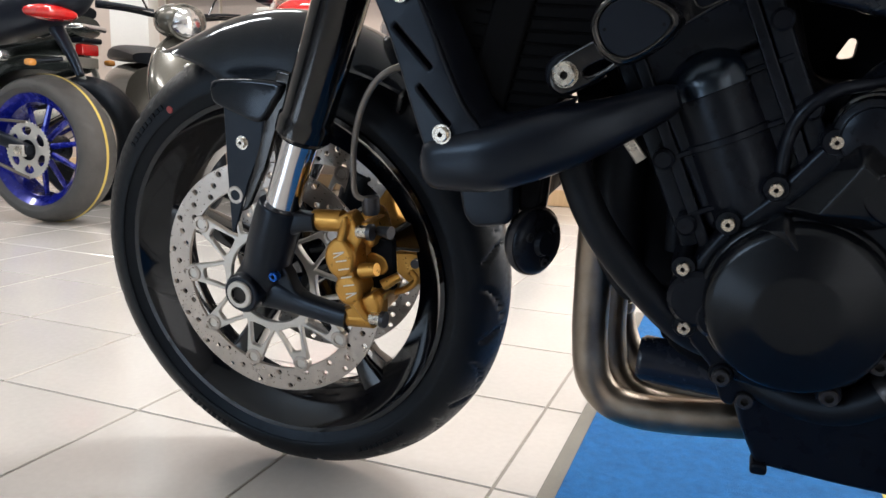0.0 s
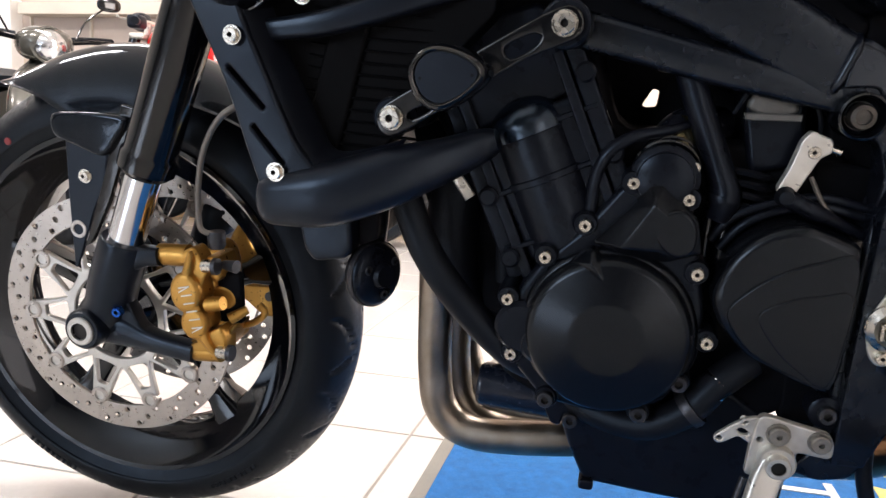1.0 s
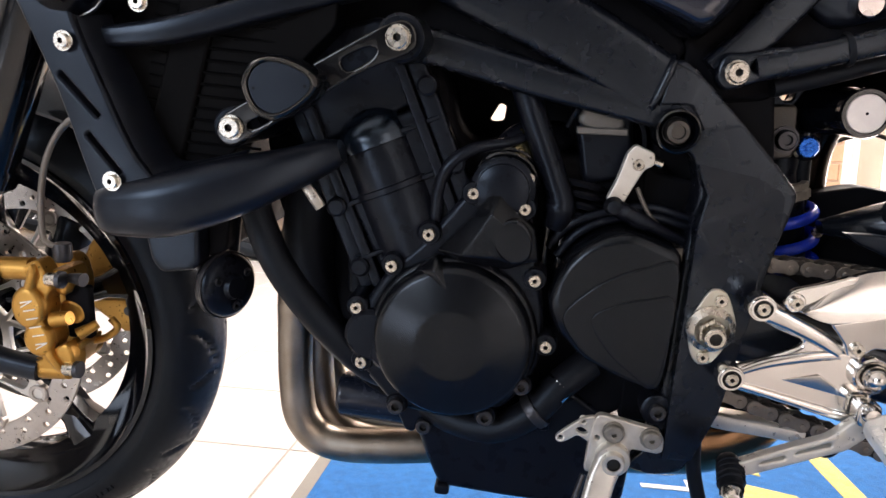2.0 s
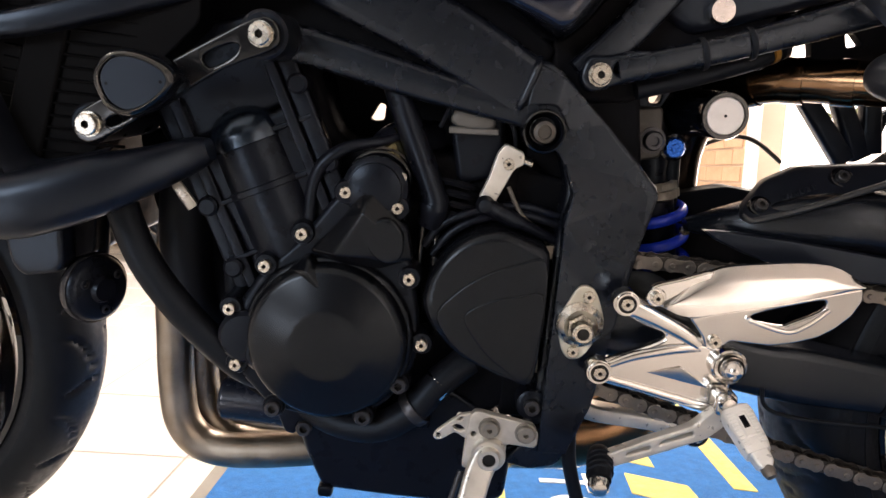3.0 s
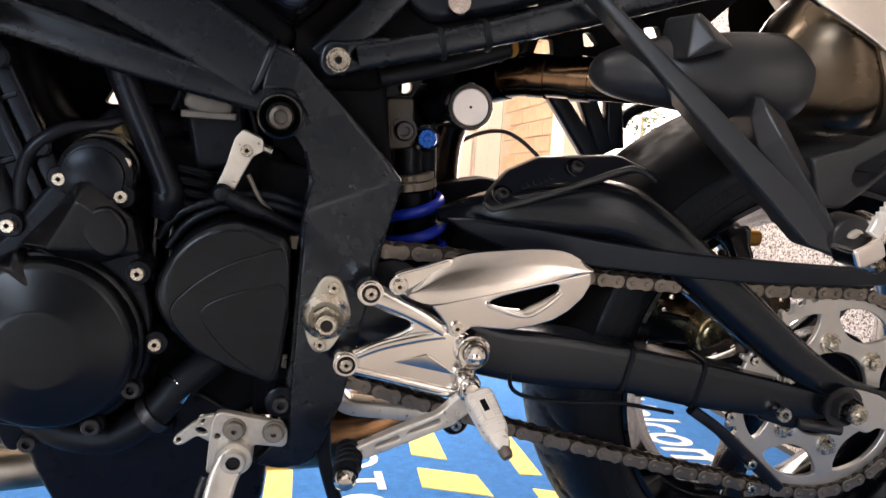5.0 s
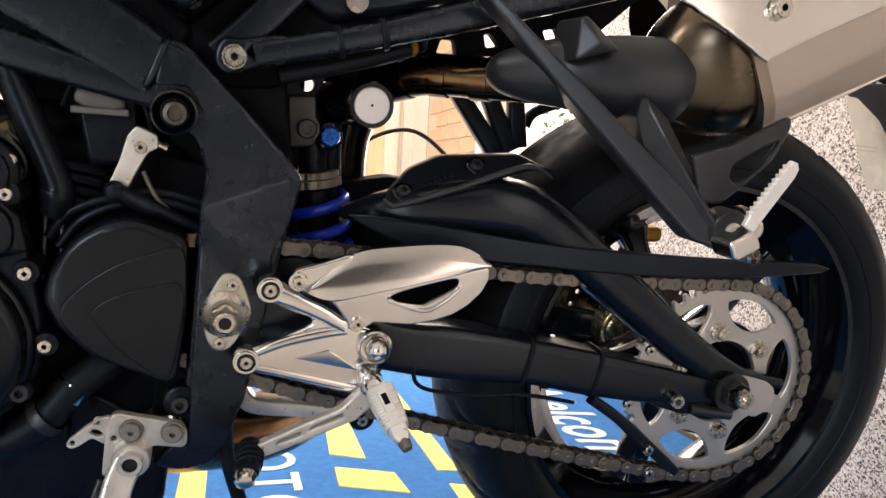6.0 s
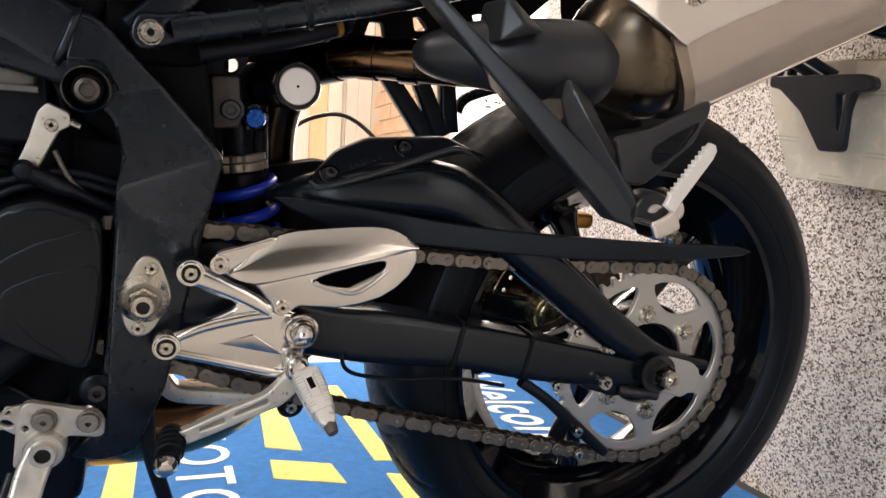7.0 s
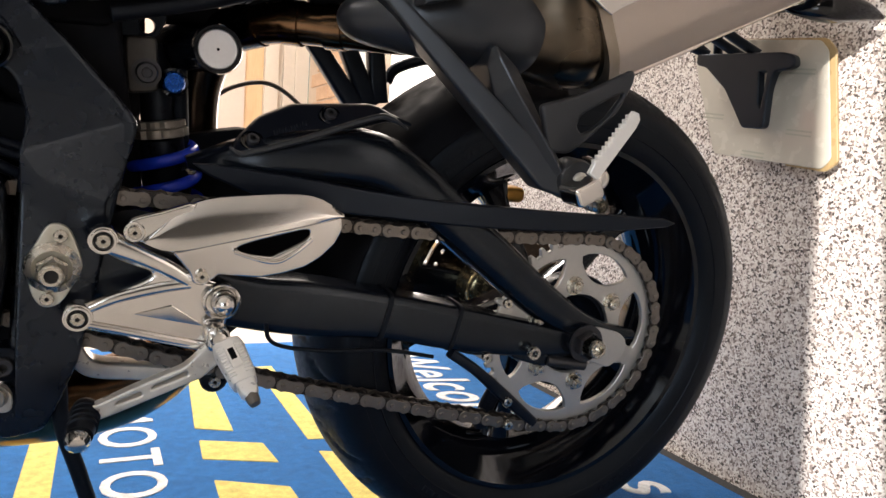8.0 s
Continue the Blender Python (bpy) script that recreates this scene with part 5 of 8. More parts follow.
for dx in (0.0, 0.014):
    bpart("thin_pipe", tube([(0.684 + dx, -0.108, 0.485), (0.682 + dx, -0.108, 0.45), (0.680 + dx, -0.108, 0.42)], 0.0045, 10), GLOSS)
bpart("throttle_body", plate(chamfered([(0.70, 0.60), (0.755, 0.60), (0.76, 0.53), (0.715, 0.52)], 0.01), -0.095, -0.03, bev=0.006), ENGINE)
inj = bpart("sensor_housing", plate(rounded([(0.706, 0.580), (0.712, 0.594), (0.732, 0.598), (0.744, 0.588), (0.746, 0.576), (0.726, 0.572)], 3), -0.108, -0.08, bev=0.004), GREYCAST, "grey cast sensor housing")
part("sensor_lip", block((0.704, -0.112, 0.570), (0.750, -0.10, 0.576), 0.001), GREYCAST, inj)
bpart("cable_loop", tube([(0.696, -0.10, 0.575), (0.712, -0.112, 0.604), (0.735, -0.112, 0.606), (0.762, -0.108, 0.58), (0.768, -0.10, 0.55)], 0.0022, 8), RUBBER)
for k in range(4):
    bpart("bellows", lathe([(0.022, -0.003), (0.025, 0.0), (0.022, 0.003), (0.016, 0.003), (0.016, -0.003)], 20, closed=True), RUBBER, m=Matrix.Translation((0.713, -0.092, 0.520 - 0.010 * k)) @ pose(0, 0, 0, 78, 10, 0))
spc = bpart("sprocket_cover", plate(chamfered([(0.6875, 0.4180), (0.6925, 0.4400), (0.7030, 0.4590), (0.7165, 0.4735), (0.7360, 0.4850), (0.7570, 0.4890), (0.8020, 0.4735), (0.8025, 0.4080), (0.7955, 0.3400), (0.7650, 0.3480), (0.7220, 0.3680), (0.6965, 0.3950)], 0.008), -0.152, -0.09, bev=0.008), COVER, "satin black front sprocket cover")
part("cover_band", plate(rounded([(0.7985, 0.4630), (0.7700, 0.4590), (0.7430, 0.4480), (0.7170, 0.4290), (0.7020, 0.4060), (0.7240, 0.3740), (0.7640, 0.3540), (0.7920, 0.3470), (0.7990, 0.4000)], 4), -0.1545, -0.150, bev=0.003), COVER, spc)
part("cover_panel", plate(rounded([(0.7975, 0.4330), (0.7740, 0.4310), (0.7503, 0.4248), (0.7270, 0.4090), (0.7423, 0.3810), (0.7640, 0.3610), (0.7885, 0.3490), (0.7975, 0.3950)], 4), -0.1562, -0.152, bev=0.0022), COVER, spc)
for k in range(2):
    o = 0.008 * k
    bpart("cable", tube([(0.694 - o, -0.112, 0.455 + o), (0.712 - o, -0.114, 0.478 + o), (0.738, -0.114, 0.492 + o), (0.775, -0.112, 0.498 + o), (0.81, -0.108, 0.49 + o)], 0.0042, 10), ENGINE, "black control cable")
for k in range(9):
    bpart("cover_mark", block((0.7895, -0.1545, 0.440 - 0.0055 * k), (0.7915, -0.1505, 0.4435 - 0.0055 * k), 0.0004), PLASTIC, parent=spc)
# gear shift arm
arm = bpart("shift_arm", plate(chamfered([(0.738, 0.507), (0.749, 0.507), (0.766, 0.541), (0.775, 0.546), (0.774, 0.557), (0.766, 0.560), (0.757, 0.564), (0.750, 0.556), (0.743, 0.532), (0.735, 0.513)], 0.003), -0.122, -0.109, [circle(0.7605, 0.5455, 0.0035, 10)], 0.0015), RAW, "bare aluminium gear shift arm")
bolt(B_S, 0.7605, -0.118, 0.5455, arm)
part("pinch_bolt", tube([(0.766, -0.116, 0.552), (0.782, -0.116, 0.546)], 0.0042, 10, smooth=False), BOLT, arm)
bpart("ball_joint", lathe([(0.0, -0.010), (0.006, -0.008), (0.009, 0.0), (0.006, 0.008), (0.0, 0.010)], 18, (0.741, -0.128, 0.508)), RUBBER)
bpart("shift_rod", tube([(0.741, -0.128, 0.508), (0.765, -0.126, 0.496), (0.780, -0.122, 0.490), (0.82, -0.110, 0.470)], [0.008, 0.008, 0.0055, 0.0045], 14, smooth=False), ENGINE, "black gear shift rod")
bpart("thin_cable", tube([(0.762, -0.115, 0.524), (0.775, -0.118, 0.500), (0.792, -0.116, 0.486), (0.81, -0.11, 0.478)], 0.0022, 8), BRAID)
# cooling pipes, hoses, sump
bpart("coolant_hose", tube([(0.395, -0.118, 0.520), (0.408, -0.125, 0.475), (0.430, -0.128, 0.428), (0.468, -0.126, 0.378), (0.512, -0.120, 0.335), (0.545, -0.110, 0.318)], 0.0155, 18), RUBBER, "thick black coolant hose")
bpart("lower_hose", tube([(0.560, -0.085, 0.290), (0.60, -0.105, 0.275), (0.645, -0.118, 0.275), (0.680, -0.122, 0.296), (0.705, -0.118, 0.325), (0.735, -0.105, 0.348)], 0.0155, 18), RUBBER, "black lower coolant hose")
bpart("hose_pipe", tube([(0.700, -0.1190, 0.319), (0.708, -0.1165, 0.328)], 0.0157, 24, smooth=False), ALU, "bright coolant pipe")
bpart("hose_clamp", lathe([(0.0185, -0.005), (0.0195, 0.0), (0.0185, 0.005), (0.0165, 0.005), (0.0165, -0.005)], 24, closed=True, axis="x"), DARKBOLT, m=pose(0.684, -0.122, 0.300, 0, -42, 0))
bpart("sump", plate(chamfered([(0.545, 0.300), (0.558, 0.262), (0.572, 0.222), (0.588, 0.186), (0.660, 0.180), (0.740, 0.176), (0.782, 0.184), (0.790, 0.262), (0.72, 0.31)], 0.010), -0.090, 0.110, bev=0.008), ENGINE, "black oil sump")
bpart("sump_flange", plate(chamfered([(0.540, 0.285), (0.552, 0.256), (0.562, 0.254), (0.566, 0.270), (0.70, 0.268), (0.70, 0.282), (0.57, 0.30)], 0.004), -0.104, -0.07, bev=0.003), ENGINE)
bolt(B_D, 0.572, -0.104, 0.264)
bpart("drain_lug", block((0.584, -0.094, 0.178), (0.600, -0.07, 0.190), 0.003), ENGINE)
bpart("oil_filter", lathe([(0.0, -0.055), (0.019, -0.055), (0.0225, -0.050), (0.0225, 0.03)], 32, axis="x"), pbr("filter_blue", (0.012, 0.016, 0.028), 0.25, 0.1, 0.2, 60.0, 0.08), "dark blue oil filter", m=pose(0.526, -0.03, 0.253, 0, 4, 0) @ Matrix.Scale(1.12, 4))
bpart("clip", beam([(0.4440, -0.100, 0.5100, 0.0040, 0.003), (0.4500, -0.103, 0.5040, 0.0055, 0.003), (0.4630, -0.102, 0.4858, 0.0060, 0.003)], 3), RAW, "bare metal hose clip")
bpart("hose_band", lathe([(0.011, -0.004), (0.0115, 0.0), (0.011, 0.004), (0.009, 0.004), (0.009, -0.004)], 18, (0.497, -0.092, 0.462), closed=True, axis="z"), COPPER)
bpart("small_hose", tube([(0.497, -0.088, 0.40), (0.497, -0.09, 0.45), (0.495, -0.088, 0.49)], 0.0095, 12), RUBBER)

# -- exhaust --
HEADERS = (((0.440, -0.045, 0.520), (0.425, -0.040, 0.46), (0.414, -0.030, 0.40), (0.410, -0.022, 0.33), (0.4095, -0.02, 0.262), (0.417, -0.02, 0.216), (0.446, -0.02, 0.190), (0.510, -0.02, 0.188), (0.64, -0.01, 0.200)),
           ((0.452, 0.045, 0.520), (0.440, 0.045, 0.44), (0.428, 0.045, 0.36), (0.4270, 0.045, 0.300), (0.4315, 0.045, 0.262), (0.4430, 0.045, 0.229), (0.4600, 0.045, 0.204), (0.4880, 0.045, 0.1905), (0.549, 0.045, 0.1880), (0.65, 0.03, 0.200)),
           ((0.455, 0.010, 0.520), (0.440, 0.012, 0.44), (0.428, 0.016, 0.36), (0.4235, 0.018, 0.290), (0.4250, 0.020, 0.245), (0.4310, 0.020, 0.212), (0.4480, 0.020, 0.188), (0.4800, 0.020, 0.176), (0.545, 0.015, 0.176), (0.65, 0.02, 0.195)))
for way in HEADERS:
    bpart("header_pipe", tube(way, 0.0200, 28, 8), HEADER, "heat-stained steel exhaust header pipe")
bpart("header_sleeve", tube([(0.445, -0.050, 0.530), (0.434, -0.045, 0.44), (0.440, -0.040, 0.375), (0.458, -0.030, 0.335)], [0.030, 0.027, 0.024, 0.018], 22), RUBBER, "black upper hose")
bpart("header_clamp", lathe([(0.0212, -0.006), (0.0220, 0.0), (0.0212, 0.006), (0.018, 0.006), (0.018, -0.006)], 24, (0.4285, 0.045, 0.288), closed=True, axis="z"), RAW)
bpart("collector", tube([(0.62, 0.01, 0.203), (0.70, 0.012, 0.215), (0.80, 0.015, 0.212), (0.88, 0.020, 0.217), (0.935, 0.030, 0.238), (0.968, 0.045, 0.270)], [0.036, 0.042, 0.042, 0.041, 0.037, 0.032], 28), COPPER, "brown heat-tinted exhaust collector")
bpart("link_pipe", tube([(0.968, 0.045, 0.270), (0.980, 0.058, 0.35), (0.972, 0.065, 0.43), (0.966, 0.065, 0.50), (0.966, 0.060, 0.56), (0.985, 0.035, 0.612), (1.02, 0.0, 0.630)], [0.032, 0.027, 0.0235, 0.0255, 0.027, 0.025, 0.024], 24), DARKPIPE, "dark exhaust link pipe")
bpart("mid_pipe", tube([(0.985, 0.03, 0.616), (1.02, 0.0, 0.629), (1.052, -0.022, 0.634), (1.10, -0.055, 0.634), (1.15, -0.085, 0.635)], 0.0215, 22), COPPER, "bronze heat-tinted exhaust mid pipe")
for x, y, z in ((1.050, -0.021, 0.634), (1.088, -0.047, 0.634)):
    bpart("pipe_clamp", tube([(x - 0.008, y + 0.005, z), (x + 0.008, y - 0.006, z)], [0.0235, 0.0235], 24, smooth=False), COPPER)


def bar_loft(secs, outline, parent, name, material, label=""):
    """A hull through (centre, up axis, side axis) sections that all have the same flat outline."""
    bm = bmesh.new()
    rings = []
    for c, up, side in secs:
        rings.append([bm.verts.new(Vector(c) + Vector(up) * v + Vector(side) * u) for u, v in outline])
    k = len(outline)
    for a, b in zip(rings, rings[1:]):
        for i in range(k):
            bm.faces.new((a[i - 1], a[i], b[i], b[i - 1]))
    bm.faces.new(rings[0][::-1])
    bm.faces.new(rings[-1])
    return part(name, bm, material, parent, label, angle=25)


# silencer with its front cone and heat shield
d26, n26 = Vector((0.893, 0.02, 0.450)), Vector((-0.450, 0, 0.893))
OCT = chamfered([(-0.060, -0.040), (-0.046, -0.070), (0.046, -0.070), (0.060, -0.040), (0.060, 0.040), (0.046, 0.070), (-0.046, 0.070), (-0.060, 0.040)], 0.010)
S0 = Vector((1.284, -0.166, 0.667))
sil = bar_loft([(S0 + d26 * t, n26 * s, Vector((0, s, 0))) for t, s in ((0.0, 1.0), (0.004, 1.015), (0.24, 1.06), (0.51, 1.06), (0.52, 1.0))], OCT, bike, "silencer", STAIN, "brushed stainless steel silencer")
OVAL = [Vector((math.copysign(abs(math.cos(a)) ** 0.75, math.cos(a)) * 0.060, math.copysign(abs(math.sin(a)) ** 0.75, math.sin(a)) * 0.070)) for a in (2 * math.pi * k / 40 for k in range(40))]
bar_loft([(S0 + d26 * t + off, n26 * s, Vector((0, s, 0))) for t, s, off in ((0.012, 0.97, Vector()), (-0.004, 0.97, Vector()), (-0.013, 0.960, Vector()), (-0.025, 0.915, Vector()), (-0.037, 0.83, Vector((0, 0.002, 0))), (-0.049, 0.71, Vector((0, 0.004, 0.000))), (-0.060, 0.56, Vector((0, 0.006, 0.000))), (-0.070, 0.42, Vector((0, 0.006, 0.000))), (-0.085, 0.34, Vector((0, 0.004, -0.002))))], OVAL, sil, "front_cone", CONE, "heat-tinted steel silencer cone")
part("upper_panel", plate(rounded([(1.2080, 0.7200), (1.2150, 0.7080), (1.2350, 0.6975), (1.2620, 0.6830), (1.2870, 0.6690), (1.2960, 0.6735), (1.3444, 0.7000), (1.50, 0.7760), (1.58, 0.815), (1.52, 0.86), (1.30, 0.775)], 3), -0.2350, -0.2270, bev=0.002, warp=lambda x, z: 0.20 * max(0.0, z - 0.690 - 0.5 * (x - 1.30)) - 0.02 * (x - 1.3)), ALU, sil, "polished upper silencer panel")
bar_loft([(S0 + d26 * t, n26 * s, Vector((0, s, 0))) for t, s in ((-0.002, 1.02), (0.010, 1.03))], OCT, sil, "weld_band", HEADER)
bolt(B_L, 1.296, -0.2285, 0.716, sil)
part("rear_can", lathe([(0.058, 0.0), (0.062, 0.01), (0.062, 0.44), (0.05, 0.46), (0.0, 0.46)], 28, axis="x"), STAIN, sil, "", Matrix.Translation((1.40, 0.150, 0.725)) @ pose(0, 0, 0, 0, -26, 0))
shield = bpart("heat_shield", tube([(1.074, -0.114, 0.640), (1.079, -0.120, 0.640), (1.095, -0.132, 0.641), (1.130, -0.152, 0.644), (1.175, -0.164, 0.645), (1.206, -0.168, 0.645), (1.226, -0.170, 0.645), (1.230, -0.170, 0.645)], [0.010, 0.018, 0.025, 0.0325, 0.0375, 0.0400, 0.0405, 0.038], 36, 6), HANGER, "black moulded exhaust heat shield")
part("fin", shell([(1.1205, -0.200, 0.6890), (1.1260, -0.200, 0.6920), (1.1580, -0.206, 0.6660), (1.1170, -0.204, 0.6530), (1.1360, -0.212, 0.6700)], [(0, 4, 1), (1, 4, 2), (2, 4, 3), (3, 4, 0)], -0.150, 0.002), HANGER, shield)
SPLAY = lambda x, z: -0.44 * (x - 1.04)
hang = bpart("footrest_hanger", plate(chamfered([(1.0430, 0.7045), (1.0575, 0.7035), (1.1200, 0.6472), (1.1860, 0.5866), (1.2497, 0.5290), (1.2590, 0.5150), (1.2558, 0.5006), (1.2365, 0.5051), (1.1878, 0.5552), (1.1199, 0.6240)], 0.003), -0.154, -0.126, bev=0.0035, warp=SPLAY), HANGER, "satin black passenger footrest hanger")
part("second_arm", shell([(x, y - 0.44 * (x - 1.04), z) for x, y, z in ((1.1818, -0.146, 0.6103), (1.1835, -0.146, 0.6264), (1.1878, -0.146, 0.6290), (1.2084, -0.143, 0.6115), (1.2261, -0.143, 0.5815), (1.2505, -0.143, 0.5382), (1.2620, -0.143, 0.5218), (1.2480, -0.152, 0.5140), (1.2167, -0.150, 0.5482), (1.1900, -0.148, 0.5833), (1.1885, -0.152, 0.6200), (1.2010, -0.158, 0.5960), (1.2520, -0.158, 0.5220))],
                         [(0, 10, 2, 1), (2, 10, 3), (10, 11, 4, 3), (0, 9, 11, 10), (9, 8, 11), (8, 7, 12, 11), (11, 12, 5, 4), (12, 6, 5), (7, 6, 12)], -0.170, 0.0018), HANGER, hang, angle=20)
part("pivot_ear", lathe([(0.0, -0.012), (0.018, -0.012), (0.020, -0.009), (0.020, 0.010), (0.0, 0.010)], 28, (1.268, -0.240, 0.517)), HANGER, hang)
part("pivot_pin", lathe([(0.008, 0.0), (0.008, -0.0025), (0.006, -0.0035), (0.0, -0.0035)], 20, (1.2690, -0.2515, 0.5175)), RAW, hang)
part("heel_guard", plate(chamfered([(1.2253, 0.5815), (1.2653, 0.5941), (1.3105, 0.6183), (1.3191, 0.6232), (1.3241, 0.6210), (1.3238, 0.6106), (1.3115, 0.5834), (1.2847, 0.5580), (1.2625, 0.5400), (1.2400, 0.5400)], 0.005), -0.239, -0.231, [chamfered([(1.2668, 0.5650), (1.2689, 0.5753), (1.2771, 0.5810), (1.3110, 0.6007), (1.3145, 0.5994), (1.2999, 0.5774), (1.2837, 0.5632), (1.2740, 0.5590)], 0.003)], 0.003), HANGER, hang, "black heel guard with a slot")
PEG_WHITE = pbr("bare_peg_aluminium", (0.86, 0.85, 0.82), 0.34, 0.3, 0.06, 120.0, 0.06)
TEETH = [Vector((1.2640, 0.5365)).lerp(Vector((1.2960, 0.5830)), k / 22) + Vector((-0.0011, 0.0008)) * (1 if k % 2 else -1) for k in range(23)]
peg2 = bpart("passenger_footrest", plate([(1.2615, 0.5270)] + TEETH + [(1.2995, 0.5855), (1.3055, 0.5840), (1.3078, 0.5785), (1.3052, 0.5712), (1.2783, 0.5312), (1.2721, 0.5215)], -0.276, -0.270, bev=0.0010), PEG_WHITE, "bare aluminium folding passenger footrest with a serrated edge")
part("peg_root", block((1.2500, -0.279, 0.5005), (1.2785, -0.248, 0.5190), 0.003), ALU, peg2, "", Matrix.Translation((1.2645, 0, 0.5095)) @ pose(0, 0, 0, 0, -27, 0) @ Matrix.Translation((-1.2645, 0, -0.5095)))
part("peg_spring", lathe([(0.006, -0.014), (0.0075, -0.010), (0.006, -0.006), (0.0075, -0.002), (0.006, 0.002), (0.0075, 0.006), (0.006, 0.012)], 14, (1.290, -0.250, 0.496)), BOLT, peg2)
part("peg_boss", lathe([(0.0, -0.020), (0.010, -0.016), (0.017, -0.004), (0.019, 0.008)], 24, (1.292, -0.236, 0.520)), ALU, peg2)

# -- swing arm --
swing = bpart("swing_arm", beam([(0.845, -0.095, 0.402, 0.034, 0.024), (0.92, -0.100, 0.385, 0.032, 0.024), (1.00, -0.104, 0.3635, 0.0275, 0.024), (1.065, -0.106, 0.3555, 0.0295, 0.024), (1.145, -0.108, 0.3465, 0.0255, 0.023), (1.225, -0.110, 0.331, 0.0255, 0.022), (1.32, -0.113, 0.3150, 0.0215, 0.020), (1.385, -0.116, 0.307, 0.0150, 0.016)], 5, 24), SWING, "satin black double-sided swing arm")
part("brace", beam([(0.945, -0.062, 0.4880, 0.006, 0.010), (0.970, -0.078, 0.4930, 0.0140, 0.020), (1.000, -0.088, 0.4990, 0.0205, 0.027), (1.040, -0.094, 0.5050, 0.0260, 0.031), (1.085, -0.098, 0.5085, 0.0292, 0.034), (1.125, -0.100, 0.5045, 0.0300, 0.034), (1.160, -0.101, 0.4880, 0.0290, 0.032), (1.2100, -0.104, 0.4530, 0.0268, 0.029), (1.2750, -0.109, 0.4050, 0.0248, 0.025), (1.3350, -0.114, 0.3610, 0.0225, 0.021), (1.380, -0.118, 0.3360, 0.0185, 0.017), (1.425, -0.121, 0.3225, 0.0110, 0.013), (1.470, -0.124, 0.3170, 0.006, 0.011)], 2.7, 36), SWING, swing, "curved satin black upper brace")
part("far_arm", beam([(0.845, 0.10, 0.402, 0.034, 0.024), (1.065, 0.106, 0.3555, 0.0295, 0.024), (1.225, 0.110, 0.331, 0.0255, 0.022), (1.41, 0.116, 0.307, 0.018, 0.016)], 5), SWING, swing)
part("cross_member", tube([(0.90, -0.09, 0.405), (0.90, 0.09, 0.405)], 0.04, 20, smooth=False), SWING, swing)
part("axle_block", plate(chamfered([(1.378, 0.300), (1.384, 0.328), (1.410, 0.331), (1.446, 0.322), (1.458, 0.312), (1.456, 0.290), (1.436, 0.278), (1.412, 0.286), (1.390, 0.292)], 0.006), -0.137, -0.131, bev=0.0015), SILVER, swing, "pale chain adjuster plate")
part("arm_end", plate(chamfered([(1.300, 0.294), (1.31, 0.330), (1.350, 0.326), (1.376, 0.312), (1.378, 0.286), (1.345, 0.281)], 0.006), -0.131, -0.095, bev=0.004), SWING, swing)
part("axle_nut", lathe([(0.0178, 0.006), (0.0178, -0.009), (0.0155, -0.012)], 6, (1.393, -0.143, 0.313)), DARKBOLT, swing)
part("axle_washer", lathe([(0.0225, 0.0), (0.0225, -0.003), (0.014, -0.003)], 28, (1.393, -0.141, 0.313)), DARKBOLT, swing)
part("adjuster_rod", tube([(1.350, -0.130, 0.289), (1.400, -0.136, 0.2835)], [0.0060, 0.0070], 12, smooth=False), DARKBOLT, swing)
part("axle_end", lathe([(0.0108, 0.0), (0.0108, -0.018), (0.0095, -0.0200), (0.0062, -0.0200), (0.006, -0.010), (0.0, -0.010)], 24, (1.395, -0.146, 0.3126)), BOLT, swing, "threaded steel axle end")
part("adjuster_nut", lathe([(0.0075, 0.0), (0.0075, -0.006), (0.004, -0.006), (0.0038, 0.0)], 12, (1.322, -0.140, 0.3045)), BOLT, swing)
part("adjuster_bolt", tube([(1.352, -0.118, 0.312), (1.366, -0.118, 0.311)], 0.006, 10, smooth=False), BOLT, swing)
part("torque_screw", B_S, None, swing, "", pose(1.286, -0.128, 0.360))
for x in (1.142, 1.225):
    part("cable_band", beam([(x - 0.002, -0.109, 0.3465 - (x - 1.145) * 0.18, 0.0272, 0.0245), (x + 0.002, -0.109, 0.3457 - (x - 1.145) * 0.18, 0.0272, 0.0245)], 5, smooth=False), RUBBER, swing)
part("brake_line", tube([(1.018, -0.128, 0.345), (1.022, -0.128, 0.328), (1.040, -0.126, 0.318), (1.085, -0.126, 0.312), (1.145, -0.126, 0.310), (1.205, -0.122, 0.298)], 0.0022, 8), RUBBER, swing, "thin black cable")
cg = bpart("chain_guard", plate(rounded([(0.945, 0.494), (1.00, 0.492), (1.06, 0.486), (1.14, 0.477), (1.24, 0.4715), (1.36, 0.468), (1.478, 0.4660), (1.480, 0.456), (1.36, 0.4475), (1.24, 0.447), (1.15, 0.452), (1.05, 0.459), (0.985, 0.474)], 2), -0.146, -0.136, bev=0.0025, warp=lambda x, z: 0.05 * max(0.0, (1.35 - x)) + 0.03 * max(0, 1.1 - x)), PLASTIC, "matt black plastic chain guard")
part("lower_guard", beam([(1.228, -0.118, 0.300, 0.006, 0.006), (1.265, -0.118, 0.276, 0.0065, 0.008), (1.305, -0.118, 0.243, 0.0075, 0.008), (1.352, -0.118, 0.205, 0.006, 0.006)], 4), PLASTIC, cg, "lower chain guard finger")
part("guard_strut", beam([(1.300, -0.11, 0.252, 0.009, 0.006), (1.296, -0.10, 0.225, 0.010, 0.006), (1.296, -0.09, 0.190, 0.008, 0.006)], 4), PLASTIC, cg)
part("guard_screw", B_S, None, cg, "", pose(1.268, -0.128, 0.297))
part("guard_screw", B_S, None, cg, "", pose(1.304, -0.128, 0.240))
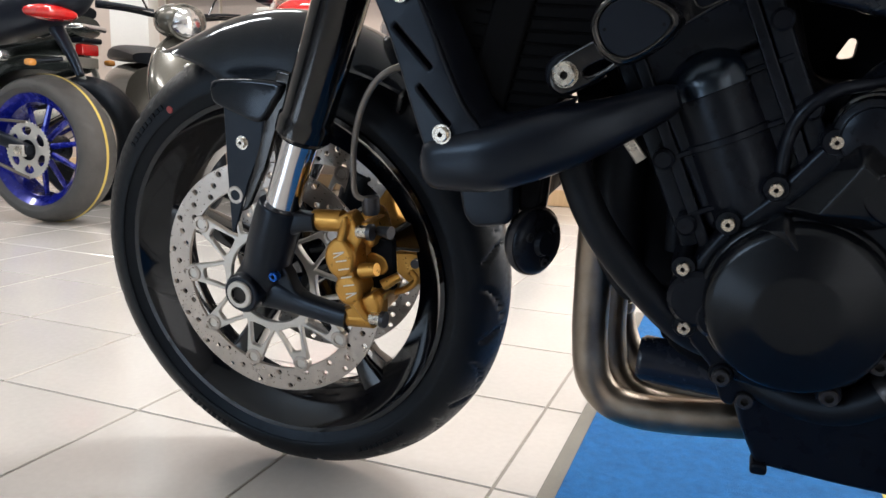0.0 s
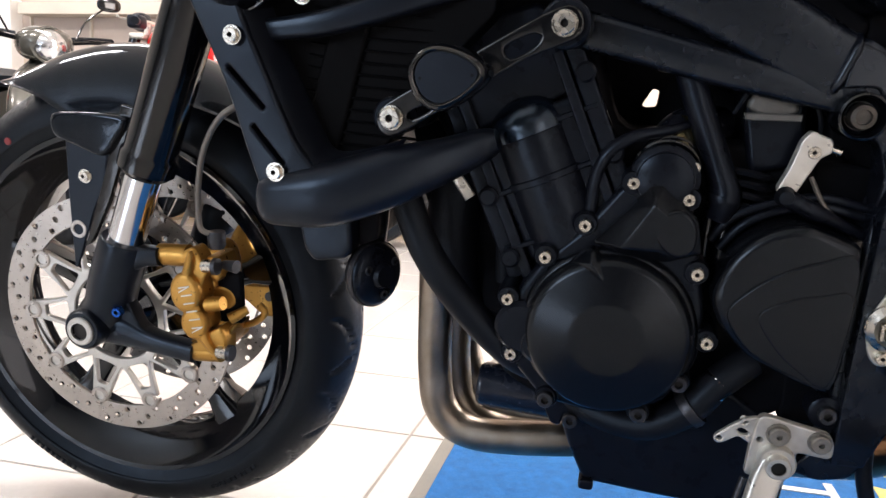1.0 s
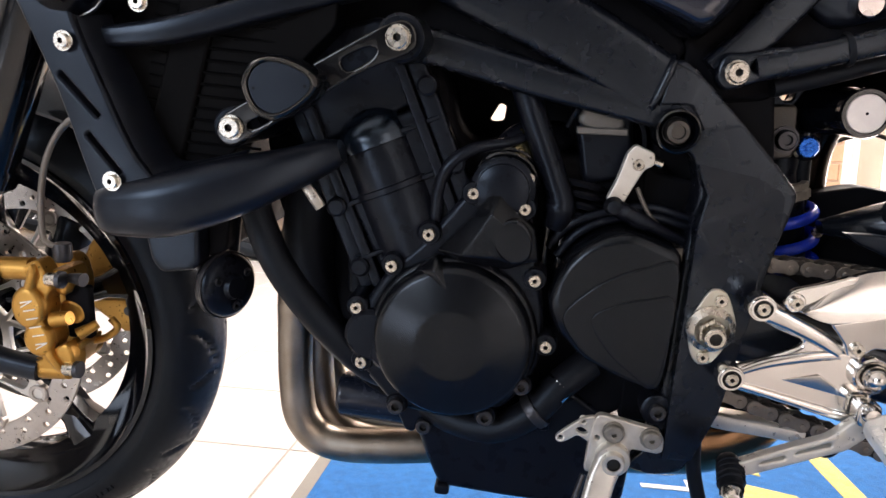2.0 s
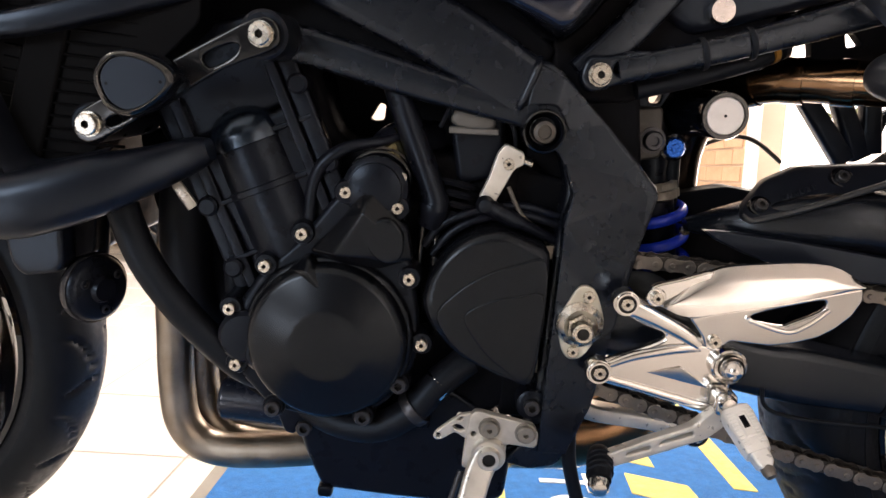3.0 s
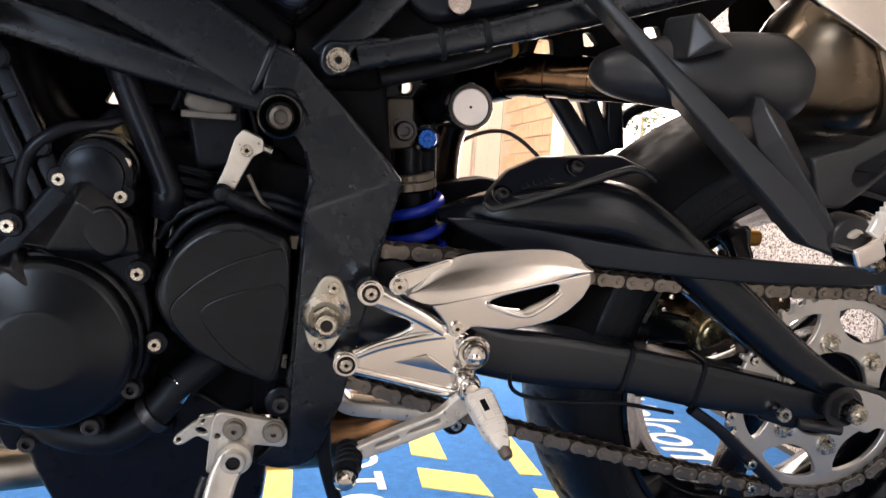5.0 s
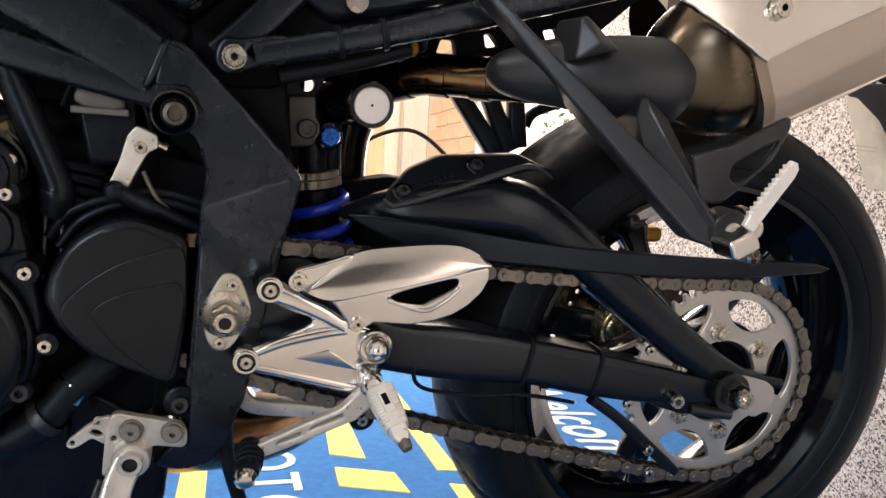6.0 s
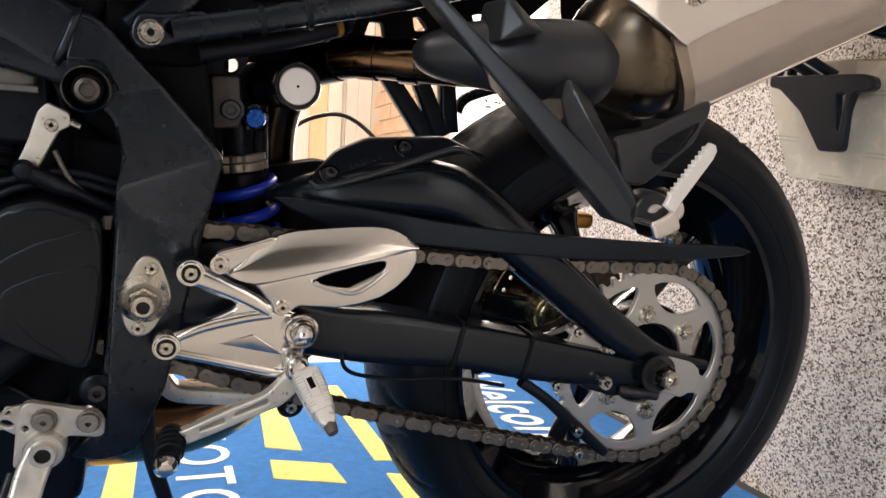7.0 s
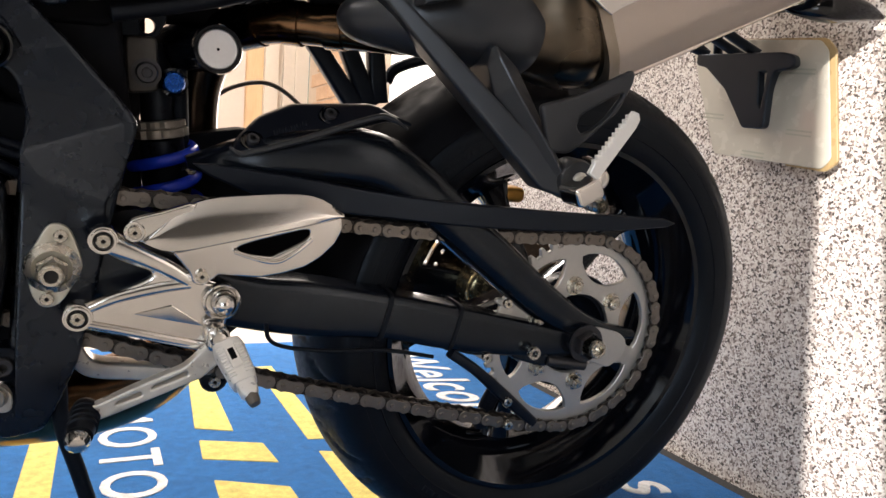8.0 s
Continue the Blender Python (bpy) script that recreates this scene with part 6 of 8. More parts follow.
part("guard_screw", B_S, None, cg, "", pose(1.312, -0.124, 0.208))


def hugger():
    """The inner mudguard over the rear tyre."""
    bm = bmesh.new()
    g = []
    for layer in (0, 1):
        rows = []
        for i in range(29):
            a = radians(-88 + 80 * i / 28)
            row = []
            for j in range(15):
                v = -1 + 2 * j / 14
                r = 0.328 - 0.044 * abs(v) ** 3 - layer * 0.003
                y = 0.088 * v
                row.append(bm.verts.new((r * math.sin(a), y, r * math.cos(a))))
            rows.append(row)
        g.append(rows)
    for rows in g:
        for i in range(28):
            for j in range(14):
                bm.faces.new((rows[i][j], rows[i + 1][j], rows[i + 1][j + 1], rows[i][j + 1]))
    p, q = g
    for i in range(28):
        for j in (0, 14):
            bm.faces.new((p[i][j], p[i + 1][j], q[i + 1][j], q[i][j]))
    for j in range(14):
        for i in (0, 28):
            bm.faces.new((p[i][j], p[i][j + 1], q[i][j + 1], q[i][j]))
    return bm


bpart("rear_hugger", hugger(), VOID, "matt black rear wheel hugger", m=pose(1.395, 0, 0.315, 0, 0, 0))
cap = bpart("hugger_mount", plate(chamfered([(0.980, 0.503), (0.984, 0.516), (1.008, 0.5385), (1.041, 0.5535), (1.118, 0.5625), (1.152, 0.546), (1.126, 0.5475), (1.03, 0.5165), (0.997, 0.5055)], 0.005), -0.124, -0.110, bev=0.003, warp=lambda x, z: 1.3 * (z - 0.500 - 0.30 * (x - 0.98))), PLASTIC, "matt black hugger mounting cap")
part("cap_rim", tube([(0.9746, -0.1300, 0.5130), (0.9803, -0.1300, 0.5079), (0.9906, -0.1300, 0.5084), (1.0403, -0.1300, 0.5246), (1.1047, -0.1300, 0.5495), (1.1237, -0.1300, 0.5519), (1.1439, -0.1300, 0.5424)], [0.0016, 0.0026, 0.0030, 0.0030, 0.0030, 0.0028, 0.0012], 10), HANGER, cap, "raised lower rim of the cap")
for x, z in ((0.998, 0.5175), (1.073, 0.5470)):
    yf = -0.1245 + 1.3 * (z - 0.500 - 0.30 * (x - 0.98))
    part("cap_recess", lathe([(0.0115, 0.004), (0.0108, -0.0012), (0.0095, -0.0016), (0.0085, 0.000), (0.0, 0.000)], 24), GLOSS, cap, "", pose(x, yf, z, -40, 0, 0))
    part("bolt", B_D, None, cap, "", pose(x, yf, z, -40, 0, 0) @ Matrix.Scale(0.75, 4))
for k in range(6):
    x, z = 1.020 + 0.0055 * k, 0.5265 + 0.0021 * k
    part("emboss", block((-0.0018, -0.0008, -0.0028), (0.0018, 0.002, 0.0028), 0.0004), PLASTIC, cap, "", pose(x, -0.1243 + 1.3 * (z - 0.500 - 0.30 * (x - 0.98)), z, -50, 0, 0))

# -- sprocket and chain --
R_S = 0.015875 / 2 / math.sin(math.pi / 47)
out = []
for k in range(47):
    a = 2 * math.pi * k / 47
    for da, r in ((-0.040, R_S - 0.0052), (-0.016, R_S + 0.0028), (0.016, R_S + 0.0028), (0.040, R_S - 0.0052)):
        out.append(Vector((r * math.sin(a + da), r * math.cos(a + da))))
wins = []
for k in range(6):
    a = radians(20.5 + 60 * k)
    w = []
    for da, r in ((-0.40, 0.097), (-0.20, 0.1015), (0.0, 0.103), (0.20, 0.1015), (0.40, 0.097), (0.34, 0.081), (0.19, 0.070), (0.0, 0.067), (-0.19, 0.070), (-0.34, 0.081)):
        w.append(Vector((r * math.sin(a + da), r * math.cos(a + da))))
    wins.append(rounded(w, 2))
wins.append(circle(0, 0, 0.050, 40))
spro = part("sprocket", plate(out, -0.114, -0.1075, wins, 0.0008), SILVER, rear, "silver rear sprocket with cut-outs")
for k in range(6):
    a = radians(-9.5 + 60 * k)
    p = (0.062 * math.sin(a), -0.114, 0.062 * math.cos(a))
    part("stud_washer", lathe([(0.0115, 0.0), (0.0115, -0.002), (0.007, -0.002)], 18, p), BOLT, spro)
    part("stud_nut", lathe([(0.0088, 0.0), (0.0088, -0.0075), (0.0075, -0.009), (0.0045, -0.009), (0.0045, -0.013), (0.0, -0.0135)], 6, p), BOLT, spro)
part("sprocket_carrier", lathe([(0.046, -0.1065), (0.070, -0.1065), (0.072, -0.103), (0.072, -0.085), (0.055, -0.06), (0.04, -0.055)], 40), ENGINE, rear, "black sprocket carrier")
part("rear_disc", plate(circle(0, 0, 0.110, 64), 0.100, 0.105, [circle(0, 0, 0.034, 40)] + [circle(0.097 * math.sin(2 * math.pi * k / 30), 0.097 * math.cos(2 * math.pi * k / 30), 0.0035, 8) for k in range(30)], 0.0006), DARKPIPE, rear, "drilled dark rear brake disc")
part("valve_stem", tube([(-0.046, -0.012, -0.158), (-0.047, -0.016, -0.175), (-0.048, -0.018, -0.188)], [0.004, 0.0055, 0.012], 14), RUBBER, rear)
part("valve_cap", tube([(-0.0455, -0.0115, -0.150), (-0.046, -0.012, -0.160)], 0.0045, 10, smooth=False), BRAID, rear)
rc = bpart("rear_caliper", plate(rounded([(1.335, 0.312), (1.345, 0.342), (1.372, 0.352), (1.398, 0.340), (1.402, 0.305), (1.388, 0.285), (1.355, 0.286)], 4), 0.055, 0.115, bev=0.012), BRASS, "grey and gold rear brake caliper")
part("caliper_arm", plate(chamfered([(1.4084, 0.3200), (1.3988, 0.2899), (1.3966, 0.2700), (1.4541, 0.2740), (1.4640, 0.2850)], 0.005), 0.070, 0.082, bev=0.003), SILVER, rc)
part("arm_bolt", B_M, None, rc, "", pose(1.449, 0.070, 0.282))
part("hub_boss", lathe([(0.0, 0.066), (0.0225, 0.066), (0.0255, 0.069), (0.0260, 0.080), (0.0300, 0.084), (0.0300, 0.118), (0.0330, 0.122), (0.0330, 0.130), (0.0, 0.130)], 36, (1.393, 0, 0.318)), BRASS, rc, "tarnished brass-coloured axle boss")
part("caliper_piece", block((1.389, 0.085, 0.440), (1.424, 0.115, 0.462), 0.006), GOLD, rc)


def link_plate(y0, y1, rr, bm):
    h = 0.015875 / 2

    right = [Vector((h + rr * math.cos(radians(-125 + 250 * k / 7)), rr * math.sin(radians(-125 + 250 * k / 7)))) for k in range(8)]
    left = [Vector((-h + rr * math.cos(radians(55 + 250 * k / 7)), rr * math.sin(radians(55 + 250 * k / 7)))) for k in range(8)]
    return plate(right + left, y0, y1, bev=0.0004, bm=bm)


def link_mesh(outer):
    bm = bmesh.new()
    yo = 0.0098 if outer else 0.0072
    rr = 0.0072 if outer else 0.0078
    link_plate(-yo - 0.0011, -yo + 0.0011, rr, bm)
    link_plate(yo - 0.0011, yo + 0.0011, rr, bm)
    for s in (-1, 1):
        if outer:
            lathe([(0.0027, 0.013), (0.0027, -0.0122), (0.0021, -0.0128), (0.0, -0.0128)], 8, (s * 0.0079375, 0, 0), bm)
        else:
            lathe([(0.0048, 0.006), (0.0048, -0.006)], 8, (s * 0.0079375, 0, 0), bm)
    bmesh.ops.recalc_face_normals(bm, faces=bm.faces)
    me = bpy.data.meshes.new("chain_link")
    bm.to_mesh(me)
    bm.free()
    me.shade_smooth()
    me.set_sharp_from_angle(angle=radians(35))
    me.materials.append(CHAIN if outer else CHAIN_IN)
    return me


arc = [(1.395 + R_S * math.sin(radians(a)), 0.315 + R_S * math.cos(radians(a))) for a in range(-2, 190, 6)]
loop = arc + [(1.330, 0.2035), (1.291, 0.213), (1.222, 0.2285), (1.118, 0.2545), (1.026, 0.279), (0.965, 0.298), (0.918, 0.3115), (0.869, 0.328), (0.80, 0.352), (0.755, 0.370), (0.730, 0.395), (0.728, 0.430), (0.748, 0.458), (0.775, 0.466), (0.896, 0.4600), (0.950, 0.4565), (1.107, 0.4400), (1.209, 0.4350), (1.32, 0.4335)]
line = rounded([Vector(p) for p in loop], 12)
chain = new("drive_chain")
chain.parent = bike
chain["label"] = "brown oiled steel drive chain"
LINKS = (link_mesh(True), link_mesh(False))
pins, want, acc = [line[0]], 0.015875, 0.0
total = sum((line[(i + 1) % len(line)] - line[i]).length for i in range(len(line)))
count = 2 * round(total / 0.015875 / 2)
pitch = total / count
travel, k = 0.0, 1
for i in range(len(line)):
    a, b = line[i], line[(i + 1) % len(line)]
    seg = (b - a).length
    while k < count and travel + seg >= k * pitch:
        pins.append(a.lerp(b, (k * pitch - travel) / seg))
        k += 1
    travel += seg
for i, p in enumerate(pins):
    q = pins[(i + 1) % len(pins)]
    mid, d = (p + q) / 2, q - p
    part("chain_link", LINKS[i % 2], None, chain, "", Matrix.Translation((mid.x, -0.1105, mid.y)) @ Matrix.Rotation(-math.atan2(d.y, d.x), 4, "Y"))
bpart("chain_rub_strip", beam([(0.850, -0.065, 0.306, 0.008, 0.012), (0.858, -0.065, 0.290, 0.009, 0.012), (0.872, -0.065, 0.2825, 0.009, 0.012), (0.91, -0.065, 0.2780, 0.0085, 0.012), (0.958, -0.065, 0.2725, 0.008, 0.012)], 5), RAW, "pale suspension link arm")
bpart("link_plate", plate(chamfered([(0.955, 0.318), (0.995, 0.346), (1.010, 0.330), (0.975, 0.298), (0.96, 0.30)], 0.005), -0.075, -0.065, bev=0.002), ENGINE)
bolt(B_M, 1.0067, -0.079, 0.334)
bpart("link_lug", lathe([(0.012, 0.02), (0.012, -0.002), (0.010, -0.004), (0.0, -0.004)], 20, (1.0067, -0.076, 0.334)), ENGINE)
bpart("link_lug", lathe([(0.014, 0.03), (0.014, -0.002), (0.012, -0.004), (0.0, -0.004)], 20, (0.9798, -0.076, 0.2672)), ENGINE)
bolt(B_M, 0.9798, -0.080, 0.2672)

# -- footrest hanger, gear lever, side stand --
rs = bpart("rearset", plate(chamfered([(0.8780, 0.4400), (0.8991, 0.4270), (0.9186, 0.4167), (0.9291, 0.4103), (0.9372, 0.4030), (0.9465, 0.3960), (0.9586, 0.3945), (0.9680, 0.3920), (0.9790, 0.3700), (0.9760, 0.3548), (0.9745, 0.3463), (0.9700, 0.3265), (0.9579, 0.3285), (0.9465, 0.3318), (0.9123, 0.3400), (0.8919, 0.3450), (0.8596, 0.3524), (0.8470, 0.3560), (0.8460, 0.3720), (0.8600, 0.3755), (0.8852, 0.3862), (0.9046, 0.3950), (0.9114, 0.3998), (0.9092, 0.4039), (0.8891, 0.4110), (0.8680, 0.4210), (0.8650, 0.4330)], 0.004), -0.157, -0.146, bev=0.004), ALU, "polished aluminium footrest hanger")
part("upper_arm", beam([(0.8760, -0.1555, 0.4275, 0.0088, 0.004), (0.9000, -0.1565, 0.4180, 0.0078, 0.0045), (0.9250, -0.1570, 0.4060, 0.0072, 0.0045), (0.9420, -0.1570, 0.3955, 0.0060, 0.004)], 2.6), ALU, rs)
part("rib", beam([(0.8630, -0.1570, 0.3715, 0.0035, 0.0030), (0.8855, -0.1575, 0.3815, 0.0045, 0.0035), (0.9203, -0.1575, 0.3900, 0.0048, 0.0035), (0.9430, -0.1570, 0.3925, 0.0040, 0.003)], 2.4), ALU, rs)
part("rib", beam([(0.8630, -0.1570, 0.3575, 0.0035, 0.0030), (0.8919, -0.1570, 0.3505, 0.0040, 0.0030), (0.9300, -0.1570, 0.3410, 0.0045, 0.0030), (0.9620, -0.1570, 0.3330, 0.0050, 0.003)], 2.4), ALU, rs)
part("facet", shell([(0.8960, -0.1572, 0.3660), (0.9280, -0.1595, 0.3735), (0.9590, -0.1572, 0.3520), (0.9260, -0.1578, 0.3595)], [(0, 1, 3), (3, 1, 2)], -0.1560, 0.0008), ALU, rs)
part("dome_cup", lathe([(0.0165, 0.0), (0.0165, -0.008), (0.0150, -0.0095), (0.0135, -0.008), (0.0130, -0.002), (0.0, -0.002)], 32, (0.9695, -0.156, 0.3775)), ALU, rs)
ring_bolt(0.8722, -0.155, 0.4309, 0.0104, rs)
ring_bolt(0.8539, -0.155, 0.3640, 0.0104, rs)
part("pivot_dome", lathe([(0.0, -0.0225), (0.005, -0.0218), (0.0090, -0.0185), (0.0112, -0.0130), (0.0116, -0.006), (0.0116, 0.0)], 32, (0.9708, -0.156, 0.3773)), ALU, rs)
def off_ridge(x, z):
    return z - 0.4245 - 0.242 * (x - 0.925)


heel = bpart("heel_plate", plate(chamfered([(0.9250, 0.4245), (0.9700, 0.4350), (1.0205, 0.4470), (1.0713, 0.4598), (1.0731, 0.4478), (1.0672, 0.4338), (1.0554, 0.4209), (1.0412, 0.4114), (1.0223, 0.4053), (1.0009, 0.4015), (0.9794, 0.4030), (0.9646, 0.4045), (0.9590, 0.3990), (0.9508, 0.3945), (0.9425, 0.3990), (0.9404, 0.4059), (0.9322, 0.4165)], 0.003), -0.172, -0.166,
             [rounded([(0.9786, 0.4285), (0.9929, 0.4352), (1.0191, 0.4425), (1.0378, 0.4471), (1.0425, 0.4445), (1.0389, 0.4362), (1.0153, 0.4240), (1.0079, 0.4212), (0.9884, 0.4240)], 3)], 0.0016, warp=lambda x, z: -0.11 * off_ridge(x, z)), ALU, "polished aluminium heel plate with a slot")
part("upper_blade", ribbon([(0.9025, -0.1722, 0.4325), (0.9250, -0.1735, 0.4262), (0.9700, -0.1735, 0.4352), (1.0205, -0.1730, 0.4472), (1.0722, -0.1705, 0.4595)], [(0.9100, -0.168, 0.4395), (0.9418, -0.163, 0.4656), (0.9850, -0.1625, 0.4742), (1.0433, -0.1635, 0.4770), (1.0735, -0.1690, 0.4625)], 0.006, 10, 0.0028), ALU, heel)
part("screw_tab", plate(rounded([(0.8880, 0.4400), (0.8901, 0.4470), (0.8960, 0.4520), (0.9151, 0.4577), (0.9443, 0.4660), (0.9300, 0.4400), (0.9320, 0.4240), (0.9243, 0.4233), (0.9018, 0.4314), (0.8920, 0.4335)], 3), -0.1660, -0.158, bev=0.002), ALU, heel)
part("slot_lip", beam([(0.9760, -0.1745, 0.4265, 0.0018, 0.0015), (1.0080, -0.1770, 0.4185, 0.0022, 0.0015), (1.0260, -0.1770, 0.4255, 0.0020, 0.0015), (1.0440, -0.1745, 0.4395, 0.0016, 0.0015)], 2.4), ALU, heel)
part("screw_boss", lathe([(0.0085, 0.004), (0.0085, -0.002), (0.0075, -0.003), (0.0, -0.003)], 24, (0.8956, -0.165, 0.4405)), ALU, heel)
part("screw_boss", lathe([(0.0085, 0.010), (0.0085, -0.002), (0.0075, -0.003), (0.0, -0.003)], 24, (0.9503, -0.166, 0.4033)), ALU, heel)
bolt(B_S, 0.8956, -0.1678, 0.4405, heel)
bolt(B_S, 0.9503, -0.1688, 0.4033, heel)
PEGM = pbr("footrest_aluminium", (0.84, 0.82, 0.78), 0.34, 0.35, 0.08, 120.0, 0.08, 0.00008, 700.0)
PA, PB = Vector((0.9720, -0.178, 0.3440)), Vector((0.9905, -0.236, 0.3085))
PD = (PB - PA).normalized()
PU = (Vector((0, -0.97, 0.23)) - PD * Vector((0, -0.97, 0.23)).dot(PD)).normalized()
m_peg = Matrix.Translation(PA) @ Matrix((PU.cross(PD), PU, PD)).transposed().to_4x4()
def peg_block(secs):
    """A tapered block along z of rounded rectangular section: (z, half width, half depth)."""
    bm = bmesh.new()
    rings = []
    for z, hx, hy in secs:
        ring = []
        for k in range(24):
            a = 2 * math.pi * k / 24
            c, q = math.cos(a), math.sin(a)
            ring.append(bm.verts.new((math.copysign(abs(c) ** 0.45, c) * hx, math.copysign(abs(q) ** 0.45, q) * hy, z)))
        rings.append(ring)
    for a, b in zip(rings, rings[1:]):
        for k in range(24):
            bm.faces.new((a[k - 1], a[k], b[k], b[k - 1]))
    bm.faces.new(rings[0][::-1])
    bm.faces.new(rings[-1])
    return bm


peg = bpart("rider_footrest", peg_block([(0.0, 0.008, 0.007), (0.003, 0.0125, 0.0100), (0.010, 0.0138, 0.0108), (0.040, 0.0118, 0.0100), (0.046, 0.0105, 0.0092), (0.0465, 0.0085, 0.0082), (0.056, 0.0078, 0.0075), (0.060, 0.0050, 0.0050)]), PEGM, "ribbed aluminium rider footrest", m=m_peg)
for k in range(11):
    for q in (-1, 1):
        part("peg_rib", block((-0.0022, -0.0009, -0.0006), (0.0042, 0.0012, 0.0006), 0.0002), PEGM, peg, "", pose(q * (0.0082 - 0.00012 * k) - 0.001, 0.0104 - 0.00006 * k, 0.008 + 0.0032 * k))
part("slot_frame", block((-0.0052, 0.0095, 0.010), (0.0052, 0.0122, 0.034), 0.001), PEGM, peg)
# dark block on the frame, paints the shade of the slot
part("slot_shade", block((-0.0026, 0.0118, 0.014), (0.0026, 0.0125, 0.026), 0.0003), VOID, peg)
part("hero_stub", lathe([(0.0058, 0.054), (0.0058, 0.064), (0.0045, 0.068), (0.0, 0.069)], 16, axis="z"), BRAID, peg)
part("peg_yoke", block((0.956, -0.180, 0.336), (0.976, -0.160, 0.358), 0.004), ALU, bike)
part("yoke_pin", lathe([(0.0, -0.007), (0.006, -0.006), (0.008, -0.002), (0.008, 0.004)], 20, (0.966, -0.180, 0.350)), ALU, bike)
lev = bpart("gear_lever", plate(chamfered([(0.8540, 0.2850), (0.8590, 0.2901), (0.8662, 0.2897), (0.8977, 0.3045), (0.9125, 0.3109), (0.9376, 0.3209), (0.9450, 0.3273), (0.9523, 0.3353), (0.9620, 0.3430), (0.9740, 0.3400), (0.9690, 0.3236), (0.9539, 0.3100), (0.9385, 0.3040), (0.9234, 0.2975), (0.8936, 0.2853), (0.8740, 0.2776), (0.8604, 0.2755)], 0.004), -0.174, -0.162,
            [chamfered([(0.8834, 0.2898), (0.8858, 0.2930), (0.9039, 0.3008), (0.9051, 0.2974)], 0.0015), chamfered([(0.9119, 0.3021), (0.9148, 0.3058), (0.9414, 0.3174), (0.9422, 0.3134)], 0.0015)], 0.002), RAW, "slotted aluminium gear lever")
toe = part("toe_rubber", tube([(0.8615, -0.158, 0.2835), (0.8605, -0.166, 0.2820), (0.8585, -0.182, 0.2775), (0.857, -0.194, 0.2740)], [0.0095, 0.0115, 0.0115, 0.0105], 18, 4), RUBBER, lev, "ribbed black toe rubber")
for k in range(4):
    part("rubber_rib", lathe([(0.0105, -0.0015), (0.0128, 0.0), (0.0105, 0.0015), (0.008, 0.0015), (0.008, -0.0015)], 18, closed=True), RUBBER, lev, "", Matrix.Translation((0.8610 - 0.0009 * k, -0.168 - 0.006 * k, 0.2815 - 0.0017 * k)) @ pose(0, 0, 0, 15, 0, 0))
part("toe_ball", lathe([(0.0, -0.010), (0.006, -0.009), (0.0098, -0.003), (0.0100, 0.002), (0.007, 0.006)], 20, (0.8555, -0.199, 0.2725)), ALU, lev)
PLATE_ALU = pbr("stained_plate_aluminium", (0.60, 0.55, 0.47), 0.36, 0.5, 0.30, 70.0, 0.10, 0.00004, 400.0, tint=(0.84, 0.81, 0.75), tscale=30.0)
bracket = bpart("side_stand_bracket", plate(chamfered([(0.7391, 0.3076), (0.7431, 0.3124), (0.7484, 0.3127), (0.8003, 0.3011), (0.8052, 0.2925), (0.8050, 0.2806), (0.8008, 0.2775), (0.7756, 0.2805), (0.7751, 0.2710), (0.7680, 0.2527), (0.7462, 0.2505), (0.7335, 0.2536), (0.7355, 0.2811)], 0.003), -0.148, -0.139,
                [circle(0.7432, 0.2891, 0.0026, 12)], 0.0016), PLATE_ALU, "worn bare aluminium side stand bracket")
part("spring_arm", plate(chamfered([(0.7411, 0.3095), (0.7310, 0.3072), (0.7196, 0.2992), (0.7061, 0.2874), (0.7042, 0.2826), (0.7075, 0.2792), (0.7129, 0.2801), (0.7254, 0.2889), (0.7377, 0.2812)], 0.003), -0.1455, -0.139,
                         [circle(0.7296, 0.3035, 0.0024, 10), circle(0.7094, 0.2847, 0.0024, 10), rounded([(0.7236, 0.2947), (0.7267, 0.2971), (0.7316, 0.2956), (0.7344, 0.2922), (0.7318, 0.2903), (0.7264, 0.2913)], 2)], 0.0012), PLATE_ALU, bracket)
bolt(B_HEX, 0.7579, -0.148, 0.2968, bracket, m=pose(0.7579, -0.148, 0.2968) @ Matrix.Scale(0.82, 4))
bolt(B_HEX, 0.7927, -0.148, 0.2937, bracket, m=pose(0.7927, -0.148, 0.2937) @ Matrix.Scale(0.82, 4))
stand = bpart("side_stand", beam([(0.7590, -0.152, 0.2740, 0.0130, 0.006), (0.7500, -0.158, 0.2540, 0.0130, 0.007), (0.740, -0.172, 0.218, 0.0125, 0.0075), (0.716, -0.205, 0.155, 0.0110, 0.008), (0.690, -0.240, 0.085, 0.0100, 0.008), (0.676, -0.262, 0.036, 0.0095, 0.008)], 4.5, 20), RAW, "bare metal side stand leg, swung out")
part("pivot_collar", lathe([(0.0165, 0.012), (0.0165, -0.006), (0.0150, -0.008), (0.0112, -0.008), (0.0108, -0.014), (0.0098, -0.0152), (0.0066, -0.0152), (0.0062, -0.008), (0.0, -0.008)], 32, (0.7585, -0.150, 0.2712)), RAW, stand)
# dark disc that paints the shade inside the pivot bore
part("pivot_bore", lathe([(0.0061, -0.0145), (0.0059, -0.0120), (0.0, -0.0120)], 20, (0.7585, -0.150, 0.2712)), SOCKET, stand)
part("return_spring", tube([(0.7330, -0.152, 0.2520), (0.7260, -0.160, 0.2300), (0.7160, -0.176, 0.1950), (0.7060, -0.192, 0.1600)], 0.0032, 10), DARKBOLT, stand)
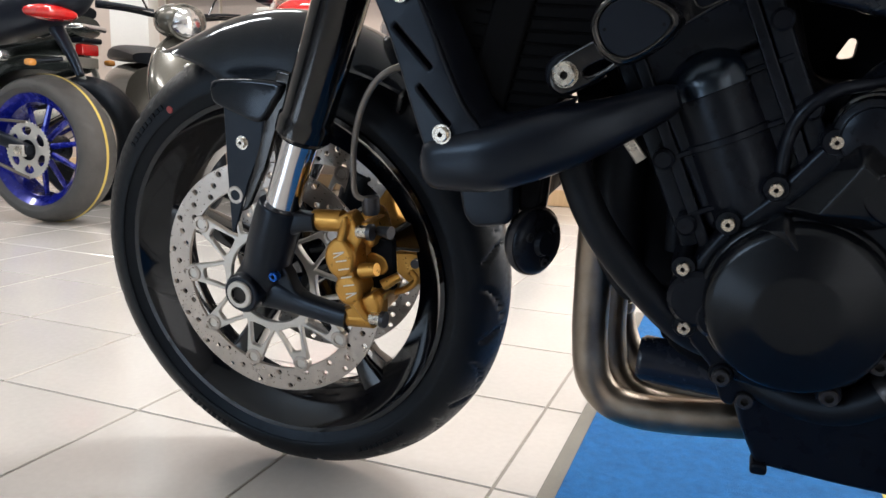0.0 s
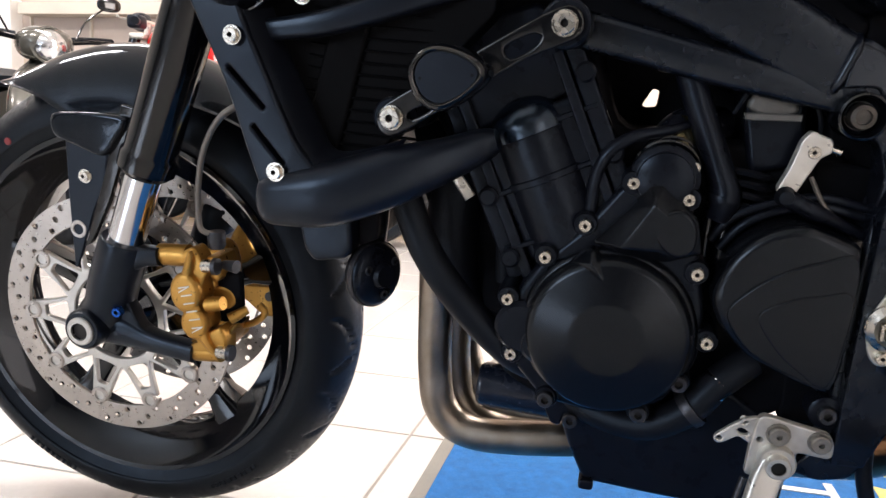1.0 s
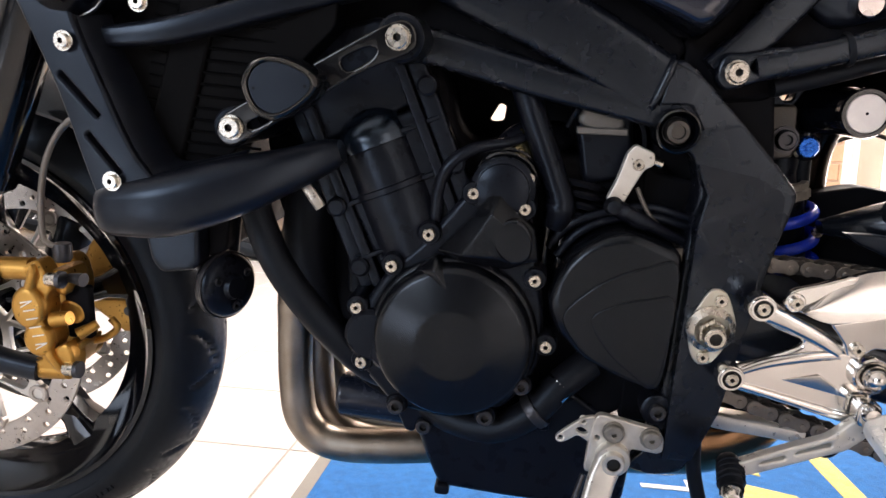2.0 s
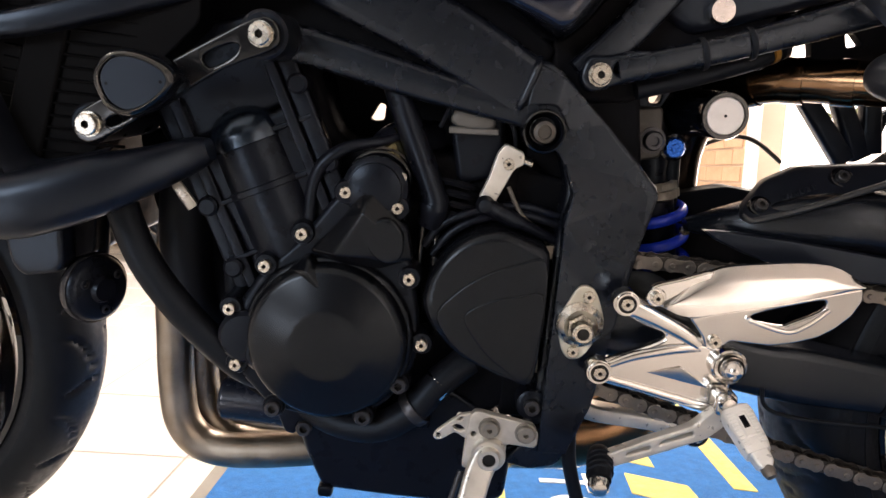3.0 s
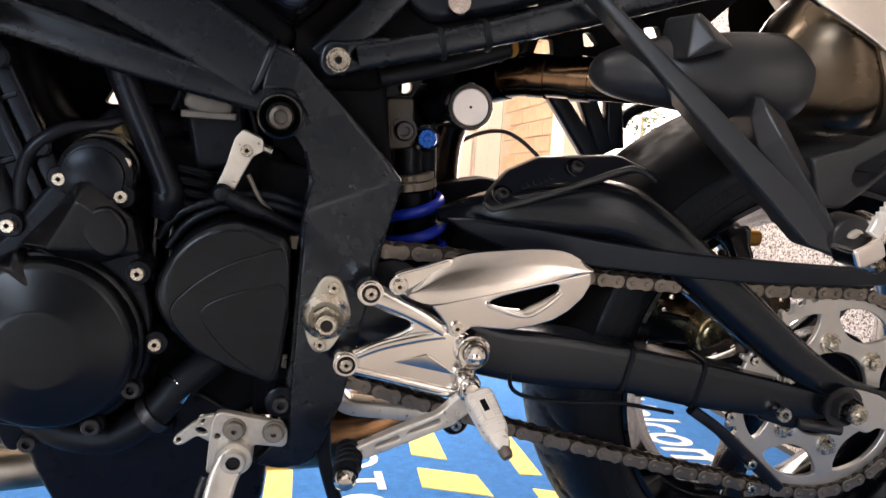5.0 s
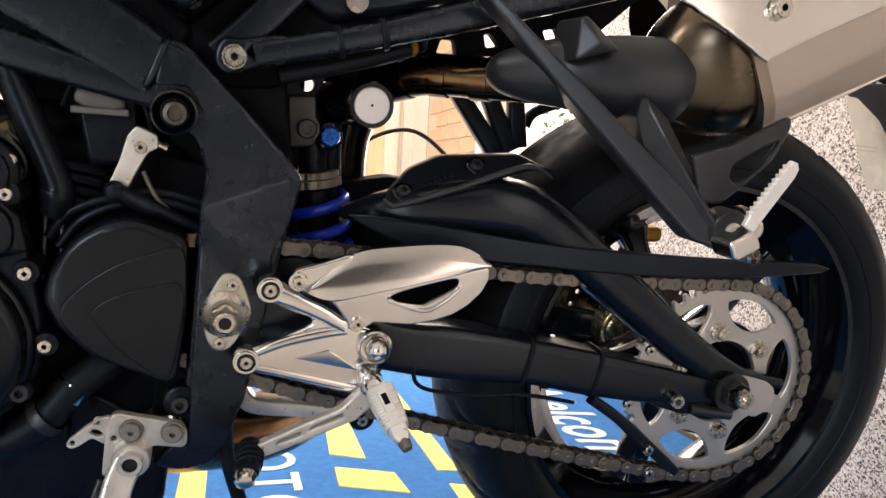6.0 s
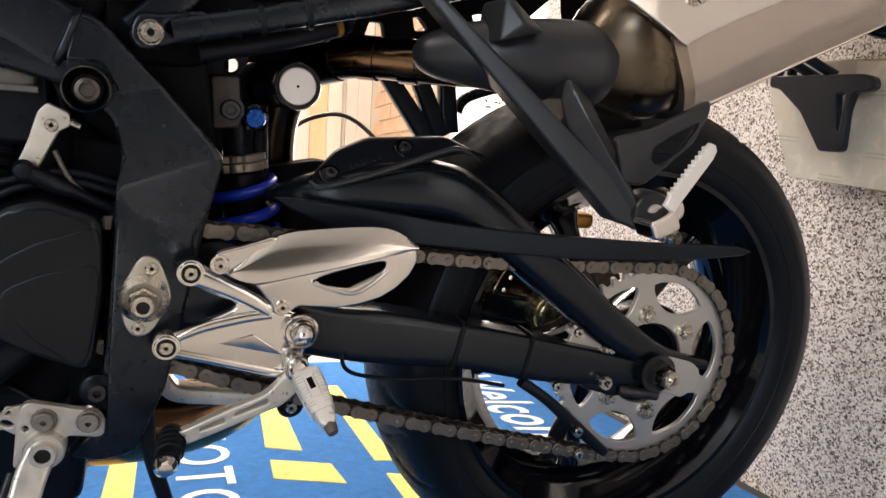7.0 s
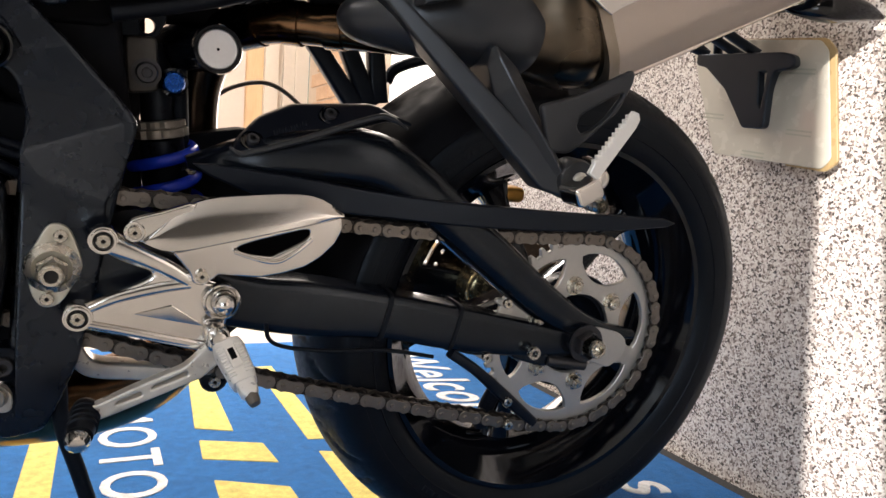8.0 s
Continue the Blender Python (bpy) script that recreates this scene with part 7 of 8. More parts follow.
part("foot", block((0.645, -0.285, 0.024), (0.712, -0.245, 0.032), 0.003), RAW, stand, "", Matrix.Translation((0.68, -0.265, 0.034)) @ pose(0, 0, 0, -7, 0, 0) @ Matrix.Translation((-0.68, 0.265, -0.028)))
bpart("drain_hose", tube([(0.838, -0.110, 0.318), (0.839, -0.118, 0.29), (0.842, -0.12, 0.25), (0.856, -0.118, 0.20), (0.872, -0.112, 0.14)], 0.0072, 12), RUBBER, "black drain hose")

# -- shock absorber --
shock = new("shock_absorber")
shock.parent = bike
shock["label"] = "rear shock absorber with a blue spring and black reservoir"
part("reservoir", lathe([(0.0, 0.09), (0.022, 0.09), (0.0235, 0.084), (0.0235, -0.064), (0.0222, -0.068), (0.0188, -0.068), (0.0180, -0.065)], 40, (0.969, 0, 0.597)), GLOSS, shock, "black reservoir")
part("reservoir_cap", lathe([(0.0, -0.0672), (0.0175, -0.0672), (0.0186, -0.066), (0.0186, -0.06)], 40, (0.969, 0, 0.597)), pbr("spun_aluminium", (0.66, 0.66, 0.67), 0.42, 0.9, 0.10, 300.0, 0.1, 0.00004, 1200.0), shock, "bright spun aluminium cap")
# flat dark disc, paints the shade of a dimple in the cap
part("cap_dimple", lathe([(0.0015, -0.0676), (0.0, -0.0676)], 10, (0.969, 0, 0.597)), VOID, shock)
part("reservoir_neck", tube([(0.9690, -0.052, 0.5975), (0.9600, -0.026, 0.5975), (0.9480, 0.000, 0.5970), (0.9400, 0.020, 0.5960)], [0.0228, 0.0236, 0.0245, 0.0235], 32), GLOSS, shock)
part("adjuster_knob", lathe([(0.0, -0.012), (0.009, -0.012), (0.0110, -0.009), (0.0110, 0.008), (0.0, 0.008)], 24, (0.934, -0.024, 0.561)), BLUE_METAL, shock, "blue anodised adjuster knob")
part("knob_screw", lathe([(0.0, -0.0135), (0.004, -0.0135), (0.0045, -0.012)], 14, (0.934, -0.024, 0.561)), BLUE_METAL, shock)
part("knob_ring", lathe([(0.0140, 0.004), (0.0140, -0.005), (0.0110, -0.006)], 24, (0.934, -0.024, 0.561)), GLOSS, shock)
part("clevis", plate(chamfered([(0.888, 0.600), (0.917, 0.602), (0.920, 0.551), (0.892, 0.546)], 0.006), -0.040, -0.020, bev=0.003), pbr("cast_grey", (0.045, 0.042, 0.038), 0.42, 0.5, 0.5, 160.0, 0.1, 0.0002, 500.0), shock, "grey cast clevis")
part("clevis_bolt", lathe([(0.0100, 0.0), (0.0100, -0.008), (0.0085, -0.010), (0.005, -0.010), (0.0045, -0.006), (0.0, -0.006)], 18, (0.9085, -0.040, 0.568)), DARKBOLT, shock)
part("clevis_collar", lathe([(0.0135, 0.0), (0.0135, -0.002), (0.010, -0.002)], 22, (0.9085, -0.040, 0.568)), DARKBOLT, shock)
SA = (Vector((0.942, 0, 0.40)) - Vector((0.914, 0, 0.575))).normalized()
m_sh = Matrix.Translation((0.914, 0, 0.575)) @ SA.to_track_quat("Z", "Y").to_matrix().to_4x4()
part("damper_body", lathe([(0.015, -0.02), (0.019, 0.0), (0.0185, 0.035), (0.016, 0.045), (0.016, 0.072), (0.023, 0.074), (0.023, 0.20)], 28, axis="z"), ENGINE, shock, "", m_sh)
part("preload_ring", lathe([(0.020, 0.054), (0.027, 0.055), (0.027, 0.061), (0.025, 0.062), (0.029, 0.063), (0.029, 0.071), (0.020, 0.072)], 36, axis="z", rfun=lambda a, y, j: -0.0025 if 1 <= j <= 5 and int(a / (2 * math.pi) * 36) % 3 == 0 else 0.0), pbr("stained_ring", (0.34, 0.31, 0.27), 0.5, 0.7, 0.45, 200.0, 0.12, 0.0002, 500.0), shock, "toothed aluminium preload ring", m_sh)
coil = [(0.0315 * math.cos(a), 0.0315 * math.sin(a), 0.079 + 0.0270 * a / (2 * math.pi)) for a in (2 * math.pi * k / 14 for k in range(50))]
part("spring", tube(coil, 0.0062, 14, 2), SPRING, shock, "blue coil spring", m_sh)
part("spring_bolt", B_S, None, shock, "", pose(0.953, -0.036, 0.478))

# -- tank, seat base, tail, lamps in the upper edge --
bpart("fuel_tank", plate(rounded([(0.48, 0.80), (0.60, 0.765), (0.70, 0.715), (0.765, 0.672), (0.792, 0.6565), (0.806, 0.660), (0.834, 0.690), (0.88, 0.76), (0.70, 0.84)], 4), -0.150, 0.150, bev=0.03), GLOSS, "gloss black fuel tank")
bpart("tank_panel", plate(rounded([(0.63, 0.735), (0.72, 0.695), (0.775, 0.672), (0.797, 0.664), (0.815, 0.682), (0.85, 0.74), (0.74, 0.80)], 4), -0.160, -0.13, bev=0.01), pbr("navy_panel", (0.012, 0.016, 0.030), 0.2, 0.1, 0.2, 60.0, 0.06, coat=0.5), "dark navy tank panel")
bpart("seat_base", plate(chamfered([(0.87, 0.70), (0.92, 0.668), (1.00, 0.690), (1.10, 0.722), (1.30, 0.80), (0.95, 0.82)], 0.01), -0.095, 0.10, bev=0.01), PLASTIC, "matt black seat base")
dot = bpart("frame_plug", lathe([(0.0, -0.052), (0.0105, -0.052), (0.012, -0.048), (0.012, -0.02)], 28, (0.941, -0.055, 0.690)), pbr("plug_alu", (0.55, 0.50, 0.48), 0.25, 1.0, 0.1, 80.0, 0.08), "round bright metal plug")
lampbowl = bpart("headlamp_bowl", lathe([(0.0, -0.035), (0.020, -0.030), (0.035, -0.010), (0.037, 0.0), (0.037, 0.05), (0.0, 0.06)], 36), GLOSS, "gloss black lamp bowl", m=pose(0.272, -0.190, 0.690))
part("bright_rim", lathe([(0.0375, -0.003), (0.0385, 0.0), (0.0375, 0.003), (0.036, 0.003), (0.036, -0.003)], 36, closed=True), CHROME, lampbowl)
bpart("radiator_rail", beam([(0.275, -0.165, 0.638, 0.009, 0.012), (0.345, -0.165, 0.646, 0.011, 0.014), (0.44, -0.150, 0.672, 0.012, 0.014), (0.54, -0.13, 0.70, 0.012, 0.014)], 4), PLASTIC)
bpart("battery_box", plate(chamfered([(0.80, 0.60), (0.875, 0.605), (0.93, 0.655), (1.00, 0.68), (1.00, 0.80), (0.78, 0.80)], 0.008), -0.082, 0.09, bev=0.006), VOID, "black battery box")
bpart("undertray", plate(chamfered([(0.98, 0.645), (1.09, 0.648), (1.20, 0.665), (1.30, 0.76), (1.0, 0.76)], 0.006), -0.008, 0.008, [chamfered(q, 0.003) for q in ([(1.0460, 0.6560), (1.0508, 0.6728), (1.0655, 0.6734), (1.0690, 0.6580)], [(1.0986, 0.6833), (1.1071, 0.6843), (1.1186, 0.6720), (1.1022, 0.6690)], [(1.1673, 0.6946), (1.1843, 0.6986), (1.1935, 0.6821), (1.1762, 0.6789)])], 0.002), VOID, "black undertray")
# added solid in near-black, stands for the shade under the tank
bpart("under_tank", plate(chamfered([(0.36, 0.57), (0.46, 0.61), (0.56, 0.655), (0.66, 0.628), (0.77, 0.60), (0.80, 0.65), (0.70, 0.74), (0.50, 0.80), (0.38, 0.80)], 0.008), -0.088, 0.09, bev=0.006), VOID, "solid dark filler for the shaded space under the tank")
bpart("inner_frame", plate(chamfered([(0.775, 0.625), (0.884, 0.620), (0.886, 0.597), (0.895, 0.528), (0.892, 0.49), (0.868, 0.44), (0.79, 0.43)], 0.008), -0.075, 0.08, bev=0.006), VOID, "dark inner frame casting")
# added dark sheet that closes the gap beside the shock as shade
bpart("shock_gap_filler", plate(chamfered([(0.87, 0.66), (0.906, 0.66), (0.908, 0.60), (0.905, 0.52), (0.910, 0.44), (0.87, 0.44)], 0.004), -0.012, 0.03, bev=0.002), VOID, "dark filler sheet for the shaded gap beside the shock")
bpart("shock_mount", plate(chamfered([(0.865, 0.67), (0.930, 0.67), (0.926, 0.618), (0.915, 0.598), (0.886, 0.598)], 0.005), -0.030, -0.012, [circle(0.9085, 0.6115, 0.0072, 18)], 0.002), ENGINE, "black shock mount")
bpart("shock_hose", tube([(0.940, 0.0, 0.575), (0.9435, 0.005, 0.53), (0.948, 0.01, 0.47), (0.955, 0.02, 0.42)], 0.0095, 12), RUBBER, "black shock hose")
# two added dark fillers in place of shade around the swing arm
bpart("arm_filler", plate(chamfered([(0.90, 0.385), (1.06, 0.370), (1.10, 0.425), (0.90, 0.450)], 0.006), -0.04, 0.04, bev=0.004), VOID, "dark filler for the shade between the swing arms")
bpart("hugger_filler", plate(chamfered([(0.948, 0.43), (1.070, 0.43), (1.070, 0.510), (1.010, 0.518), (0.952, 0.506)], 0.006), 0.02, 0.05, bev=0.003), VOID, "dark filler sheet for the shaded gap before the hugger")
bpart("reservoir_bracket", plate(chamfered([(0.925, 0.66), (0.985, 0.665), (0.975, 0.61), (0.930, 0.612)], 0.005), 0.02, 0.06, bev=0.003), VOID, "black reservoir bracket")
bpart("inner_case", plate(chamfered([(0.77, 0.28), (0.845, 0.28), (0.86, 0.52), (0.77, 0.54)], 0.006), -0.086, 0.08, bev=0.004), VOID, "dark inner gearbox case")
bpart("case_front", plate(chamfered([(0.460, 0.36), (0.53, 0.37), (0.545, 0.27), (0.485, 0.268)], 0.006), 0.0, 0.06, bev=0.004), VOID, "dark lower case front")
# added dark filler, stands for the shade before the engine
bpart("front_filler", plate(chamfered([(0.385, 0.55), (0.40, 0.47), (0.440, 0.40), (0.465, 0.35), (0.51, 0.34), (0.52, 0.47), (0.47, 0.56)], 0.01), -0.04, 0.06, bev=0.006), VOID, "dark filler for the shade at the engine's front")
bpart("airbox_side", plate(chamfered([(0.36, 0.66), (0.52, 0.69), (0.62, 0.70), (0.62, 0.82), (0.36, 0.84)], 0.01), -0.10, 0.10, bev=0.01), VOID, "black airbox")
bolt(B_W, 0.330, -0.185, 0.668)
for k, (x0, z0, x1, z1) in enumerate(((1.075, 0.640, 1.148, 0.550), (1.120, 0.640, 1.165, 0.555), (1.165, 0.625, 1.175, 0.56))):
    bpart("tail_bracket", beam([(x0, 0.05, z0, 0.010, 0.010), (x1, 0.05, z1, 0.012, 0.010)], 4, smooth=False), PLASTIC)
bpart("exhaust_bracket", tube([(1.195, 0.08, 0.585), (1.205, 0.08, 0.603), (1.24, 0.08, 0.618), (1.275, 0.08, 0.625)], 0.007, 10), PLASTIC)
bpart("clutch_cable", tube([(0.975, 0.10, 0.52), (0.995, 0.10, 0.548), (1.021, 0.10, 0.563), (1.049, 0.10, 0.568), (1.073, 0.10, 0.560), (1.10, 0.10, 0.540)], 0.0027, 10), BRAID, "thin grey cable")
holder = bpart("plate_holder", plate(chamfered([(0.1500, 0.6890), (-0.0201, 0.6935), (-0.0404, 0.6893), (-0.0459, 0.6753), (-0.0359, 0.6696), (-0.0120, 0.6666), (-0.0075, 0.6405), (-0.0120, 0.5873), (-0.0059, 0.5826), (0.0293, 0.5809), (0.0452, 0.5994), (0.0778, 0.6363), (0.1259, 0.6682), (0.1480, 0.6714)], 0.006), 0.0, 0.014, [chamfered([(0.0155, 0.6640), (0.0020, 0.6650), (0.0010, 0.6120), (0.0060, 0.6180)], 0.002)], 0.003), PLASTIC, "black number plate holder", m=Matrix.Translation((1.765, 0, 0)) @ pose(0, 0, 0, 0, 0, 90))
for y0, z0, y1, z1, x1 in ((0.1450, 0.690, 0.2200, 0.735, 1.70), (0.1500, 0.692, 0.2100, 0.765, 1.70), (0.0739, 0.688, 0.1900, 0.772, 1.69), (0.0417, 0.692, 0.1300, 0.766, 1.69), (0.1250, 0.690, 0.0850, 0.752, 1.72)):
    part("holder_strut", tube([(1.772, y0, z0), ((1.772 + x1) / 2, (y0 + y1) / 2, (z0 + z1) / 2 - 0.004), (x1, y1, z1)], 0.0075, 10), PLASTIC, bike)
bpart("tail_boom", beam([(1.45, 0.03, 0.84, 0.02, 0.06), (1.60, 0.03, 0.80, 0.02, 0.05), (1.70, 0.02, 0.770, 0.016, 0.04), (1.76, 0.02, 0.76, 0.012, 0.03)], 4), PLASTIC, "black tail boom")
plt = bpart("number_plate", plate(chamfered([(0.2059, 0.718), (-0.0491, 0.7145), (-0.0650, 0.7010), (-0.1060, 0.5530), (-0.0943, 0.5376), (0.1097, 0.5344), (0.1704, 0.6435)], 0.006), 0.0, 0.003, bev=0.0008), FILM, "number plate under a cloudy protective film", m=Matrix.Translation((1.790, 0, 0)) @ pose(0, 0, 0, 0, 0, 90))
part("plate_edge", plate(chamfered([(0.15, 0.718), (-0.0550, 0.718), (-0.0735, 0.703), (-0.1150, 0.5500), (-0.0980, 0.5340), (-0.03, 0.534)], 0.006), -0.006, -0.001, bev=0.0008), AMBER, plt)
for (u, v) in ((0.125, 0.596), (-0.045, 0.585), (-0.030, 0.672), (0.165, 0.685), (0.030, 0.545)):
    for k in range(2):
        part("film_print", block((u - 0.022, 0.0026, v - 0.006 * k), (u + 0.022, 0.0034, v + 0.0025 - 0.006 * k), 0), MARK, plt)
ind = bpart("indicator", beam([(1.66, -0.075, 0.745, 0.008, 0.008), (1.665, -0.11, 0.741, 0.014, 0.014), (1.70, -0.125, 0.742, 0.0195, 0.020), (1.75, -0.13, 0.744, 0.013, 0.014), (1.79, -0.132, 0.742, 0.003, 0.004)], 2.4, 20), GLOSS, "gloss black rear indicator")
part("stalk", tube([(1.64, -0.02, 0.752), (1.655, -0.06, 0.748), (1.67, -0.11, 0.742)], [0.012, 0.009, 0.008], 14), GLOSS, ind)

# ---- other machines in the showroom ----
def blob(c, r, power=2.5, nu=24, nv=14, bm=None):
    """A rounded hull: a ball with flattened sides."""
    bm = bm or bmesh.new()

    def f(t):
        return math.copysign(abs(t) ** (2 / power), t)
    rings = []
    for i in range(1, nv):
        p = math.pi * i / nv - math.pi / 2
        rings.append([bm.verts.new((c[0] + r[0] * f(math.cos(p)) * f(math.cos(2 * math.pi * k / nu)), c[1] + r[1] * f(math.cos(p)) * f(math.sin(2 * math.pi * k / nu)), c[2] + r[2] * f(math.sin(p)))) for k in range(nu)])
    lo, hi = bm.verts.new((c[0], c[1], c[2] - r[2])), bm.verts.new((c[0], c[1], c[2] + r[2]))
    for a, b in zip(rings, rings[1:]):
        for k in range(nu):
            bm.faces.new((a[k - 1], a[k], b[k], b[k - 1]))
    for k in range(nu):
        bm.faces.new((lo, rings[0][k], rings[0][k - 1]))
        bm.faces.new((hi, rings[-1][k - 1], rings[-1][k]))
    return bm


DARKBODY = pbr("dark_green_grey_paint", (0.035, 0.043, 0.042), 0.18, 0.4, 0.2, 500.0, 0.05, coat=0.8)
YELLOW = pbr("yellow_line", (0.55, 0.42, 0.10), 0.6, 0, 0.15, 100.0, 0.1)
ORANGE = pbr("orange_lens", (0.55, 0.24, 0.05), 0.2, 0, 0.1, 60.0, 0.05, coat=0.4)
REDPAINT = pbr("red_paint", (0.55, 0.010, 0.010), 0.15, 0, 0.15, 60.0, 0.05, coat=0.8)
GREYMETAL = pbr("grey_bracket", (0.30, 0.30, 0.27), 0.45, 0.4, 0.15, 80.0, 0.1)


def sport_bike():
    """Rear wheel at the origin of x, the front towards -x."""
    b = thing("motorcycle", "black motorcycle with a bright blue rear wheel, seen from behind", "motorcycle")
    R = 0.302
    part("tyre", tyre(R, 0.222, 0.185, 160, 24, TYRE_GREY), TYRE_GREY, b, "new grey-black tyre", pose(0, 0, R))
    part("tread_line", lathe([(R - 0.002, -0.004), (R + 0.0018, -0.001), (R + 0.0022, 0.008), (R - 0.002, 0.012)], 120, (0, 0, R)), YELLOW, b, "yellow moulding line")
    rimo = part("rim", lathe([(0.226, -0.078), (0.230, -0.072), (0.205, -0.050), (0.196, 0.0), (0.205, 0.05), (0.230, 0.072), (0.226, 0.078), (0.190, 0.045), (0.184, 0.0), (0.190, -0.045)], 72, (0, 0, R), closed=True), RIM_BLUE, b, "bright blue rim")
    for k in range(10):
        a = 2 * math.pi * k / 10
        part("spoke", tube([(0.04 * math.sin(a), -0.03, R + 0.04 * math.cos(a)), (0.192 * math.sin(a + 0.14), 0.0, R + 0.192 * math.cos(a + 0.14))], [0.014, 0.010], 8, smooth=False), RIM_BLUE, rimo)
    part("hub", lathe([(0.0, -0.09), (0.05, -0.09), (0.055, -0.06), (0.055, 0.07), (0.0, 0.08)], 28, (0, 0, R)), ENGINE, b)
    part("rear_sprocket", plate([(q.x, q.y + R) for k in range(44) for q in (Vector((0.115 * math.sin(2 * math.pi * k / 44), 0.115 * math.cos(2 * math.pi * k / 44))), Vector((0.109 * math.sin(2 * math.pi * (k + 0.5) / 44), 0.109 * math.cos(2 * math.pi * (k + 0.5) / 44))))], -0.104, -0.098,
                               [rounded([Vector((0.088 * math.sin(a + d) * s, R + 0.088 * math.cos(a + d) * s)) for d, s in ((-0.30, 1), (0, 1.08), (0.30, 1), (0.22, 0.72), (-0.22, 0.72))], 2) for a in (2 * math.pi * k / 6 for k in range(6))] + [circle(0, R, 0.042, 20)], 0.001), SILVER, b, "silver rear sprocket")
    part("swing_arm", beam([(-0.55, -0.11, 0.40, 0.035, 0.02), (-0.20, -0.115, 0.36, 0.028, 0.02), (0.03, -0.118, R, 0.020, 0.018)], 4), PLASTIC, b)
    part("axle_block", block((-0.055, -0.145, R - 0.025), (0.02, -0.125, R + 0.022), 0.004), SILVER, b)
    part("axle_nut", lathe([(0.018, 0.0), (0.018, -0.012), (0.008, -0.014), (0.0, -0.014)], 6, (0.0, -0.145, R)), BOLT, b)
    for z in (R + 0.112, R - 0.112):
        part("chain_run", beam([(-0.60, -0.10, 0.40 + (0.03 if z > R else -0.03), 0.006, 0.008), (0.0, -0.10, z, 0.006, 0.008)], 4, smooth=False), CHAIN, b)
    part("tail_hull", beam([(-0.62, 0, 0.76, 0.05, 0.10), (-0.30, 0, 0.80, 0.085, 0.11), (-0.02, 0, 0.85, 0.085, 0.10), (0.15, 0, 0.89, 0.06, 0.085), (0.24, 0, 0.92, 0.022, 0.05)], 2.6, 24), PLASTIC, b, "matt black tail unit")
    part("seat", beam([(-0.62, 0, 0.82, 0.03, 0.11), (-0.25, 0, 0.91, 0.035, 0.12), (0.05, 0, 0.97, 0.03, 0.10)], 3), RUBBER, b)
    part("tail_light", blob((0.120, -0.060, 0.835), (0.075, 0.105, 0.030), 2.4), RED, b, "red tail light")
    part("plate_arm", tube([(0.05, 0.02, 0.80), (0.13, 0.02, 0.68), (0.17, 0.02, 0.60)], [0.03, 0.022, 0.016], 12), PLASTIC, b)
    part("rear_indicator", blob((0.065, -0.12, 0.645), (0.018, 0.020, 0.014), 3), ORANGE, b, "orange indicator lens")
    part("indicator_stem", tube([(0.10, 0.0, 0.665), (0.07, -0.10, 0.65)], 0.010, 8, smooth=False), RUBBER, b)
    part("hugger", lathe([(R + 0.014, -0.09), (R + 0.02, 0.0), (R + 0.014, 0.09)], 20, (0, 0, R), arc=radians(70)), PLASTIC, b, "", pose(0, 0, R, 0, -70, 0) @ pose(0, 0, -R))
    part("engine", blob((-0.78, 0, 0.48), (0.30, 0.18, 0.22), 5), ENGINE, b)
    part("fuel_tank", blob((-0.90, 0, 0.86), (0.32, 0.16, 0.14), 3), PLASTIC, b)
    part("front_tyre", tyre(0.300, 0.222, 0.12, 90, 18), TYRE, b, "", pose(-1.40, 0, 0.300))
    part("front_rim", lathe([(0.226, -0.05), (0.20, -0.02), (0.20, 0.02), (0.226, 0.05), (0.19, 0.02), (0.19, -0.02)], 48, (-1.40, 0, 0.30), closed=True), RIM_BLUE, b)
    part("fork", tube([(-1.40, -0.10, 0.30), (-1.12, -0.10, 0.95)], 0.026, 12, smooth=False), GLOSS, b)
    part("fork", tube([(-1.40, 0.10, 0.30), (-1.12, 0.10, 0.95)], 0.026, 12, smooth=False), GLOSS, b)
    part("exhaust", tube([(-0.75, 0.16, 0.28), (-0.30, 0.19, 0.32), (-0.05, 0.21, 0.42)], [0.05, 0.06, 0.055], 14), STAIN, b)
    return b


b2 = sport_bike()
b2.matrix_world = pose(-2.105, 1.42, 0.0, 0, 0, 2)


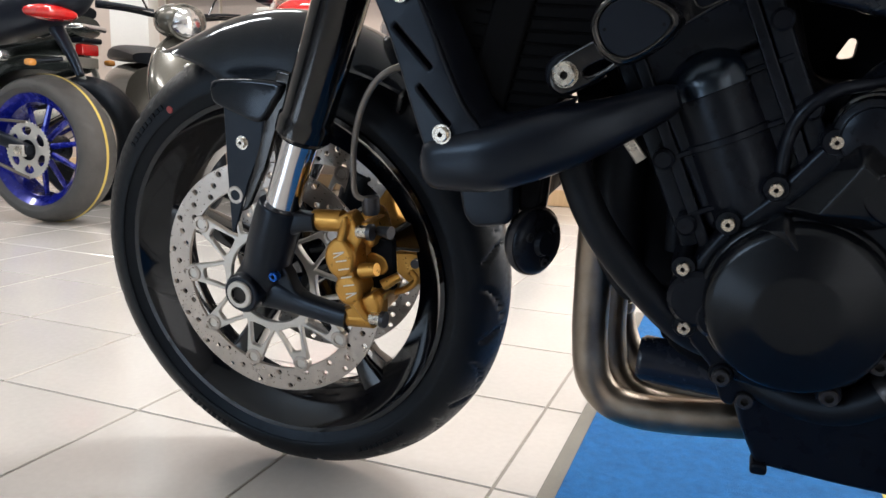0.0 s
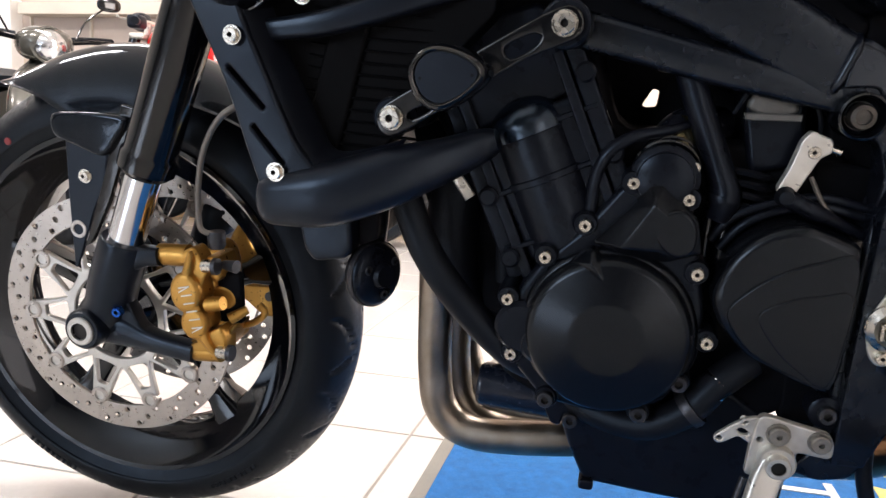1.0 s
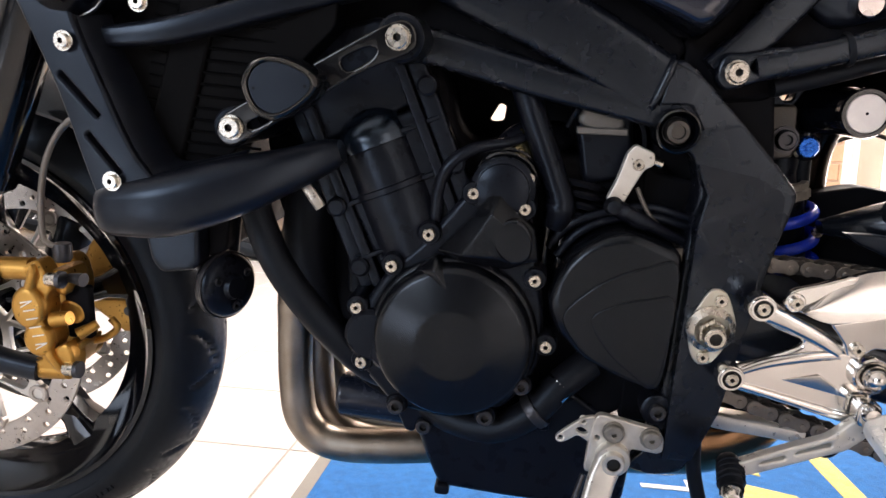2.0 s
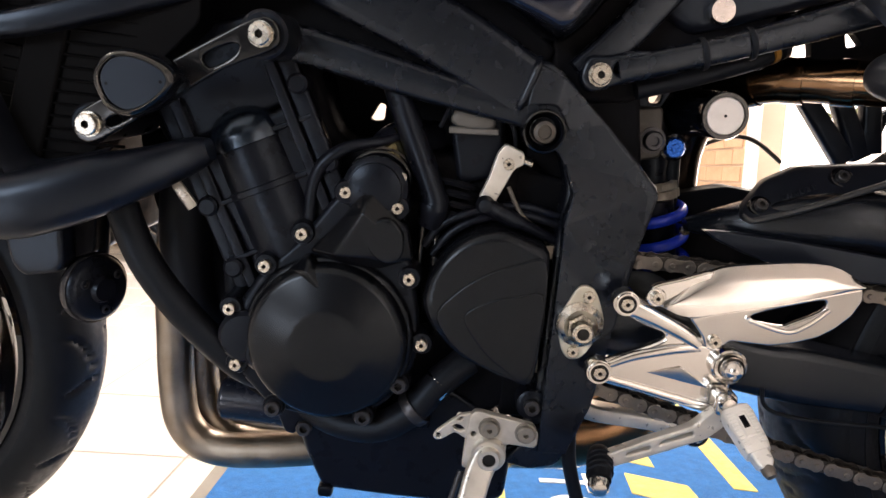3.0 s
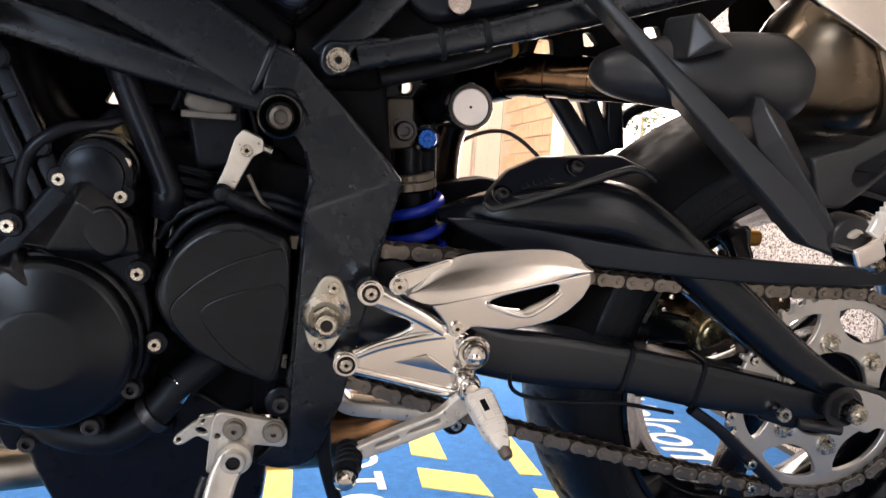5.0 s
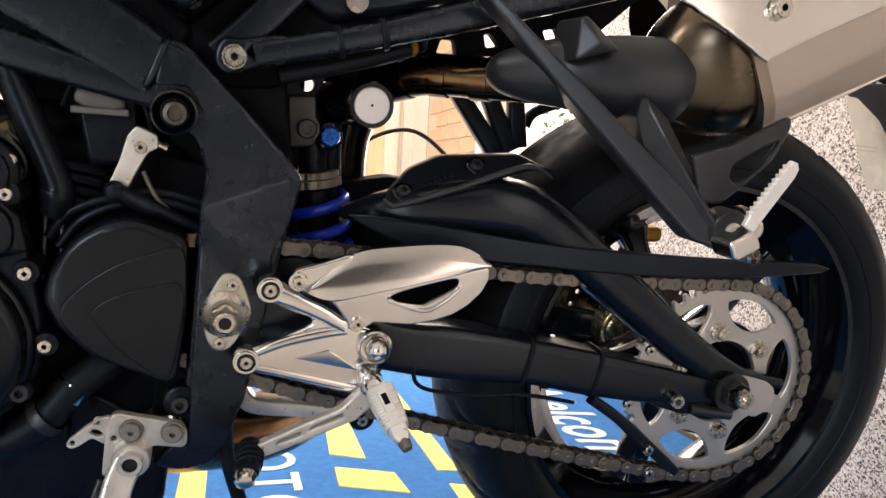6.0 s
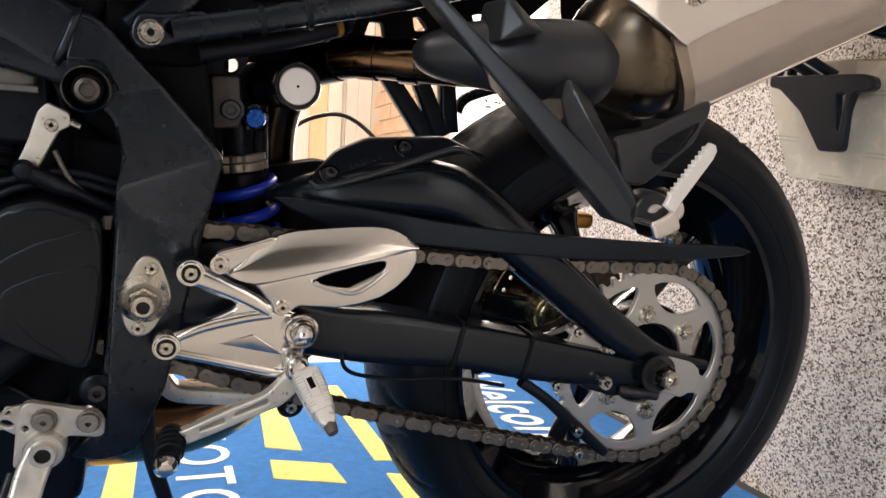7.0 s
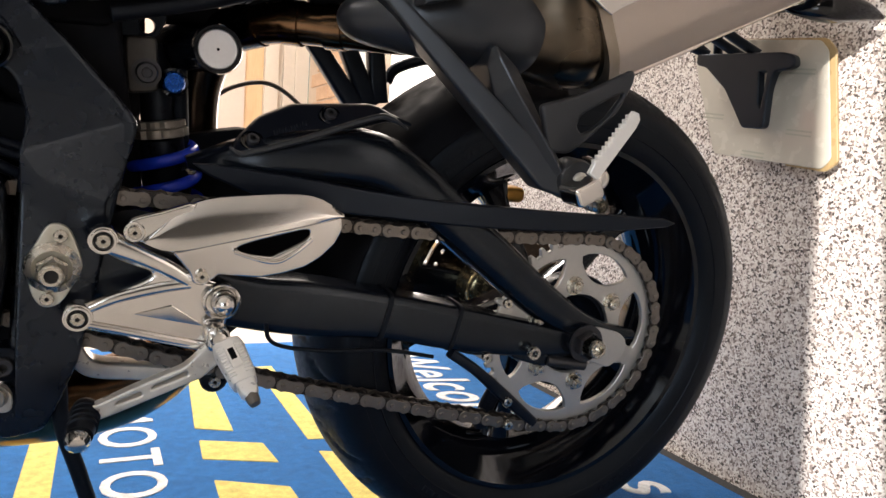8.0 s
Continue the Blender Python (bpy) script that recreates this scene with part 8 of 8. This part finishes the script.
def touring_bike():
    b = thing("motorcycle", "dark green-grey motorcycle with a small red tail light", "motorcycle")
    R = 0.31
    part("tyre", tyre(R, 0.222, 0.16, 96, 20), TYRE, b, "", pose(0, 0, R))
    part("rim", lathe([(0.226, -0.06), (0.20, -0.03), (0.20, 0.03), (0.226, 0.06), (0.19, 0.03), (0.19, -0.03)], 48, (0, 0, R), closed=True), RIM, b)
    part("side_hull", beam([(-0.72, 0, 0.78, 0.08, 0.16), (-0.45, 0, 0.82, 0.11, 0.17), (-0.18, 0, 0.84, 0.10, 0.15), (0.02, 0, 0.85, 0.05, 0.10)], 2.5, 24), DARKBODY, b, "glossy dark green-grey tail hull")
    part("rear_fender", beam([(-0.60, 0, 0.58, 0.09, 0.09), (-0.30, 0, 0.66, 0.10, 0.10), (-0.02, 0, 0.68, 0.05, 0.085)], 2.6, 20), DARKBODY, b)
    part("chrome_rail", tube([(-0.50, -0.17, 0.80), (-0.20, -0.16, 0.84), (0.04, -0.10, 0.845), (0.06, 0.0, 0.845), (0.04, 0.10, 0.845)], 0.014, 12), CHROME, b, "chrome grab rail")
    part("tail_light", block((0.00, -0.055, 0.715), (0.045, 0.055, 0.770), 0.008), RED, b, "small red tail light")
    part("lamp_hood", block((-0.06, -0.065, 0.772), (0.06, 0.065, 0.800), 0.008), PLASTIC, b)
    part("plate_base", block((0.012, -0.075, 0.655), (0.020, 0.075, 0.708), 0.004), GREYMETAL, b)
    for s in (-1, 1):
        part("plate_arm", beam([(0.01, s * 0.05, 0.655, 0.018, 0.005), (0.05, s * 0.04, 0.56, 0.018, 0.005), (0.09, s * 0.02, 0.47, 0.014, 0.005)], 4), GREYMETAL, b, "grey plate bracket")
        part("indicator", blob((0.02, s * 0.15, 0.69), (0.022, 0.025, 0.015), 3), ORANGE if s > 0 else GREYMETAL, b)
    part("silencer", tube([(-0.55, -0.17, 0.30), (-0.20, -0.20, 0.38), (0.08, -0.22, 0.42)], [0.04, 0.055, 0.05], 16), RAW, b, "grey silencer")
    part("cross_lamp", blob((-0.34, -0.21, 0.70), (0.085, 0.05, 0.030), 3), LENS, b, "clear lamp glass")
    part("seat", beam([(-0.7, 0, 0.88, 0.04, 0.14), (-0.3, 0, 0.95, 0.04, 0.13), (0.0, 0, 0.92, 0.03, 0.10)], 3), RUBBER, b)
    part("engine", blob((-0.85, 0, 0.45), (0.30, 0.2, 0.22), 5), ENGINE, b)
    part("fuel_tank", blob((-0.95, 0, 0.88), (0.28, 0.17, 0.13), 3), DARKBODY, b)
    part("front_tyre", tyre(0.300, 0.222, 0.12, 64, 16), TYRE, b, "", pose(-1.42, 0, 0.300))
    part("fork", tube([(-1.42, -0.10, 0.30), (-1.15, -0.10, 0.98)], 0.026, 12, smooth=False), GLOSS, b)
    part("fork", tube([(-1.42, 0.10, 0.30), (-1.15, 0.10, 0.98)], 0.026, 12, smooth=False), GLOSS, b)
    part("handlebar", tube([(-1.00, -0.38, 1.0), (-1.10, -0.15, 1.02), (-1.10, 0.15, 1.02), (-1.00, 0.38, 1.0)], 0.013, 10), GLOSS, b)
    return b


b3 = touring_bike()
b3.matrix_world = pose(-2.45, 1.95, 0.0, 0, 0, 4)


def scooter():
    """Front towards +x."""
    s = thing("scooter", "grey-green motor scooter with a round headlamp", "scooter")
    part("leg_shield", beam([(0.20, 0, 0.34, 0.05, 0.13), (0.17, 0, 0.48, 0.085, 0.19), (0.10, 0, 0.62, 0.085, 0.20), (0.02, 0, 0.76, 0.06, 0.15), (-0.03, 0, 0.84, 0.03, 0.07)], 2.4, 28), GREYGREEN, s, "smooth grey-green leg shield")
    part("badge", blob((0.165, 0.0, 0.70), (0.010, 0.045, 0.018), 2), CHROME, s, "oval chrome badge")
    part("front_fender", beam([(0.02, 0, 0.40, 0.03, 0.07), (0.14, 0, 0.475, 0.03, 0.08), (0.30, 0, 0.45, 0.025, 0.07), (0.38, 0, 0.36, 0.015, 0.05)], 2.6, 20), PLASTIC, s)
    part("fender_skirt", blob((0.22, 0, 0.37), (0.13, 0.075, 0.09), 2.6), GREYGREEN, s)
    part("front_tyre", tyre(0.225, 0.155, 0.12, 72, 14), TYRE, s, "", pose(0.24, 0, 0.225))
    part("front_rim", lathe([(0.158, -0.05), (0.14, -0.03), (0.05, -0.035), (0.0, -0.04)], 32, (0.24, 0, 0.225)), SILVER, s)
    part("lamp_cowl", blob((-0.005, 0.0, 0.925), (0.115, 0.125, 0.085), 2.3), GREYGREEN, s, "grey-green handlebar cowl")
    hl = part("headlamp", lathe([(0.0, 0.050), (0.03, 0.046), (0.06, 0.030), (0.078, 0.006), (0.080, -0.02)], 36, axis="x"), LENS, s, "round clear headlamp", pose(0.075, 0, 0.915, 0, -8, 0))
    part("bezel", lathe([(0.080, -0.02), (0.088, -0.01), (0.090, 0.006), (0.080, 0.010)], 36, axis="x", closed=True), GREYGREEN, hl)
    for k in (-1, 1):
        part("grip", tube([(-0.03, k * 0.12, 0.955), (-0.08, k * 0.24, 0.975), (-0.13, k * 0.36, 0.985)], [0.020, 0.018, 0.019], 14), RUBBER, s, "black rubber grip")
        part("brake_lever", tube([(0.0, k * 0.13, 0.955), (0.0, k * 0.22, 0.965), (-0.06, k * 0.33, 0.975)], 0.006, 8), GLOSS, s)
        part("mirror_stem", tube([(-0.02, k * 0.15, 0.97), (-0.03, k * 0.20, 1.06), (-0.05, k * 0.30, 1.14)], 0.005, 8), GLOSS, s)
        part("mirror", blob((-0.05, k * 0.32, 1.16), (0.015, 0.06, 0.035), 2.5), GLOSS, s)
    part("floorboard", block((-0.55, -0.17, 0.26), (0.12, 0.17, 0.32), 0.02), PLASTIC, s)
    part("rear_hull", beam([(-0.45, 0, 0.52, 0.20, 0.17), (-0.80, 0, 0.56, 0.19, 0.20), (-1.15, 0, 0.60, 0.09, 0.12)], 2.6, 24), GREYGREEN, s)
    part("seat", beam([(-0.42, 0, 0.76, 0.03, 0.13), (-0.80, 0, 0.80, 0.05, 0.15), (-1.12, 0, 0.80, 0.03, 0.10)], 3), RUBBER, s)
    part("rear_tyre", tyre(0.225, 0.155, 0.13, 72, 14), TYRE, s, "", pose(-0.98, 0, 0.225))
    return s


sc = scooter()
sc.matrix_world = pose(-1.97, 2.08, 0.0, 0, 0, -32) @ Matrix.Scale(0.955, 4)


def standing_bike(label, paint, tank, tail=None):
    b = thing("motorcycle", label, "motorcycle")
    for x in (0.0, -1.42):
        part("tyre", tyre(0.30, 0.222, 0.13, 64, 16), TYRE, b, "", pose(x, 0, 0.30))
        part("rim", lathe([(0.226, -0.05), (0.20, -0.02), (0.20, 0.02), (0.226, 0.05), (0.19, 0.02), (0.19, -0.02)], 40, (x, 0, 0.30), closed=True), RIM, b)
    part("engine", blob((-0.70, 0, 0.45), (0.32, 0.17, 0.22), 5), ENGINE, b)
    part("fuel_tank", blob((-0.91, 0, tank), (0.21, 0.16, 0.14), 2.8), paint, b)
    part("tail_hull", beam([(-0.6, 0, 0.78, 0.05, 0.12), (-0.2, 0, 0.83, 0.06, 0.11), (0.15, 0, 0.90, 0.03, 0.06)], 3), tail or paint, b)
    for k in (-1, 1):
        part("fork", tube([(-1.42, k * 0.10, 0.30), (-1.14, k * 0.10, 0.98)], 0.026, 12, smooth=False), GLOSS, b)
        part("grip", tube([(-1.06, k * 0.24, 1.02), (-0.98, k * 0.40, 1.00)], 0.018, 12, smooth=False), RUBBER, b)
        part("switchgear", blob((-1.075, k * 0.215, 1.02), (0.035, 0.045, 0.032), 4), PLASTIC, b)
        part("brake_lever", tube([(-1.10, k * 0.20, 1.03), (-1.13, k * 0.26, 1.03), (-1.07, k * 0.39, 1.02)], 0.006, 8), RAW, b)
        part("riser", tube([(-1.10, k * 0.08, 0.98), (-1.09, k * 0.08, 1.03)], 0.016, 10, smooth=False), RAW, b)
    part("handlebar", tube([(-1.06, -0.24, 1.02), (-1.09, -0.08, 1.035), (-1.09, 0.08, 1.035), (-1.06, 0.24, 1.02)], 0.012, 10), RAW, b)
    part("triple_clamp", block((-1.17, -0.13, 0.955), (-1.09, 0.13, 0.985), 0.01), RAW, b)
    part("dial", blob((-1.17, 0, 1.05), (0.035, 0.06, 0.045), 3), PLASTIC, b)
    return b


b4 = standing_bike("silver and black motorcycle with a wide handlebar", pbr("silver_paint", (0.40, 0.40, 0.40), 0.25, 0.6, 0.1, 400.0, 0.05, coat=0.6), 0.90)
b4.matrix_world = pose(-2.05, 3.42 - 0.35, 0.0, 0, 0, 176)
b5 = standing_bike("red motorcycle behind the front wheel", REDPAINT, 0.90, PLASTIC)
b5.matrix_world = pose(-0.60, 2.62, 0.0, 0, 0, 6)

# ---- pieces of the floor and of the brick pier ----
def tile_mesh(name, sx, sy, h):
    bm = slab([(-sx / 2, -sy / 2), (sx / 2, -sy / 2), (sx / 2, sy / 2), (-sx / 2, sy / 2)], -0.006, h, bev=0.0012)
    bmesh.ops.recalc_face_normals(bm, faces=bm.faces)
    me = bpy.data.meshes.new(name)
    bm.to_mesh(me)
    bm.free()
    return me


T = 0.312
tm = tile_mesh("tile", T - 0.0045, T - 0.0045, 0.0)
tm.materials.append(TILE)
rest = bmesh.new()
rt = random.Random(3)
for i in range(-30, 8):
    for j in range(-21, 12):
        x, y = 0.273 - T / 2 + T * (i - 0) + T, 0.048 + T / 2 + T * j
        x -= T
        if x > 1.9 or x < -8.8 or y > 3.3 or y < -6.1:
            continue
        m = pose(x, y, -0.0003 * rt.random(), rt.uniform(-0.05, 0.05), rt.uniform(-0.05, 0.05), 0)
        if -3.5 < x < 0.42 and -1.2 < y < 3.2 or 0.3 < x < 1.9 and 1.0 < y < 3.2:
            part("tile", tm, None, floor_, "", m)
        elif not (0.55 < x < 1.7 and -0.5 < y < 0.95):
            b2 = rest
            rings = [[b2.verts.new(m @ Vector((sx * (T / 2 - 0.0023 - ins), sy * (T / 2 - 0.0023 - ins), z))) for sx, sy in ((-1, -1), (1, -1), (1, 1), (-1, 1))] for ins, z in ((0, -0.006), (0, -0.0012), (0.0012, 0.0))]
            for a, b in zip(rings, rings[1:]):
                for k in range(4):
                    b2.faces.new((a[k - 1], a[k], b[k], b[k - 1]))
            b2.faces.new(rings[-1])
tagged(part("tile_field", rest, TILE, floor_), kind="stuff")

bb = plate([(-0.105, -0.0325), (0.105, -0.0325), (0.105, 0.0325), (-0.105, 0.0325)], -0.02, 0.0, bev=0.002)
bmesh.ops.recalc_face_normals(bb, faces=bb.faces)
brick_me = bpy.data.meshes.new("brick")
bb.to_mesh(brick_me)
bb.free()
brick_me.materials.append(BRICK)
bh = plate([(-0.05, -0.0325), (0.05, -0.0325), (0.05, 0.0325), (-0.05, 0.0325)], -0.02, 0.0, bev=0.002)
bmesh.ops.recalc_face_normals(bh, faces=bh.faces)
half_me = bpy.data.meshes.new("brick")
bh.to_mesh(half_me)
bh.free()
half_me.materials.append(BRICK)
for r in range(29):
    z = 0.0375 + 0.075 * r
    for c in range(5):
        u = 2.25 + (0.105 if r % 2 == 0 else 0.215) + 0.2175 * c
        if u + 0.10 < 3.19:
            part("brick", brick_me, None, pier, "", pose(u, 0.004 + 0.002 * rt.random(), z, 0, 0, 0))
    if r % 2:
        part("brick", half_me, None, pier, "", pose(2.30, 0.004, z))
